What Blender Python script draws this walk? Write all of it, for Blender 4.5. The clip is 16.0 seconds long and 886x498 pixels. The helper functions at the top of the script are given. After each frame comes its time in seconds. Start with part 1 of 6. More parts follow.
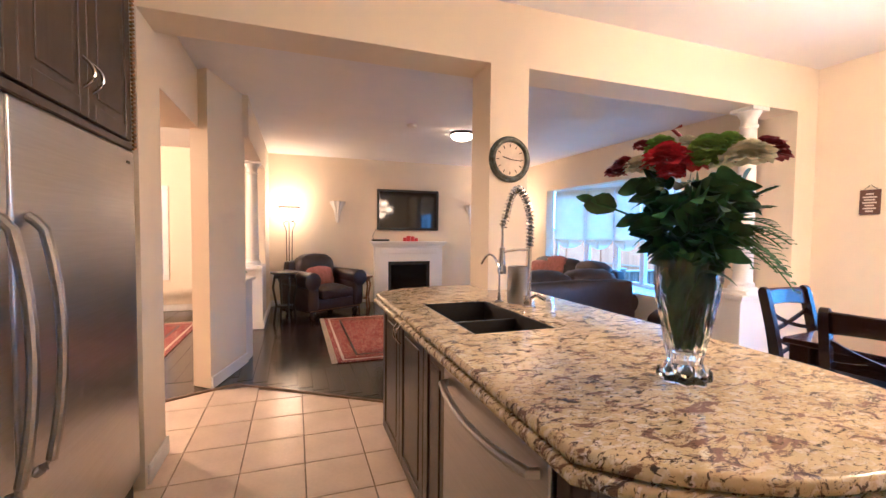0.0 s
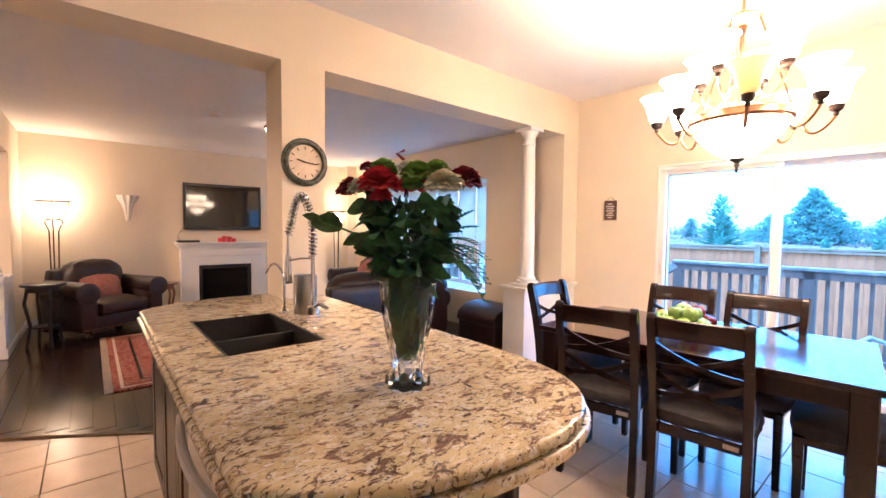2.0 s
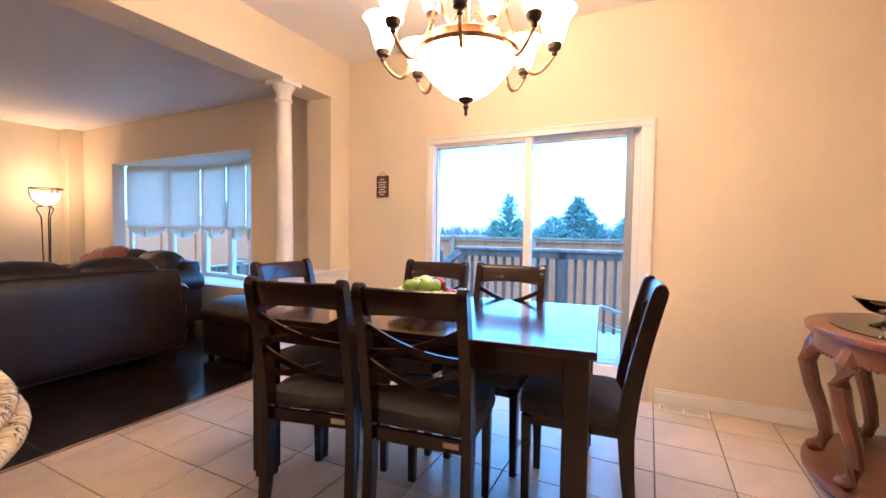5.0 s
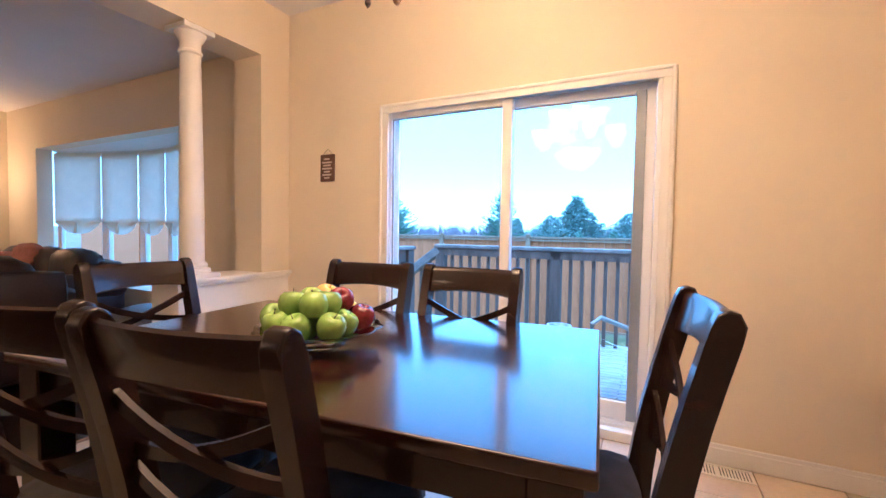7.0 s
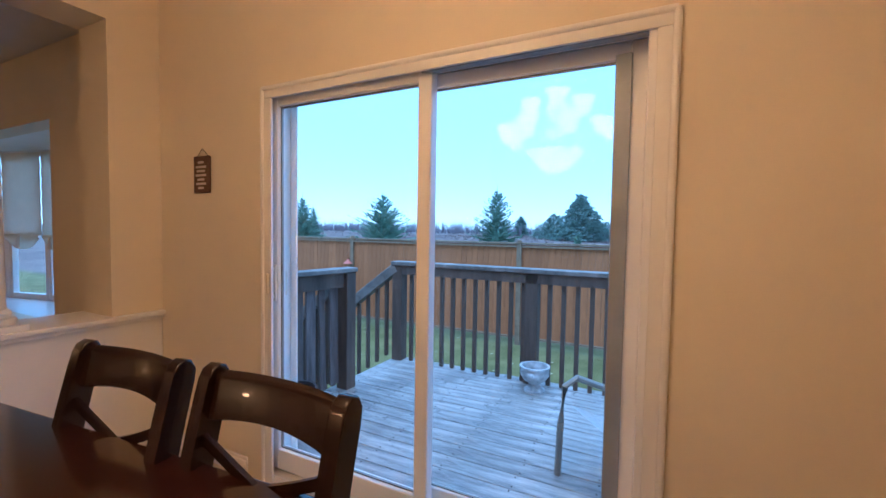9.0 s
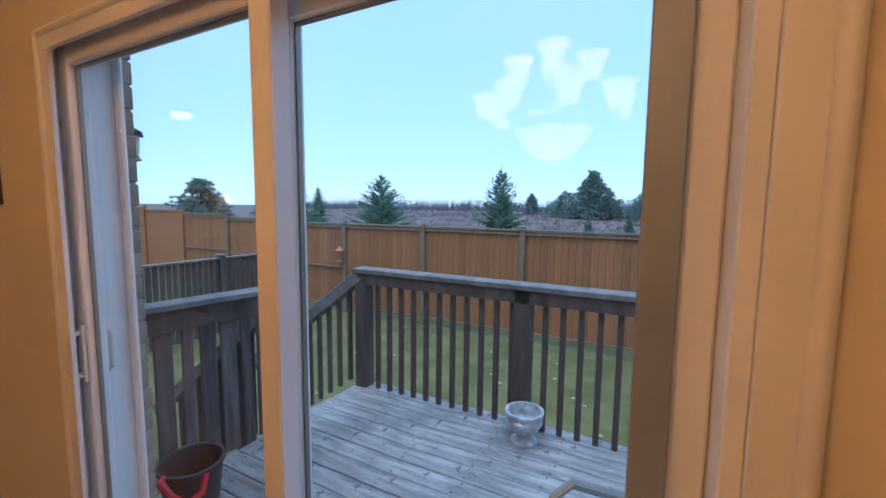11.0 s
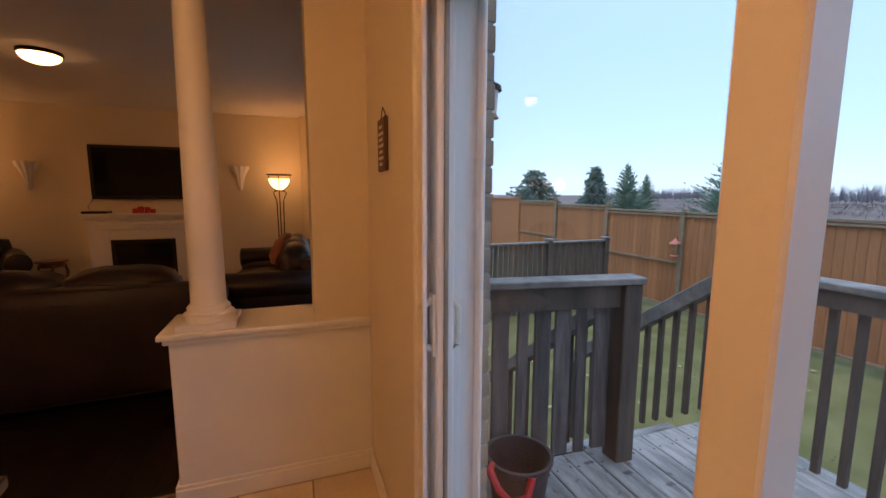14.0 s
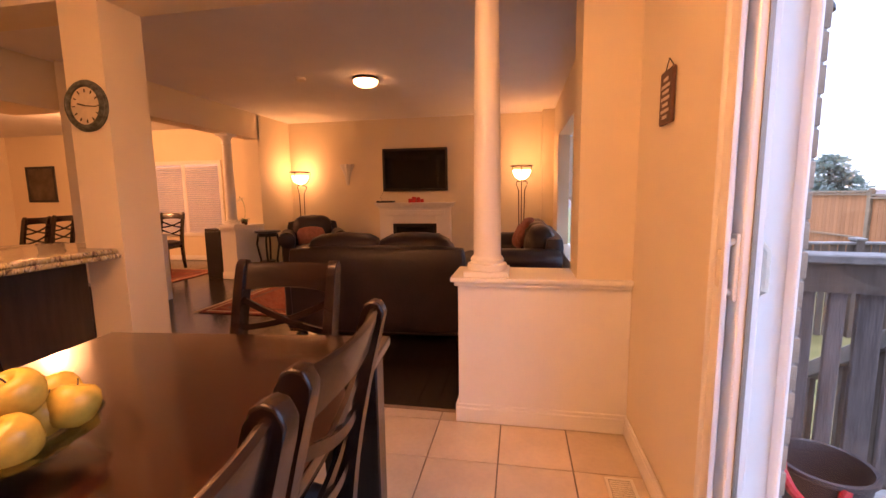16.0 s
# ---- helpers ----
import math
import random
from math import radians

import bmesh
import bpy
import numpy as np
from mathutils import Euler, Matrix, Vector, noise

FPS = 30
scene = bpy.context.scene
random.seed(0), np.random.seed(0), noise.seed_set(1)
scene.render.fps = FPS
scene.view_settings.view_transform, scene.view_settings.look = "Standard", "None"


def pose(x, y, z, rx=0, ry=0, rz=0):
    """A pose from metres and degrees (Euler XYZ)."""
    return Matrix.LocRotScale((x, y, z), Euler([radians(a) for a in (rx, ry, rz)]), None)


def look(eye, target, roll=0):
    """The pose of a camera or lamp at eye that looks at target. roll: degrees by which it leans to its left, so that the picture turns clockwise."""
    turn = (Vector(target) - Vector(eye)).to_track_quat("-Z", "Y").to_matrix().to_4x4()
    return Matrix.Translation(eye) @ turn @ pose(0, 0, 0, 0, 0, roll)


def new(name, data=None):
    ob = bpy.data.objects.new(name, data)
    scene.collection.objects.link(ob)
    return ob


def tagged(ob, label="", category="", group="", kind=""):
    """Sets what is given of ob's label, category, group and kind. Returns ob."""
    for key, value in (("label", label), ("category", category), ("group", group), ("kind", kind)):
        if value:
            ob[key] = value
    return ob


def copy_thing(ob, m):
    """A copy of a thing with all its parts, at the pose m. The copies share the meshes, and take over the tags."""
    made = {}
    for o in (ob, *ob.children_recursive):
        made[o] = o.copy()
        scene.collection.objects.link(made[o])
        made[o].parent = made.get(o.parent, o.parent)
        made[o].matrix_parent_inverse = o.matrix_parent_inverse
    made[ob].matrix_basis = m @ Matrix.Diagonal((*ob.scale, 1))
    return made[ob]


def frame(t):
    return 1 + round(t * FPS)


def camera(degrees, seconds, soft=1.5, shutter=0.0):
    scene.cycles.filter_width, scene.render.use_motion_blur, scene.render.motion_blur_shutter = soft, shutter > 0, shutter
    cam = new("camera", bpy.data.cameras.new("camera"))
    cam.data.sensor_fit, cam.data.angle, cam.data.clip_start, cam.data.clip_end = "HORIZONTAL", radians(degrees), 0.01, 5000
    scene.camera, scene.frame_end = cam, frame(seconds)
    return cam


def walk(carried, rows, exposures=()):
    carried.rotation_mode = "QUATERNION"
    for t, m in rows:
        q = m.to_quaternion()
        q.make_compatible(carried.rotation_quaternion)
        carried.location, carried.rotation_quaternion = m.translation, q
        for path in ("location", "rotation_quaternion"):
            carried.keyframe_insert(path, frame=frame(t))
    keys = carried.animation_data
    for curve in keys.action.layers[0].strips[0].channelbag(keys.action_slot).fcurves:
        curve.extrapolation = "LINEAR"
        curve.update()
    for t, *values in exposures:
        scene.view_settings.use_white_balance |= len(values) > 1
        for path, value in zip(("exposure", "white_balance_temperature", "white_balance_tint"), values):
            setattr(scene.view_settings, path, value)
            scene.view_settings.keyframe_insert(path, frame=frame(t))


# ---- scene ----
cam = camera(93.4, 16.0)
PATH = [
    (0, (0.127, 0.203, 1.329), (0.793, 2.086, 1.243), 0.6),
    (0.5, (0.17, 0.154, 1.365), (1.054, 1.946, 1.28), 0.7),
    (1, (0.225, 0.117, 1.386), (1.274, 1.817, 1.293), 0.7),
    (1.5, (0.312, 0.096, 1.391), (1.49, 1.709, 1.294), 0.7),
    (2, (0.404, 0.057, 1.392), (1.693, 1.583, 1.295), 0.6),
    (2.5, (0.52, 0.016, 1.375), (1.913, 1.448, 1.277), 0.6),
    (3, (0.633, -0.032, 1.364), (2.129, 1.291, 1.267), 0.7),
    (3.5, (0.735, -0.044, 1.319), (2.35, 1.132, 1.225), 0.7),
    (4, (0.875, -0.024, 1.299), (2.608, 0.968, 1.196), 0.6),
    (4.2, (0.944, -0.029, 1.273), (2.707, 0.911, 1.177), 0.3),
    (6.5, (1.889, 0.091, 1.126), (3.691, 0.955, 1.05), 1.0),
    (7, (2.093, 0.094, 1.134), (3.887, 0.973, 1.054), 0.9),
    (7.5, (2.34, 0.094, 1.159), (4.134, 0.975, 1.073), 0.7),
    (8, (2.583, 0.084, 1.181), (4.377, 0.964, 1.105), 0.8),
    (8.5, (2.838, 0.051, 1.257), (4.628, 0.94, 1.169), 0.8),
    (9, (3.071, 0.037, 1.317), (4.854, 0.937, 1.226), 0.9),
    (9.5, (3.319, 0.028, 1.378), (5.099, 0.925, 1.22), 0.7),
    (11.8, (4.172, 0.277, 1.529), (5.869, 1.303, 1.268), 0.2),
    (12, (4.2, 0.32, 1.514), (5.845, 1.427, 1.257), 0.4),
    (12.5, (4.247, 0.467, 1.481), (5.719, 1.797, 1.225), 0.4),
    (13.5, (4.207, 0.622, 1.418), (5.201, 2.35, 1.175), 0.3),
    (14, (4.195, 0.634, 1.41), (4.867, 2.506, 1.152), 0.2),
    (14.5, (4.155, 0.634, 1.354), (4.531, 2.582, 1.1), 0.0),
    (15, (4.095, 0.611, 1.311), (4.221, 2.591, 1.058), -0.3),
    (15.5, (4.039, 0.56, 1.277), (3.933, 2.541, 1.022), -0.6),
    (16, (3.984, 0.498, 1.242), (3.627, 2.449, 0.989), -0.8),
]
EXPOSURES = [
    (0.0, 3.33, 3500, 2), (1.5, 3.28, 3530, 2), (2.5, 3.08, 3590, 2), (3.5, 2.78, 3730, 3), (4.0, 2.72, 3770, 3), (7.0, 2.42, 3810, 3), (8.0, 1.9, 4020, 4), (9.0, 1.3, 4200, 4),
    (9.5, 0.95, 4420, 7), (12.0, 0.72, 5450, 11), (13.5, 0.75, 5850, 14), (14.5, 0.95, 6000, 18), (15.2, 1.45, 6000, 25), (16.0, 2.2, 6250, 36),
]
walk(cam, [(t, look(eye, target, roll)) for t, eye, target, roll in PATH], EXPOSURES)


# ---- world, sun, exposure ----
world = bpy.data.worlds.new("dusk_sky")
scene.world = world
world.use_nodes = True
wn, wl = world.node_tree.nodes, world.node_tree.links
sky = wn.new("ShaderNodeTexSky")
sky.sky_type, sky.sun_disc = "NISHITA", False
sky.sun_elevation, sky.sun_rotation = radians(78), radians(270)
sky.air_density, sky.dust_density, sky.ozone_density = 1.0, 0.3, 0.3
wn["Background"].inputs["Strength"].default_value = 0.13
pale = wn.new("ShaderNodeHueSaturation")
pale.inputs["Saturation"].default_value = 0.95
wl.new(sky.outputs["Color"], pale.inputs["Color"])
# a thin even cloud veil over the blue
veil = wn.new("ShaderNodeMix")
veil.data_type = "RGBA"
veil.inputs["B"].default_value = (3.0, 4.4, 5.9, 1)
veil.inputs["Factor"].default_value = 0.72
wl.new(pale.outputs["Color"], veil.inputs["A"])
wl.new(veil.outputs["Result"], wn["Background"].inputs["Color"])
sun = new("sun", bpy.data.lights.new("sun", "SUN"))
sun.data.energy, sun.data.angle, sun.data.color = 1.05, radians(60), (0.86, 0.94, 1.0)
sun.matrix_world = pose(0, 0, 20, 0, -12, 0)


def lamp(name, x, y, z, watts, radius, color=(1.0, 0.42, 0.13)):
    ob = new(name, bpy.data.lights.new(name, "POINT"))
    ob.data.energy, ob.data.shadow_soft_size, ob.data.color = watts, radius, color
    ob.location = (x, y, z)
    return ob


# ---- materials ----
def mat(name, color, rough=0.5, metal=0.0, vary=0.12, scale=8.0, bump=0.0, bscale=60.0, spec=0.5, stretch=(1, 1, 1), random_tint=0.0, coat=0.0):
    m = bpy.data.materials.new(name)
    m.use_nodes = True
    n, l = m.node_tree.nodes, m.node_tree.links
    b = n["Principled BSDF"]
    b.inputs["Roughness"].default_value, b.inputs["Metallic"].default_value = rough, metal
    b.inputs["Specular IOR Level"].default_value, b.inputs["Coat Weight"].default_value = spec, coat
    tc, mp = n.new("ShaderNodeTexCoord"), n.new("ShaderNodeMapping")
    mp.inputs["Scale"].default_value = stretch
    l.new(tc.outputs["Object"], mp.inputs["Vector"])
    big, fine = n.new("ShaderNodeTexNoise"), n.new("ShaderNodeTexNoise")
    big.inputs["Scale"].default_value, big.inputs["Detail"].default_value = scale, 4
    fine.inputs["Scale"].default_value, fine.inputs["Detail"].default_value = bscale, 5
    for t in (big, fine):
        l.new(mp.outputs["Vector"], t.inputs["Vector"])
    mix = n.new("ShaderNodeMix")
    mix.data_type, mix.blend_type = "RGBA", "MIX"
    add = n.new("ShaderNodeMath")
    add.operation = "MULTIPLY_ADD"
    l.new(fine.outputs["Fac"], add.inputs[0])
    add.inputs[1].default_value = 0.35
    l.new(big.outputs["Fac"], add.inputs[2])
    ramp = n.new("ShaderNodeMapRange")
    ramp.inputs["From Min"].default_value, ramp.inputs["From Max"].default_value = 0.45, 0.95
    l.new(add.outputs[0], ramp.inputs["Value"])
    l.new(ramp.outputs[0], mix.inputs["Factor"])
    mix.inputs["A"].default_value = (*[c * (1 - vary) for c in color], 1)
    mix.inputs["B"].default_value = (*[min(1, c * (1 + vary)) for c in color], 1)
    out = mix.outputs["Result"]
    if random_tint:
        info, hsv = n.new("ShaderNodeObjectInfo"), n.new("ShaderNodeHueSaturation")
        mr = n.new("ShaderNodeMapRange")
        mr.inputs["To Min"].default_value, mr.inputs["To Max"].default_value = 1 - random_tint, 1 + random_tint
        l.new(info.outputs["Random"], mr.inputs["Value"])
        l.new(mr.outputs[0], hsv.inputs["Value"])
        l.new(out, hsv.inputs["Color"])
        out = hsv.outputs["Color"]
    l.new(out, b.inputs["Base Color"])
    if bump:
        bp = n.new("ShaderNodeBump")
        bp.inputs["Strength"].default_value, bp.inputs["Distance"].default_value = bump, 0.01
        l.new(fine.outputs["Fac"], bp.inputs["Height"])
        l.new(bp.outputs["Normal"], b.inputs["Normal"])
    return m


def glass(name, color=(0.95, 0.98, 0.97), rough=0.0, ior=1.45):
    m = bpy.data.materials.new(name)
    m.use_nodes = True
    b = m.node_tree.nodes["Principled BSDF"]
    b.inputs["Base Color"].default_value = (*color, 1)
    b.inputs["Roughness"].default_value, b.inputs["IOR"].default_value = rough, ior
    b.inputs["Transmission Weight"].default_value = 1.0
    return m


def pane_mat(name):
    """Thin window glass: clear with a mirror's share by Fresnel."""
    m = bpy.data.materials.new(name)
    m.use_nodes = True
    n, l = m.node_tree.nodes, m.node_tree.links
    n.remove(n["Principled BSDF"])
    tr, gl, lw, mx = n.new("ShaderNodeBsdfTransparent"), n.new("ShaderNodeBsdfGlossy"), n.new("ShaderNodeLayerWeight"), n.new("ShaderNodeMixShader")
    gl.inputs["Roughness"].default_value = 0.012
    lw.inputs["Blend"].default_value = 0.5
    pw, ad = n.new("ShaderNodeMath"), n.new("ShaderNodeMath")
    pw.operation, ad.operation = "POWER", "MULTIPLY_ADD"
    pw.inputs[1].default_value = 5.0
    ad.inputs[1].default_value, ad.inputs[2].default_value = 0.8, 0.012
    l.new(lw.outputs["Facing"], pw.inputs[0])
    l.new(pw.outputs[0], ad.inputs[0])
    l.new(ad.outputs[0], mx.inputs[0])
    l.new(tr.outputs[0], mx.inputs[1])
    l.new(gl.outputs[0], mx.inputs[2])
    l.new(mx.outputs[0], n["Material Output"].inputs["Surface"])
    return m


def glow(name, color, strength, base=(0.9, 0.85, 0.75)):
    m = bpy.data.materials.new(name)
    m.use_nodes = True
    b = m.node_tree.nodes["Principled BSDF"]
    b.inputs["Base Color"].default_value = (*base, 1)
    b.inputs["Roughness"].default_value = 0.3
    b.inputs["Emission Color"].default_value = (*color, 1)
    b.inputs["Emission Strength"].default_value = strength
    return m


def granite_mat():
    m = bpy.data.materials.new("granite")
    m.use_nodes = True
    n, l = m.node_tree.nodes, m.node_tree.links
    b = n["Principled BSDF"]
    b.inputs["Roughness"].default_value = 0.09
    tc, mp = n.new("ShaderNodeTexCoord"), n.new("ShaderNodeMapping")
    mp.inputs["Scale"].default_value = (1.0, 1.9, 1.0)
    mp.inputs["Rotation"].default_value = (0, 0, 0.5)
    l.new(tc.outputs["Object"], mp.inputs["Vector"])

    def noise_ramp(scale, detail, rough, lo, hi, distort=0.0):
        t, r = n.new("ShaderNodeTexNoise"), n.new("ShaderNodeMapRange")
        t.inputs["Scale"].default_value, t.inputs["Detail"].default_value = scale, detail
        t.inputs["Roughness"].default_value, t.inputs["Distortion"].default_value = rough, distort
        r.inputs["From Min"].default_value, r.inputs["From Max"].default_value = lo, hi
        l.new(mp.outputs["Vector"], t.inputs["Vector"])
        l.new(t.outputs["Fac"], r.inputs["Value"])
        return r.outputs[0]

    def mixed(fac, a, c):
        x = n.new("ShaderNodeMix")
        x.data_type = "RGBA"
        l.new(fac, x.inputs["Factor"])
        if isinstance(a, tuple):
            x.inputs["A"].default_value = (*a, 1)
        else:
            l.new(a, x.inputs["A"])
        x.inputs["B"].default_value = (*c, 1)
        return x.outputs["Result"]

    col = mixed(noise_ramp(9, 6, 0.6, 0.35, 0.65), (0.62, 0.53, 0.29), (0.47, 0.38, 0.18))
    col = mixed(noise_ramp(36, 5, 0.65, 0.50, 0.62, 0.5), col, (0.68, 0.63, 0.48))
    col = mixed(noise_ramp(12.5, 8, 0.74, 0.538, 0.575, 0.9), col, (0.17, 0.11, 0.08))
    col = mixed(noise_ramp(19, 7, 0.76, 0.562, 0.595, 1.1), col, (0.075, 0.052, 0.05))
    col = mixed(noise_ramp(62, 4, 0.62, 0.59, 0.63, 0.8), col, (0.06, 0.05, 0.05))
    l.new(col, b.inputs["Base Color"])
    return m


def rug_mat(name, cell):
    m = bpy.data.materials.new(name)
    m.use_nodes = True
    n, l = m.node_tree.nodes, m.node_tree.links
    b = n["Principled BSDF"]
    b.inputs["Roughness"].default_value = 0.95
    tc, v, w, mx, rp = n.new("ShaderNodeTexCoord"), n.new("ShaderNodeTexVoronoi"), n.new("ShaderNodeTexNoise"), n.new("ShaderNodeMix"), n.new("ShaderNodeValToRGB")
    v.distance = "MANHATTAN"
    v.inputs["Scale"].default_value = cell
    w.inputs["Scale"].default_value = 90
    l.new(tc.outputs["Object"], v.inputs["Vector"])
    l.new(tc.outputs["Object"], w.inputs["Vector"])
    rp.color_ramp.interpolation = "CONSTANT"
    e = rp.color_ramp.elements
    e[0].color, e[1].color, e[1].position = (0.30, 0.05, 0.03, 1), (0.03, 0.03, 0.06, 1), 0.30
    for pos, c in ((0.42, (0.42, 0.10, 0.05, 1)), (0.62, (0.55, 0.38, 0.2, 1)), (0.72, (0.25, 0.04, 0.03, 1))):
        e.new(pos).color = c
    l.new(v.outputs["Distance"], rp.inputs["Fac"])
    mx.data_type, mx.blend_type = "RGBA", "MULTIPLY"
    mx.inputs["Factor"].default_value = 0.5
    l.new(rp.outputs["Color"], mx.inputs["A"])
    l.new(w.outputs["Color"], mx.inputs["B"])
    l.new(mx.outputs["Result"], b.inputs["Base Color"])
    return m


WALL = mat("wall_paint", (0.78, 0.69, 0.505), 0.6, vary=0.03, scale=2.0, bump=0.05, bscale=220)
CEIL = mat("ceiling_paint", (0.82, 0.80, 0.78), 0.8, vary=0.02, scale=3.0, bump=0.25, bscale=180)
TRIM = mat("white_trim_paint", (0.82, 0.80, 0.76), 0.35, vary=0.03, scale=4.0, bump=0.02)
VINYL = mat("white_vinyl", (0.87, 0.86, 0.84), 0.3, vary=0.03, scale=4.0)
TILE = mat("cream_ceramic_tile", (0.66, 0.55, 0.40), 0.22, vary=0.09, scale=5.0, bump=0.04, bscale=40, random_tint=0.06)
GROUT = mat("grey_brown_grout", (0.24, 0.19, 0.14), 0.9, vary=0.2, scale=30, bump=0.3)
WOODFLOOR = mat("dark_espresso_floorboard", (0.022, 0.014, 0.011), 0.16, vary=0.35, scale=3, bump=0.03, bscale=30, stretch=(12, 1, 1), random_tint=0.25)
GRANITE = granite_mat()
CABINET = mat("espresso_cabinet_wood", (0.045, 0.030, 0.024), 0.33, vary=0.35, scale=5, bump=0.06, bscale=50, stretch=(6, 6, 1))
DARKWOOD = mat("dark_stained_dining_wood", (0.0165, 0.0075, 0.0055), 0.26, vary=0.4, scale=6, bump=0.03, bscale=50, stretch=(1, 1, 6), coat=0.2, spec=0.35)
TABLEWOOD = mat("polished_mahogany_tabletop", (0.024, 0.0075, 0.004), 0.22, vary=0.4, scale=4, bump=0.012, bscale=40, stretch=(10, 1, 1), coat=1.0, spec=0.10)
TABLEWOOD.node_tree.nodes["Principled BSDF"].inputs["Coat Roughness"].default_value = 0.13
SEATCLOTH = mat("charcoal_seat_fabric", (0.055, 0.05, 0.055), 0.9, vary=0.25, scale=20, bump=0.4, bscale=400)
LEATHER = mat("oxblood_leather", (0.019, 0.009, 0.010), 0.42, vary=0.4, scale=7, bump=0.25, bscale=70)
CUSHION = mat("rust_cushion_fabric", (0.32, 0.13, 0.09), 0.9, vary=0.2, scale=20, bump=0.3, bscale=250)
STEEL = mat("brushed_stainless_steel", (0.44, 0.44, 0.45), 0.28, 1.0, vary=0.08, scale=4, bump=0.03, bscale=90, stretch=(1, 1, 40))
STEELDARK = mat("grey_appliance_side", (0.10, 0.10, 0.105), 0.5, vary=0.15)
CHROME = mat("polished_chrome", (0.72, 0.70, 0.67), 0.12, 1.0, vary=0.04)
BLACK = mat("black_plastic", (0.012, 0.012, 0.013), 0.35, vary=0.3)
SCREEN = mat("black_glossy_screen", (0.006, 0.006, 0.007), 0.06, vary=0.1)
SINKMAT = mat("black_composite_sink", (0.018, 0.017, 0.017), 0.45, vary=0.3, scale=80, bump=0.1)
BRASS = mat("antique_brass", (0.38, 0.22, 0.09), 0.32, 1.0, vary=0.35, scale=14, bump=0.1)
BRONZE = mat("dark_bronze_metal", (0.045, 0.03, 0.022), 0.45, 0.7, vary=0.4, scale=20)
SHADE = glow("lit_frosted_glass_shade", (1.0, 0.455, 0.142), 6.6)
BOWL = glow("lit_alabaster_bowl", (1.0, 0.455, 0.142), 5.9)
DIMSHADE = mat("unlit_amber_glass_shade", (0.90, 0.74, 0.42), 0.3, vary=0.08, scale=10)
bn, bl = DIMSHADE.node_tree.nodes, DIMSHADE.node_tree.links
tl, ms = bn.new("ShaderNodeBsdfTranslucent"), bn.new("ShaderNodeMixShader")
tl.inputs["Color"].default_value = (0.95, 0.78, 0.42, 1)
ms.inputs[0].default_value = 0.6
bl.new(bn["Principled BSDF"].outputs[0], ms.inputs[1])
bl.new(tl.outputs[0], ms.inputs[2])
bl.new(ms.outputs[0], bn["Material Output"].inputs["Surface"])
TORCH = glow("lit_torchiere_bowl", (1.0, 0.455, 0.142), 3.4)
DOME = glow("lit_ceiling_dome_glass", (1.0, 0.455, 0.142), 4.6)
PANE = pane_mat("window_pane_glass")
CRYSTAL = glass("cut_crystal")
BLIND0 = mat("ivory_shade_fabric", (0.80, 0.75, 0.66), 0.9, vary=0.05, scale=10, bump=0.1, bscale=200)
BLIND = BLIND0
bn, bl = BLIND.node_tree.nodes, BLIND.node_tree.links
tl, ms = bn.new("ShaderNodeBsdfTranslucent"), bn.new("ShaderNodeMixShader")
tl.inputs["Color"].default_value = (0.88, 0.78, 0.62, 1)
ms.inputs[0].default_value = 0.28
bl.new(bn["Principled BSDF"].outputs[0], ms.inputs[1])
bl.new(tl.outputs[0], ms.inputs[2])
bl.new(ms.outputs[0], bn["Material Output"].inputs["Surface"])
DECKWOOD = mat("weathered_grey_deck_board", (0.36, 0.335, 0.31), 0.36, vary=0.65, scale=3, bump=0.5, bscale=26, stretch=(0.8, 6, 1), random_tint=0.16)
# damp dark knots and blotches on the deck boards
dn, dl = DECKWOOD.node_tree.nodes, DECKWOOD.node_tree.links
was = dn["Principled BSDF"].inputs["Base Color"].links[0].from_socket
tc = dn.new("ShaderNodeTexCoord")
for sc, lo, hi, dark in ((2.3, 0.52, 0.72, (0.16, 0.15, 0.145)), (17.0, 0.66, 0.70, (0.045, 0.04, 0.038))):
    t, r, x = dn.new("ShaderNodeTexNoise"), dn.new("ShaderNodeMapRange"), dn.new("ShaderNodeMix")
    t.inputs["Scale"].default_value, t.inputs["Detail"].default_value = sc, 5
    r.inputs["From Min"].default_value, r.inputs["From Max"].default_value, r.inputs["To Max"].default_value = lo, hi, 0.75
    info, off = dn.new("ShaderNodeObjectInfo"), dn.new("ShaderNodeVectorMath")
    dl.new(tc.outputs["Object"], off.inputs[0])
    dl.new(info.outputs["Location"], off.inputs[1])
    dl.new(off.outputs[0], t.inputs["Vector"])
    dl.new(t.outputs["Fac"], r.inputs["Value"])
    x.data_type = "RGBA"
    dl.new(r.outputs[0], x.inputs["Factor"])
    dl.new(was, x.inputs["A"])
    x.inputs["B"].default_value = (*dark, 1)
    was = x.outputs["Result"]
dl.new(was, dn["Principled BSDF"].inputs["Base Color"])
RAILWOOD = mat("weathered_brown_railing_wood", (0.120, 0.084, 0.062), 0.75, vary=0.4, scale=8, bump=0.5, bscale=40, stretch=(1, 1, 0.15))
RAILTOP = mat("worn_pale_handrail_wood", (0.22, 0.19, 0.165), 0.7, vary=0.4, scale=8, bump=0.4, bscale=40)
FENCE = mat("cedar_fence_board", (0.37, 0.145, 0.05), 0.8, vary=0.22, scale=6, bump=0.4, bscale=40, stretch=(6, 6, 0.5), random_tint=0.14)
FENCEPOST = mat("weathered_fence_post", (0.25, 0.17, 0.10), 0.85, vary=0.25, scale=8, bump=0.3)
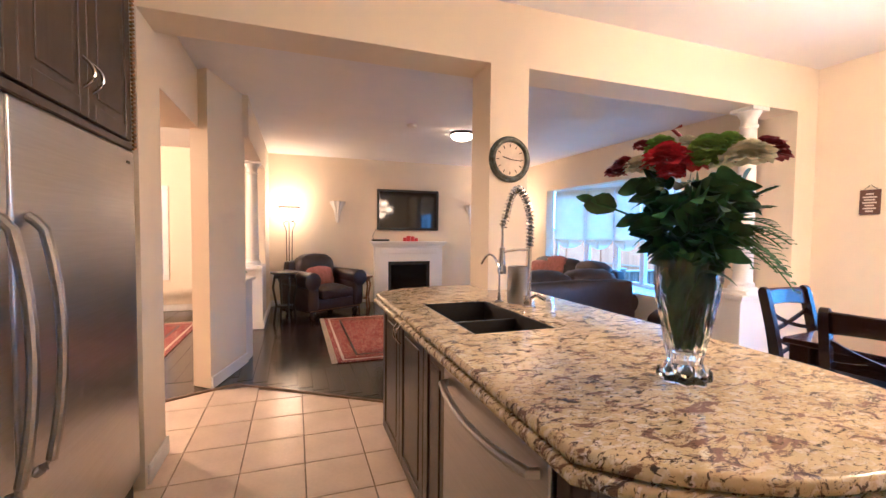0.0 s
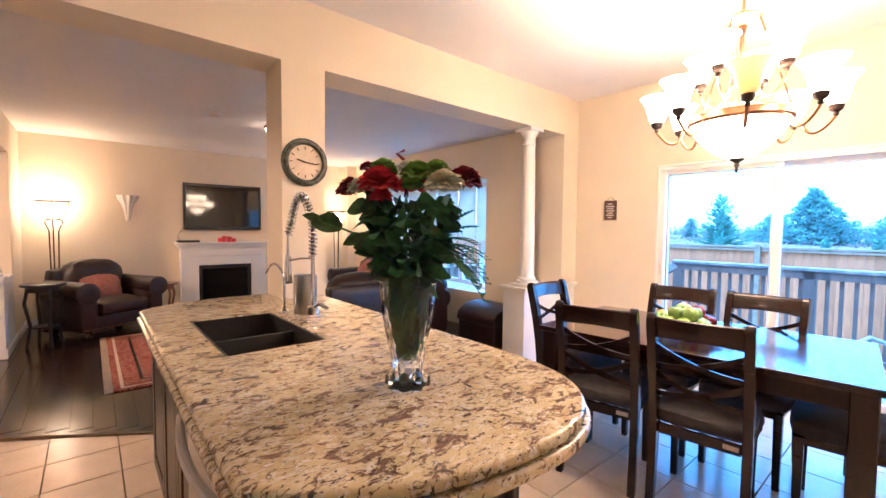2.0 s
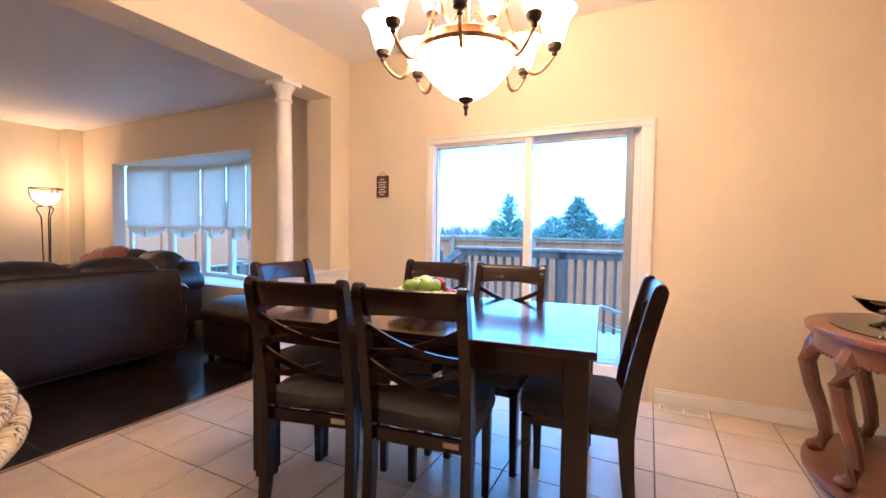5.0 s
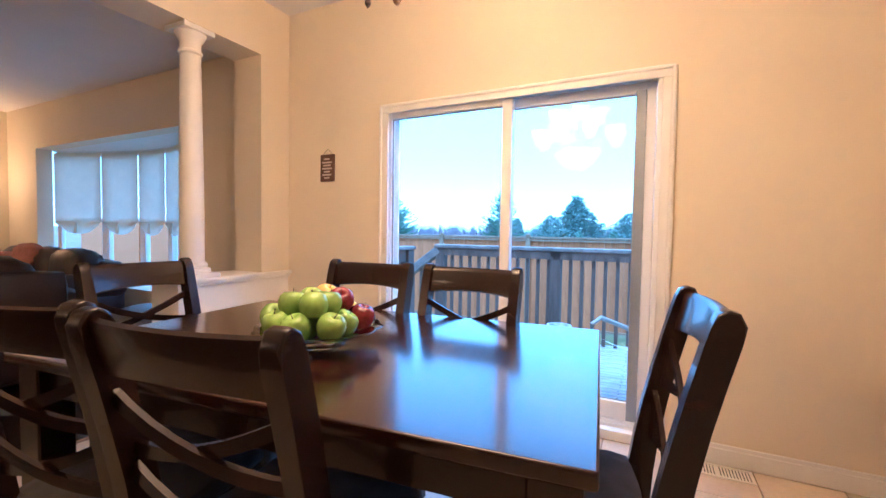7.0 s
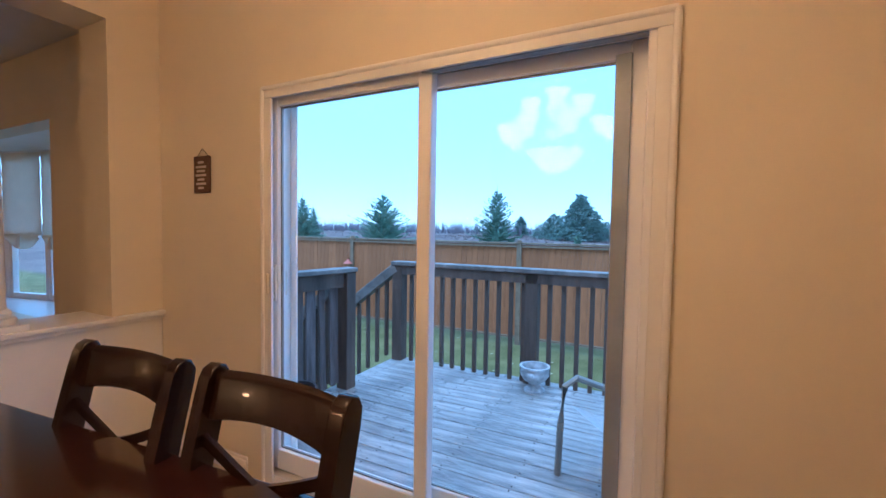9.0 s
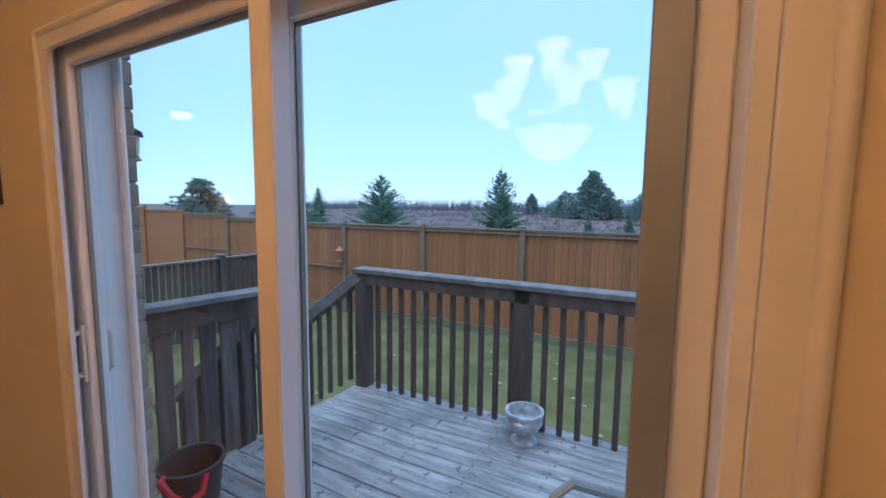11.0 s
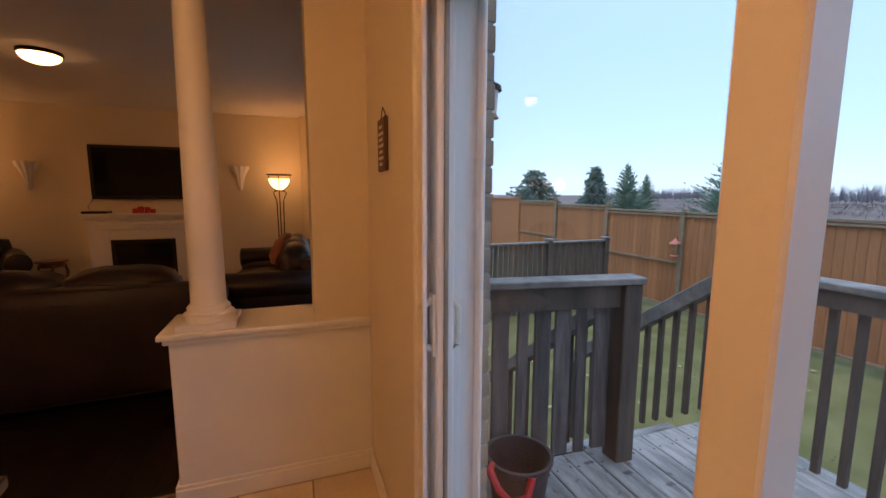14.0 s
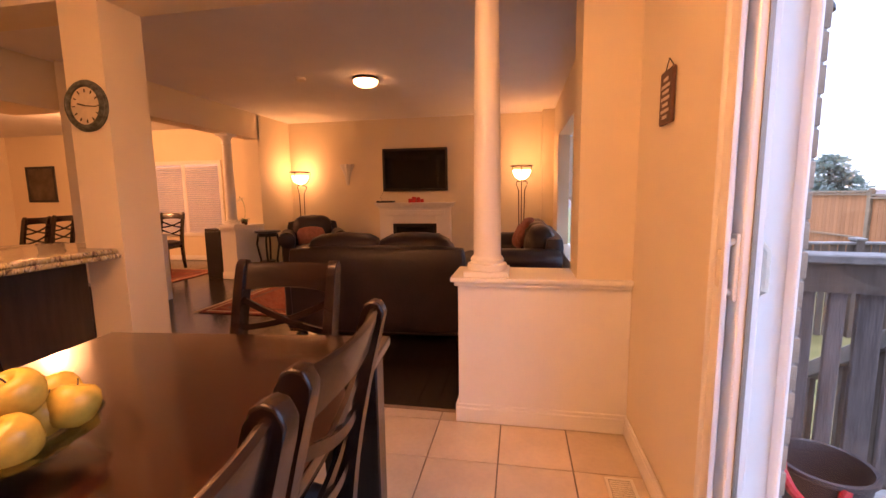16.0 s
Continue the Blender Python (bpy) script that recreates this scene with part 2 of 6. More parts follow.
BRICK = mat("buff_brick", (0.40, 0.29, 0.21), 0.9, vary=0.25, scale=18, bump=0.6, bscale=70, random_tint=0.15)
MORTAR = mat("grey_mortar", (0.35, 0.33, 0.30), 0.95, vary=0.15, scale=40, bump=0.4)
GRASS = mat("autumn_lawn", (0.17, 0.17, 0.06), 0.95, vary=0.3, scale=1.3)
NEEDLE = mat("spruce_needles", (0.22, 0.30, 0.22), 0.9, vary=0.45, scale=5)
# far pines' base colour is paled to stand in for distance haze
DARKTREE = mat("far_pine_foliage", (0.18, 0.225, 0.20), 0.95, vary=0.35, scale=1)
for leafy in (NEEDLE, DARKTREE):
    bn, bl = leafy.node_tree.nodes, leafy.node_tree.links
    tl, ms = bn.new("ShaderNodeBsdfTranslucent"), bn.new("ShaderNodeMixShader")
    tl.inputs["Color"].default_value = (0.26, 0.34, 0.24, 1)
    ms.inputs[0].default_value = 0.35
    bl.new(bn["Principled BSDF"].outputs[0], ms.inputs[1])
    bl.new(tl.outputs[0], ms.inputs[2])
    bl.new(ms.outputs[0], bn["Material Output"].inputs["Surface"])
BARETREE = mat("bare_twigs", (0.20, 0.175, 0.19), 0.95, vary=0.25, scale=2)
SCRUB = mat("brown_meadow_scrub", (0.20, 0.145, 0.125), 0.95, vary=0.25, scale=0.6)
BARK = mat("brown_bark", (0.07, 0.05, 0.035), 0.95, vary=0.4, scale=12, bump=0.6)
STONE = mat("mottled_glazed_planter", (0.55, 0.55, 0.56), 0.4, vary=0.5, scale=14, bump=0.2)
BUCKET = mat("brown_plastic_bucket", (0.055, 0.038, 0.036), 0.45, vary=0.2)
RED = mat("red_plastic", (0.55, 0.02, 0.025), 0.4, vary=0.1)
CANDLE = mat("red_wax", (0.50, 0.03, 0.03), 0.4, vary=0.15)
GREENAPPLE = mat("green_apple_skin", (0.26, 0.40, 0.045), 0.25, vary=0.25, scale=18, random_tint=0.15)
REDAPPLE = mat("dark_red_apple_skin", (0.20, 0.018, 0.022), 0.22, vary=0.5, scale=16, random_tint=0.2)
YELLOWAPPLE = mat("yellow_apple_skin", (0.60, 0.42, 0.06), 0.25, vary=0.2, scale=14)
LEAF = mat("dark_green_leaf", (0.05, 0.14, 0.036), 0.45, vary=0.5, scale=25, random_tint=0.35)
FERN = mat("fern_green", (0.06, 0.17, 0.04), 0.6, vary=0.4, scale=25)
LIME = mat("lime_green_blossom", (0.34, 0.52, 0.06), 0.8, vary=0.3, scale=40)
ROSE = mat("scarlet_petal", (0.66, 0.03, 0.02), 0.6, vary=0.3, scale=40)
CREAM = mat("cream_petal", (0.90, 0.83, 0.60), 0.7, vary=0.2, scale=40)
WINE = mat("burgundy_petal", (0.24, 0.012, 0.03), 0.6, vary=0.4, scale=40)
VERDIGRIS = mat("verdigris_clock_rim", (0.11, 0.12, 0.10), 0.5, 0.4, vary=0.5, scale=30, bump=0.3)
CLOCKFACE = mat("aged_ivory_dial", (0.66, 0.56, 0.40), 0.4, vary=0.12, scale=12)
PLAQUE = mat("brown_wooden_plaque", (0.10, 0.045, 0.03), 0.6, vary=0.3)
PALE = mat("pale_paint_lettering", (0.60, 0.52, 0.42), 0.7, vary=0.1)
RUG = rug_mat("persian_rug_wool", 22)
FRINGE = mat("cream_rug_fringe", (0.55, 0.45, 0.30), 0.95, vary=0.2, scale=60)
CONSOLE = mat("reddish_walnut", (0.19, 0.075, 0.035), 0.28, vary=0.35, scale=7, bump=0.05, bscale=50, coat=0.2)
OFFWHITE = mat("off_white_plastic", (0.75, 0.70, 0.60), 0.4, vary=0.04)
LOUNGE = mat("white_mesh_sling", (0.70, 0.70, 0.70), 0.8, vary=0.08, scale=30, bump=0.3, bscale=300)
ALUM = mat("taupe_painted_aluminium", (0.30, 0.27, 0.23), 0.4, 0.4, vary=0.1)
FIREBOX = mat("black_firebox_glass", (0.01, 0.01, 0.01), 0.1, vary=0.2)


# ---- shape helpers ----
def bx(bm, x0, y0, z0, x1, y1, z1, bev=0.0, seg=1):
    r = bmesh.ops.create_cube(bm, size=1.0, matrix=Matrix.LocRotScale(((x0 + x1) / 2, (y0 + y1) / 2, (z0 + z1) / 2), None, (abs(x1 - x0), abs(y1 - y0), abs(z1 - z0))))
    if bev:
        edges = list({e for v in r["verts"] for e in v.link_edges})
        bmesh.ops.bevel(bm, geom=edges, offset=bev, segments=seg, affect="EDGES", profile=0.6)
    return bm


def box(x0, y0, z0, x1, y1, z1, bev=0.0, seg=1):
    return bx(bmesh.new(), x0, y0, z0, x1, y1, z1, bev, seg)


def prism(points, z0, z1, bev=0.0, seg=2):
    """An upright slab with that outline."""
    bm = bmesh.new()
    low = [bm.verts.new((x, y, z0)) for x, y in points]
    top = [bm.verts.new((x, y, z1)) for x, y in points]
    n = len(points)
    for i in range(n):
        bm.faces.new((low[i], low[(i + 1) % n], top[(i + 1) % n], top[i]))
    bm.faces.new(low[::-1])
    bm.faces.new(top)
    bmesh.ops.recalc_face_normals(bm, faces=bm.faces)
    if bev:
        rim = [e for e in bm.edges if abs(e.verts[0].co.z - e.verts[1].co.z) < 1e-6]
        bmesh.ops.bevel(bm, geom=rim, offset=bev, segments=seg, affect="EDGES", profile=0.6)
    return bm


def lathe(profile, seg=24, at=(0, 0, 0), bm=None):
    """A turned shape: rows of radius and height, round the upright axis at that place."""
    bm = bm or bmesh.new()
    rings = []
    for r, z in profile:
        rings.append([bm.verts.new((at[0] + max(r, 1e-4) * math.cos(a), at[1] + max(r, 1e-4) * math.sin(a), at[2] + z)) for a in [2 * math.pi * i / seg for i in range(seg)]])
    for a, b in zip(rings, rings[1:]):
        for i in range(seg):
            bm.faces.new((a[i], a[(i + 1) % seg], b[(i + 1) % seg], b[i]))
    if profile[0] == profile[-1]:
        bmesh.ops.remove_doubles(bm, verts=rings[0] + rings[-1], dist=1e-6)
        return bm
    bm.faces.new(rings[0][::-1])
    bm.faces.new(rings[-1])
    return bm


def tube(points, r, seg=8, bm=None, r_end=None, flat=1.0):
    """A rod along the points; flat squeezes it sideways."""
    bm = bm or bmesh.new()
    pts = [Vector(p) for p in points]
    rings = []
    for i, p in enumerate(pts):
        d = (pts[min(i + 1, len(pts) - 1)] - pts[max(i - 1, 0)]).normalized()
        up = Vector((0, 0, 1)) if abs(d.z) < 0.95 else Vector((1, 0, 0))
        s = d.cross(up).normalized()
        u = s.cross(d).normalized()
        rr = r if r_end is None else r + (r_end - r) * i / (len(pts) - 1)
        rings.append([bm.verts.new(p + s * rr * flat * math.cos(a) + u * rr * math.sin(a)) for a in [2 * math.pi * (k + 0.5) / seg for k in range(seg)]])
    for a, b in zip(rings, rings[1:]):
        for k in range(seg):
            bm.faces.new((a[k], a[(k + 1) % seg], b[(k + 1) % seg], b[k]))
    bm.faces.new(rings[0][::-1])
    bm.faces.new(rings[-1])
    return bm


def arc(p0, p1, p2, n=8):
    """Points on a smooth bow from p0 by p1 to p2."""
    a, b, c = Vector(p0), Vector(p1), Vector(p2)
    m = 2 * b - (a + c) / 2
    return [(1 - t) ** 2 * a + 2 * t * (1 - t) * m + t * t * c for t in [i / n for i in range(n + 1)]]


def blob(bm, cx, cy, cz, rx, ry, rz, rough=0.0, sub=2, seed=0.0):
    r = bmesh.ops.create_icosphere(bm, subdivisions=sub, radius=1.0)
    for v in r["verts"]:
        k = 1 + rough * noise.noise(v.co * 1.7 + Vector((seed, seed * 2, 0)))
        v.co = Vector((cx + v.co.x * rx * k, cy + v.co.y * ry * k, cz + v.co.z * rz * k))
    return bm


def pad(bm, x0, y0, z0, x1, y1, z1, puff=0.02, cuts=5):
    """A stuffed cushion: a softly bulged box."""
    old = len(bm.verts)
    r = bmesh.ops.create_cube(bm, size=2.0)
    es = list({e for v in r["verts"] for e in v.link_edges})
    bmesh.ops.subdivide_edges(bm, edges=es, cuts=cuts, use_grid_fill=True)
    vs = list(bm.verts)[old:]
    c, h = Vector(((x0 + x1) / 2, (y0 + y1) / 2, (z0 + z1) / 2)), Vector(((x1 - x0) / 2, (y1 - y0) / 2, (z1 - z0) / 2))
    rad = min(h) * 0.55
    for v in vs:
        p = Vector((v.co.x * h.x, v.co.y * h.y, v.co.z * h.z))
        q = Vector([max(-h[i] + rad, min(h[i] - rad, p[i])) for i in range(3)])
        d = p - q
        p = q + (d.normalized() * rad if d.length > 1e-6 else d)
        fx, fy, fz = 1 - v.co.x ** 2, 1 - v.co.y ** 2, 1 - v.co.z ** 2
        p += Vector((puff * v.co.x * fy * fz, puff * v.co.y * fx * fz, puff * v.co.z * fx * fy))
        p += Vector([noise.noise(v.co * 2.3 + c + Vector((i, 0, 0))) * puff * 0.5 for i in range(3)])
        v.co = c + p
    return bm


def mesh_of(name, bm, material, smooth=True, angle=35):
    me = bpy.data.meshes.new(name)
    bmesh.ops.recalc_face_normals(bm, faces=bm.faces)
    bm.to_mesh(me)
    bm.free()
    me.materials.append(material)
    if smooth:
        me.polygons.foreach_set("use_smooth", [True] * len(me.polygons))
        me.set_sharp_from_angle(angle=radians(angle))
    return me


def weigh(ob):
    """Lets the broad faces rule the shading, so that rounded edges leave them flat."""
    me = ob.data
    sums = [Vector() for v in me.vertices]
    for p in me.polygons:
        for i in p.vertices:
            sums[i] += p.normal * p.area
    me.polygons.foreach_set("use_smooth", [True] * len(me.polygons))
    me.normals_split_custom_set_from_vertices([v.normalized() for v in sums])
    return ob


def part(name, bm, material, parent, label="", smooth=True):
    ob = new(name, mesh_of(name, bm, material, smooth))
    ob.parent = parent
    return tagged(ob, label) if label else ob


def thing(name, label, category, x=0, y=0, z=0, rz=0, group="", kind=""):
    ob = new(name)
    ob.empty_display_size = 0.1
    ob.matrix_basis = pose(x, y, z, 0, 0, rz)
    return tagged(ob, label, category, group, kind)


def solid(name, bm, material, label, category, kind="", smooth=True):
    return tagged(new(name, mesh_of(name, bm, material, smooth)), label, category, "", kind)


def piece(name, me, parent, m):
    ob = new(name, me)
    ob.parent = parent
    ob.matrix_basis = m
    return ob


# ---- the house: walls, floors, ceilings ----
XW, YB0, YB1 = 4.54, 2.66, 2.95          # garden wall's face, beam's two faces
BEAM, KCEIL, FCEIL = 2.405, 2.80, 2.62   # beam's underside, kitchen and family room ceilings
TVY = 7.93                               # fireplace wall's face
LX = -0.42                               # family room's other side wall (towards the dining room)


def wall(name, bm, label, material=WALL):
    return solid(name, bm, material, label, "wall", "structure", smooth=False)


# garden wall of the kitchen, with the patio door's opening
DY0, DY1, DZ1 = 0.045, 1.80, 2.0
b = bmesh.new()
bx(b, XW, DY1, -0.05, XW + 0.16, YB1 + 0.02, KCEIL)
bx(b, XW, -1.45, -0.05, XW + 0.16, DY0, KCEIL)
bx(b, XW, DY0, DZ1, XW + 0.16, DY1, KCEIL)
wall("wall_garden", b, "warm cream painted wall around the patio door")
# garden wall of the family room, with the bay's opening
BY0, BY1, BZ0, BZ1 = 4.05, 6.92, 0.50, 2.09
b = bmesh.new()
bx(b, XW, YB1 + 0.02, -0.05, XW + 0.16, BY0, KCEIL)
bx(b, XW, BY1, -0.05, XW + 0.16, TVY + 0.15, KCEIL)
bx(b, XW, BY0, BZ1, XW + 0.16, BY1, KCEIL)
bx(b, XW, BY0, -0.05, XW + 0.16, BY1, BZ0)
wall("wall_bay", b, "warm cream painted wall around the bow window")
b = box(-3.299, TVY, -0.05, XW, TVY + 0.15, KCEIL)
wall("wall_fireplace", b, "warm cream painted wall behind the fireplace")
b = box(XW - 0.19, TVY - 0.22, 0, XW, TVY, FCEIL)
wall("wall_chase", b, "cream painted corner chase")
# beam wall with pier, jamb and stub by the fridge
b = bmesh.new()
bx(b, -1.5, YB0, BEAM, XW, YB1, KCEIL)
bx(b, 1.308, YB0, 0, 1.586, YB1, BEAM)
bx(b, 4.275, YB0, 0.80, XW, YB1, BEAM)
bx(b, -1.5, YB0, 0, -0.60, 3.02, BEAM)
wall("wall_beam", b, "cream painted dropped beam with a square pier")
b = box(3.665, YB0 + 0.005, 0, XW, YB1 - 0.005, 0.765, 0.004)
wall("wall_half_height", b, "white painted half-height wall between tiles and dark floor", TRIM)
# outer shell round what lies behind the view
b = bmesh.new()
bx(b, 1.9, -1.45, 0, XW, -1.30, KCEIL)
bx(b, -1.50, -2.7, 0, 1.9, -2.55, KCEIL)
bx(b, 1.9, -2.7, 0, 2.05, -1.45, KCEIL)
bx(b, -1.65, -2.7, 0, -1.5, 2.95, KCEIL)
wall("wall_south", b, "cream painted kitchen walls")
# between family room and dining room: angled wall, header, half walls
b = prism([(-0.54, 4.06), (-0.34, 4.74), (-0.50, 4.80), (-0.69, 4.18)], 0, FCEIL)
wall("wall_angled", b, "cream painted angled wall")
b = bmesh.new()
bx(b, -0.56, 4.70, 2.22, -0.30, 7.0, FCEIL)
bx(b, -0.56, 6.95, 0, -0.30, TVY, FCEIL)
wall("wall_dining", b, "cream painted header and wall towards the dining room")
b = prism([(-0.34, 4.74), (-0.30, 4.95), (-0.50, 4.95), (-0.50, 4.80)], 0, 0.80)
wall("wall_half_height_near", b, "white half-height wall beside the angled wall", TRIM)
b = box(-0.54, 6.20, 0, -0.29, 6.95, 0.765)
wall("wall_half_height_far", b, "white half-height wall carrying a column", TRIM)
# hall header and dining room shell
b = bmesh.new()
bx(b, -1.3, 3.02, 2.15, -0.62, 4.2, FCEIL)
bx(b, -7.0, 2.95, 0, -1.5, 3.05, FCEIL)
wall("wall_hall", b, "cream painted hall header and wall")
b = bmesh.new()
bx(b, -7.15, 3.05, 0, -7.0, TVY + 0.15, FCEIL)
bx(b, -7.0, TVY, 0, -3.30, TVY + 0.15, FCEIL)
wall("wall_dining_far", b, "warm cream dining room wall")


def skirting(name, x0, y0, x1, y1):
    """A moulded baseboard along a straight foot of wall, given as its two outer corners."""
    b = box(min(x0, x1), min(y0, y1), 0.002, max(x0, x1), max(y0, y1), 0.085, 0.004)
    dx, dy = abs(x1 - x0), abs(y1 - y0)
    if dx > dy:
        bx(b, min(x0, x1), min(y0, y1) + 0.004, 0.085, max(x0, x1), max(y0, y1) - 0.002, 0.105, 0.003)
    else:
        bx(b, min(x0, x1) + 0.002, min(y0, y1), 0.085, max(x0, x1) - 0.002, max(y0, y1), 0.105, 0.003)
    return solid(name, b, TRIM, "white moulded baseboard at the foot of the wall", "baseboard", "structure")


skirting("baseboard", XW - 0.016, -1.284, XW - 0.001, DY0 - 0.11)
skirting("baseboard", XW - 0.016, DY1 + 0.11, XW - 0.001, YB0 - 0.018)
skirting("baseboard", 3.65, YB0 - 0.012, XW - 0.001, YB0 + 0.004)
skirting("baseboard", 3.649, YB0 + 0.005, 3.664, YB1 - 0.005)
skirting("baseboard", 2.06, -1.299, XW - 0.018, -1.284)
skirting("baseboard", -0.27, TVY - 0.016, 1.37, TVY - 0.001)
skirting("baseboard", 2.92, TVY - 0.016, XW - 0.21, TVY - 0.001)
skirting("baseboard", -0.289, 6.21, -0.274, TVY - 0.02)
skirting("baseboard", -0.55, 6.184, -0.274, 6.199)
skirting("baseboard", 1.587, YB0 + 0.001, 1.602, YB1)
skirting("baseboard", -0.599, YB0 + 0.03, -0.584, 3.03)
skirting("baseboard", -3.3, TVY - 0.016, -0.58, TVY - 0.001)
b = bmesh.new()
for p, q in (((-0.535, 4.055), (-0.335, 4.735)),):
    d = (Vector(q) - Vector(p)).normalized() * 0.0
    n2 = Vector((q[1] - p[1], -(q[0] - p[0]))).normalized() * 0.016
    b2 = prism([(p[0], p[1]), (p[0] + n2.x, p[1] + n2.y), (q[0] + n2.x, q[1] + n2.y), (q[0], q[1])], 0.002, 0.10)
solid("baseboard", b2, TRIM, "white moulded baseboard at the foot of the angled wall", "baseboard", "structure")
b.free()


def cap(name, x0, y0, x1, y1, z):
    b = box(x0 - 0.035, y0 - 0.035, z - 0.025, x1, y1 + 0.035, z, 0.006, 2)
    bx(b, x0 - 0.018, y0 - 0.018, z - 0.05, x1, y1 + 0.018, z - 0.025, 0.008, 2)
    return solid(name, b, TRIM, "white moulded cap on a half-height wall", "trim", "structure")


cap("trim_cap", 3.665, YB0, XW - 0.002, YB1, 0.815)
cap("trim_cap", -0.54, 6.20, -0.29, 6.94, 0.815)
b = prism([(-0.33, 4.72), (-0.27, 4.98), (-0.52, 4.98), (-0.52, 4.82)], 0.80, 0.83, 0.006)
solid("trim_cap", b, TRIM, "white moulded cap on the half-height wall", "trim", "structure")


def column(x, y, z0, z1, r):
    th = thing("column", "white tapered round column on a half-height wall", "column", x, y, z0)
    h = z1 - z0
    part("base", bx(lathe([(r * 1.5, 0.03), (r * 1.55, 0.045), (r * 1.5, 0.06), (r * 1.25, 0.066), (r * 1.3, 0.085), (r * 1.12, 0.1)], 32), -r * 1.7, -r * 1.7, 0, r * 1.7, r * 1.7, 0.03, 0.004), TRIM, th)
    part("shaft", lathe([(r * 1.08, 0.1)] + [(r * (1.05 - 0.2 * (k / 10) ** 1.6), 0.11 + (h - 0.28) * k / 10) for k in range(11)], 40), TRIM, th)
    part("capital", bx(lathe([(r * 0.86, h - 0.17), (r * 1.0, h - 0.16), (r * 1.0, h - 0.145), (r * 0.87, h - 0.14), (r * 0.87, h - 0.09), (r * 1.15, h - 0.06), (r * 1.3, h - 0.035)], 32), -r * 1.45, -r * 1.45, h - 0.035, r * 1.45, r * 1.45, h - 0.001, 0.004), TRIM, th)
    return th


column(3.815, 2.76, 0.815, BEAM, 0.07)
column(-0.415, 6.32, 0.815, 2.22, 0.075)

# ceilings
b = box(-1.65, -2.7, KCEIL, XW + 0.16, YB0, KCEIL + 0.1)
solid("ceiling", b, CEIL, "white stippled kitchen ceiling", "ceiling", "structure", smooth=False)
b = box(-7.15, YB1, FCEIL, XW + 0.16, TVY + 0.15, FCEIL + 0.1)
solid("ceiling_family_room", b, CEIL, "white stippled family room ceiling", "ceiling", "structure", smooth=False)

# floor slabs: the tiles and boards lie on them
b = box(-1.65, -2.7, -0.14, XW + 0.16, 4.9, -0.012)
solid("floor", b, GROUT, "grey-brown grout bed under the tiles", "floor", "structure", smooth=False)
b = box(-7.15, 2.95, -0.14, -1.65, TVY + 0.15, -0.012)
bx(b, -1.65, 4.9, -0.14, XW + 0.16, TVY + 0.15, -0.012)
solid("floor_wood", b, WOODFLOOR, "dark espresso hardwood floor", "floor", "structure", smooth=False)

# ---- patio door ----
door = thing("door_1", "white vinyl sliding patio door, closed, with two glass panels", "patio door", XW, 0, 0, kind="structure")
# casing: a flat board with a rounded outer bead
CY0, CY1 = -0.005, 1.780
b = bmesh.new()
for y0, y1, z0, z1 in ((1.720, CY1, 0.0, 1.945), (CY0, 0.048, 0.0, 1.945), (CY0, CY1, 1.9452, 1.992)):
    bx(b, -0.016, y0, z0, -0.001, y1, z1, 0.004, 2)
for y in (CY0, CY1):
    tube([(-0.013, y, 0.0), (-0.013, y, 1.994)], 0.012, 12, b)
tube([(-0.013, CY0, 1.994), (-0.013, CY1, 1.994)], 0.012, 12, b)
part("casing", b, TRIM, door, "white moulded wooden casing")
b = bmesh.new()
bx(b, 0.0, 1.786, 0.0, 0.175, 1.799, 1.975, 0.003)
bx(b, 0.0, 0.046, 0.0, 0.175, 0.072, 1.999, 0.003)
bx(b, 0.0, 0.072, 1.976, 0.175, 1.785, 1.999, 0.003)
bx(b, 0.0, 0.072, 0.0, 0.19, 1.785, 0.055, 0.003)
for x in (0.055, 0.115, 0.165):
    bx(b, x, 0.072, 0.055, x + 0.008, 1.785, 0.075)
part("frame", b, VINYL, door)


def sash(name, x0, x1, y0, y1, left, right):
    b = bmesh.new()
    bx(b, x0, y1 - left, 0.076, x1, y1, 1.974, 0.004)
    bx(b, x0, y0, 0.076, x1, y0 + right, 1.974, 0.004)
    bx(b, x0, y0 + right, 1.915, x1, y1 - left, 1.974, 0.004)
    bx(b, x0, y0 + right, 0.076, x1, y1 - left, 0.18, 0.004)
    s = part(name, b, VINYL, door)
    b = bmesh.new()
    for a, c, d, e in ((y0 + right, y0 + right + 0.006, 0.18, 1.915), (y1 - left - 0.006, y1 - left, 0.18, 1.915), (y0 + right, y1 - left, 0.18, 0.186), (y0 + right, y1 - left, 1.909, 1.915)):
        bx(b, (x0 + x1) / 2 - 0.006, a, d, (x0 + x1) / 2 + 0.006, c, e)
    part("gasket", b, ALUM, s, "grey rubber gasket")
    xm = (x0 + x1) / 2
    p = part("pane", box(xm - 0.004, y0 + right, 0.18, xm + 0.004, y1 - left, 1.915), PANE, s, smooth=False)
    p.visible_shadow = False
    return s


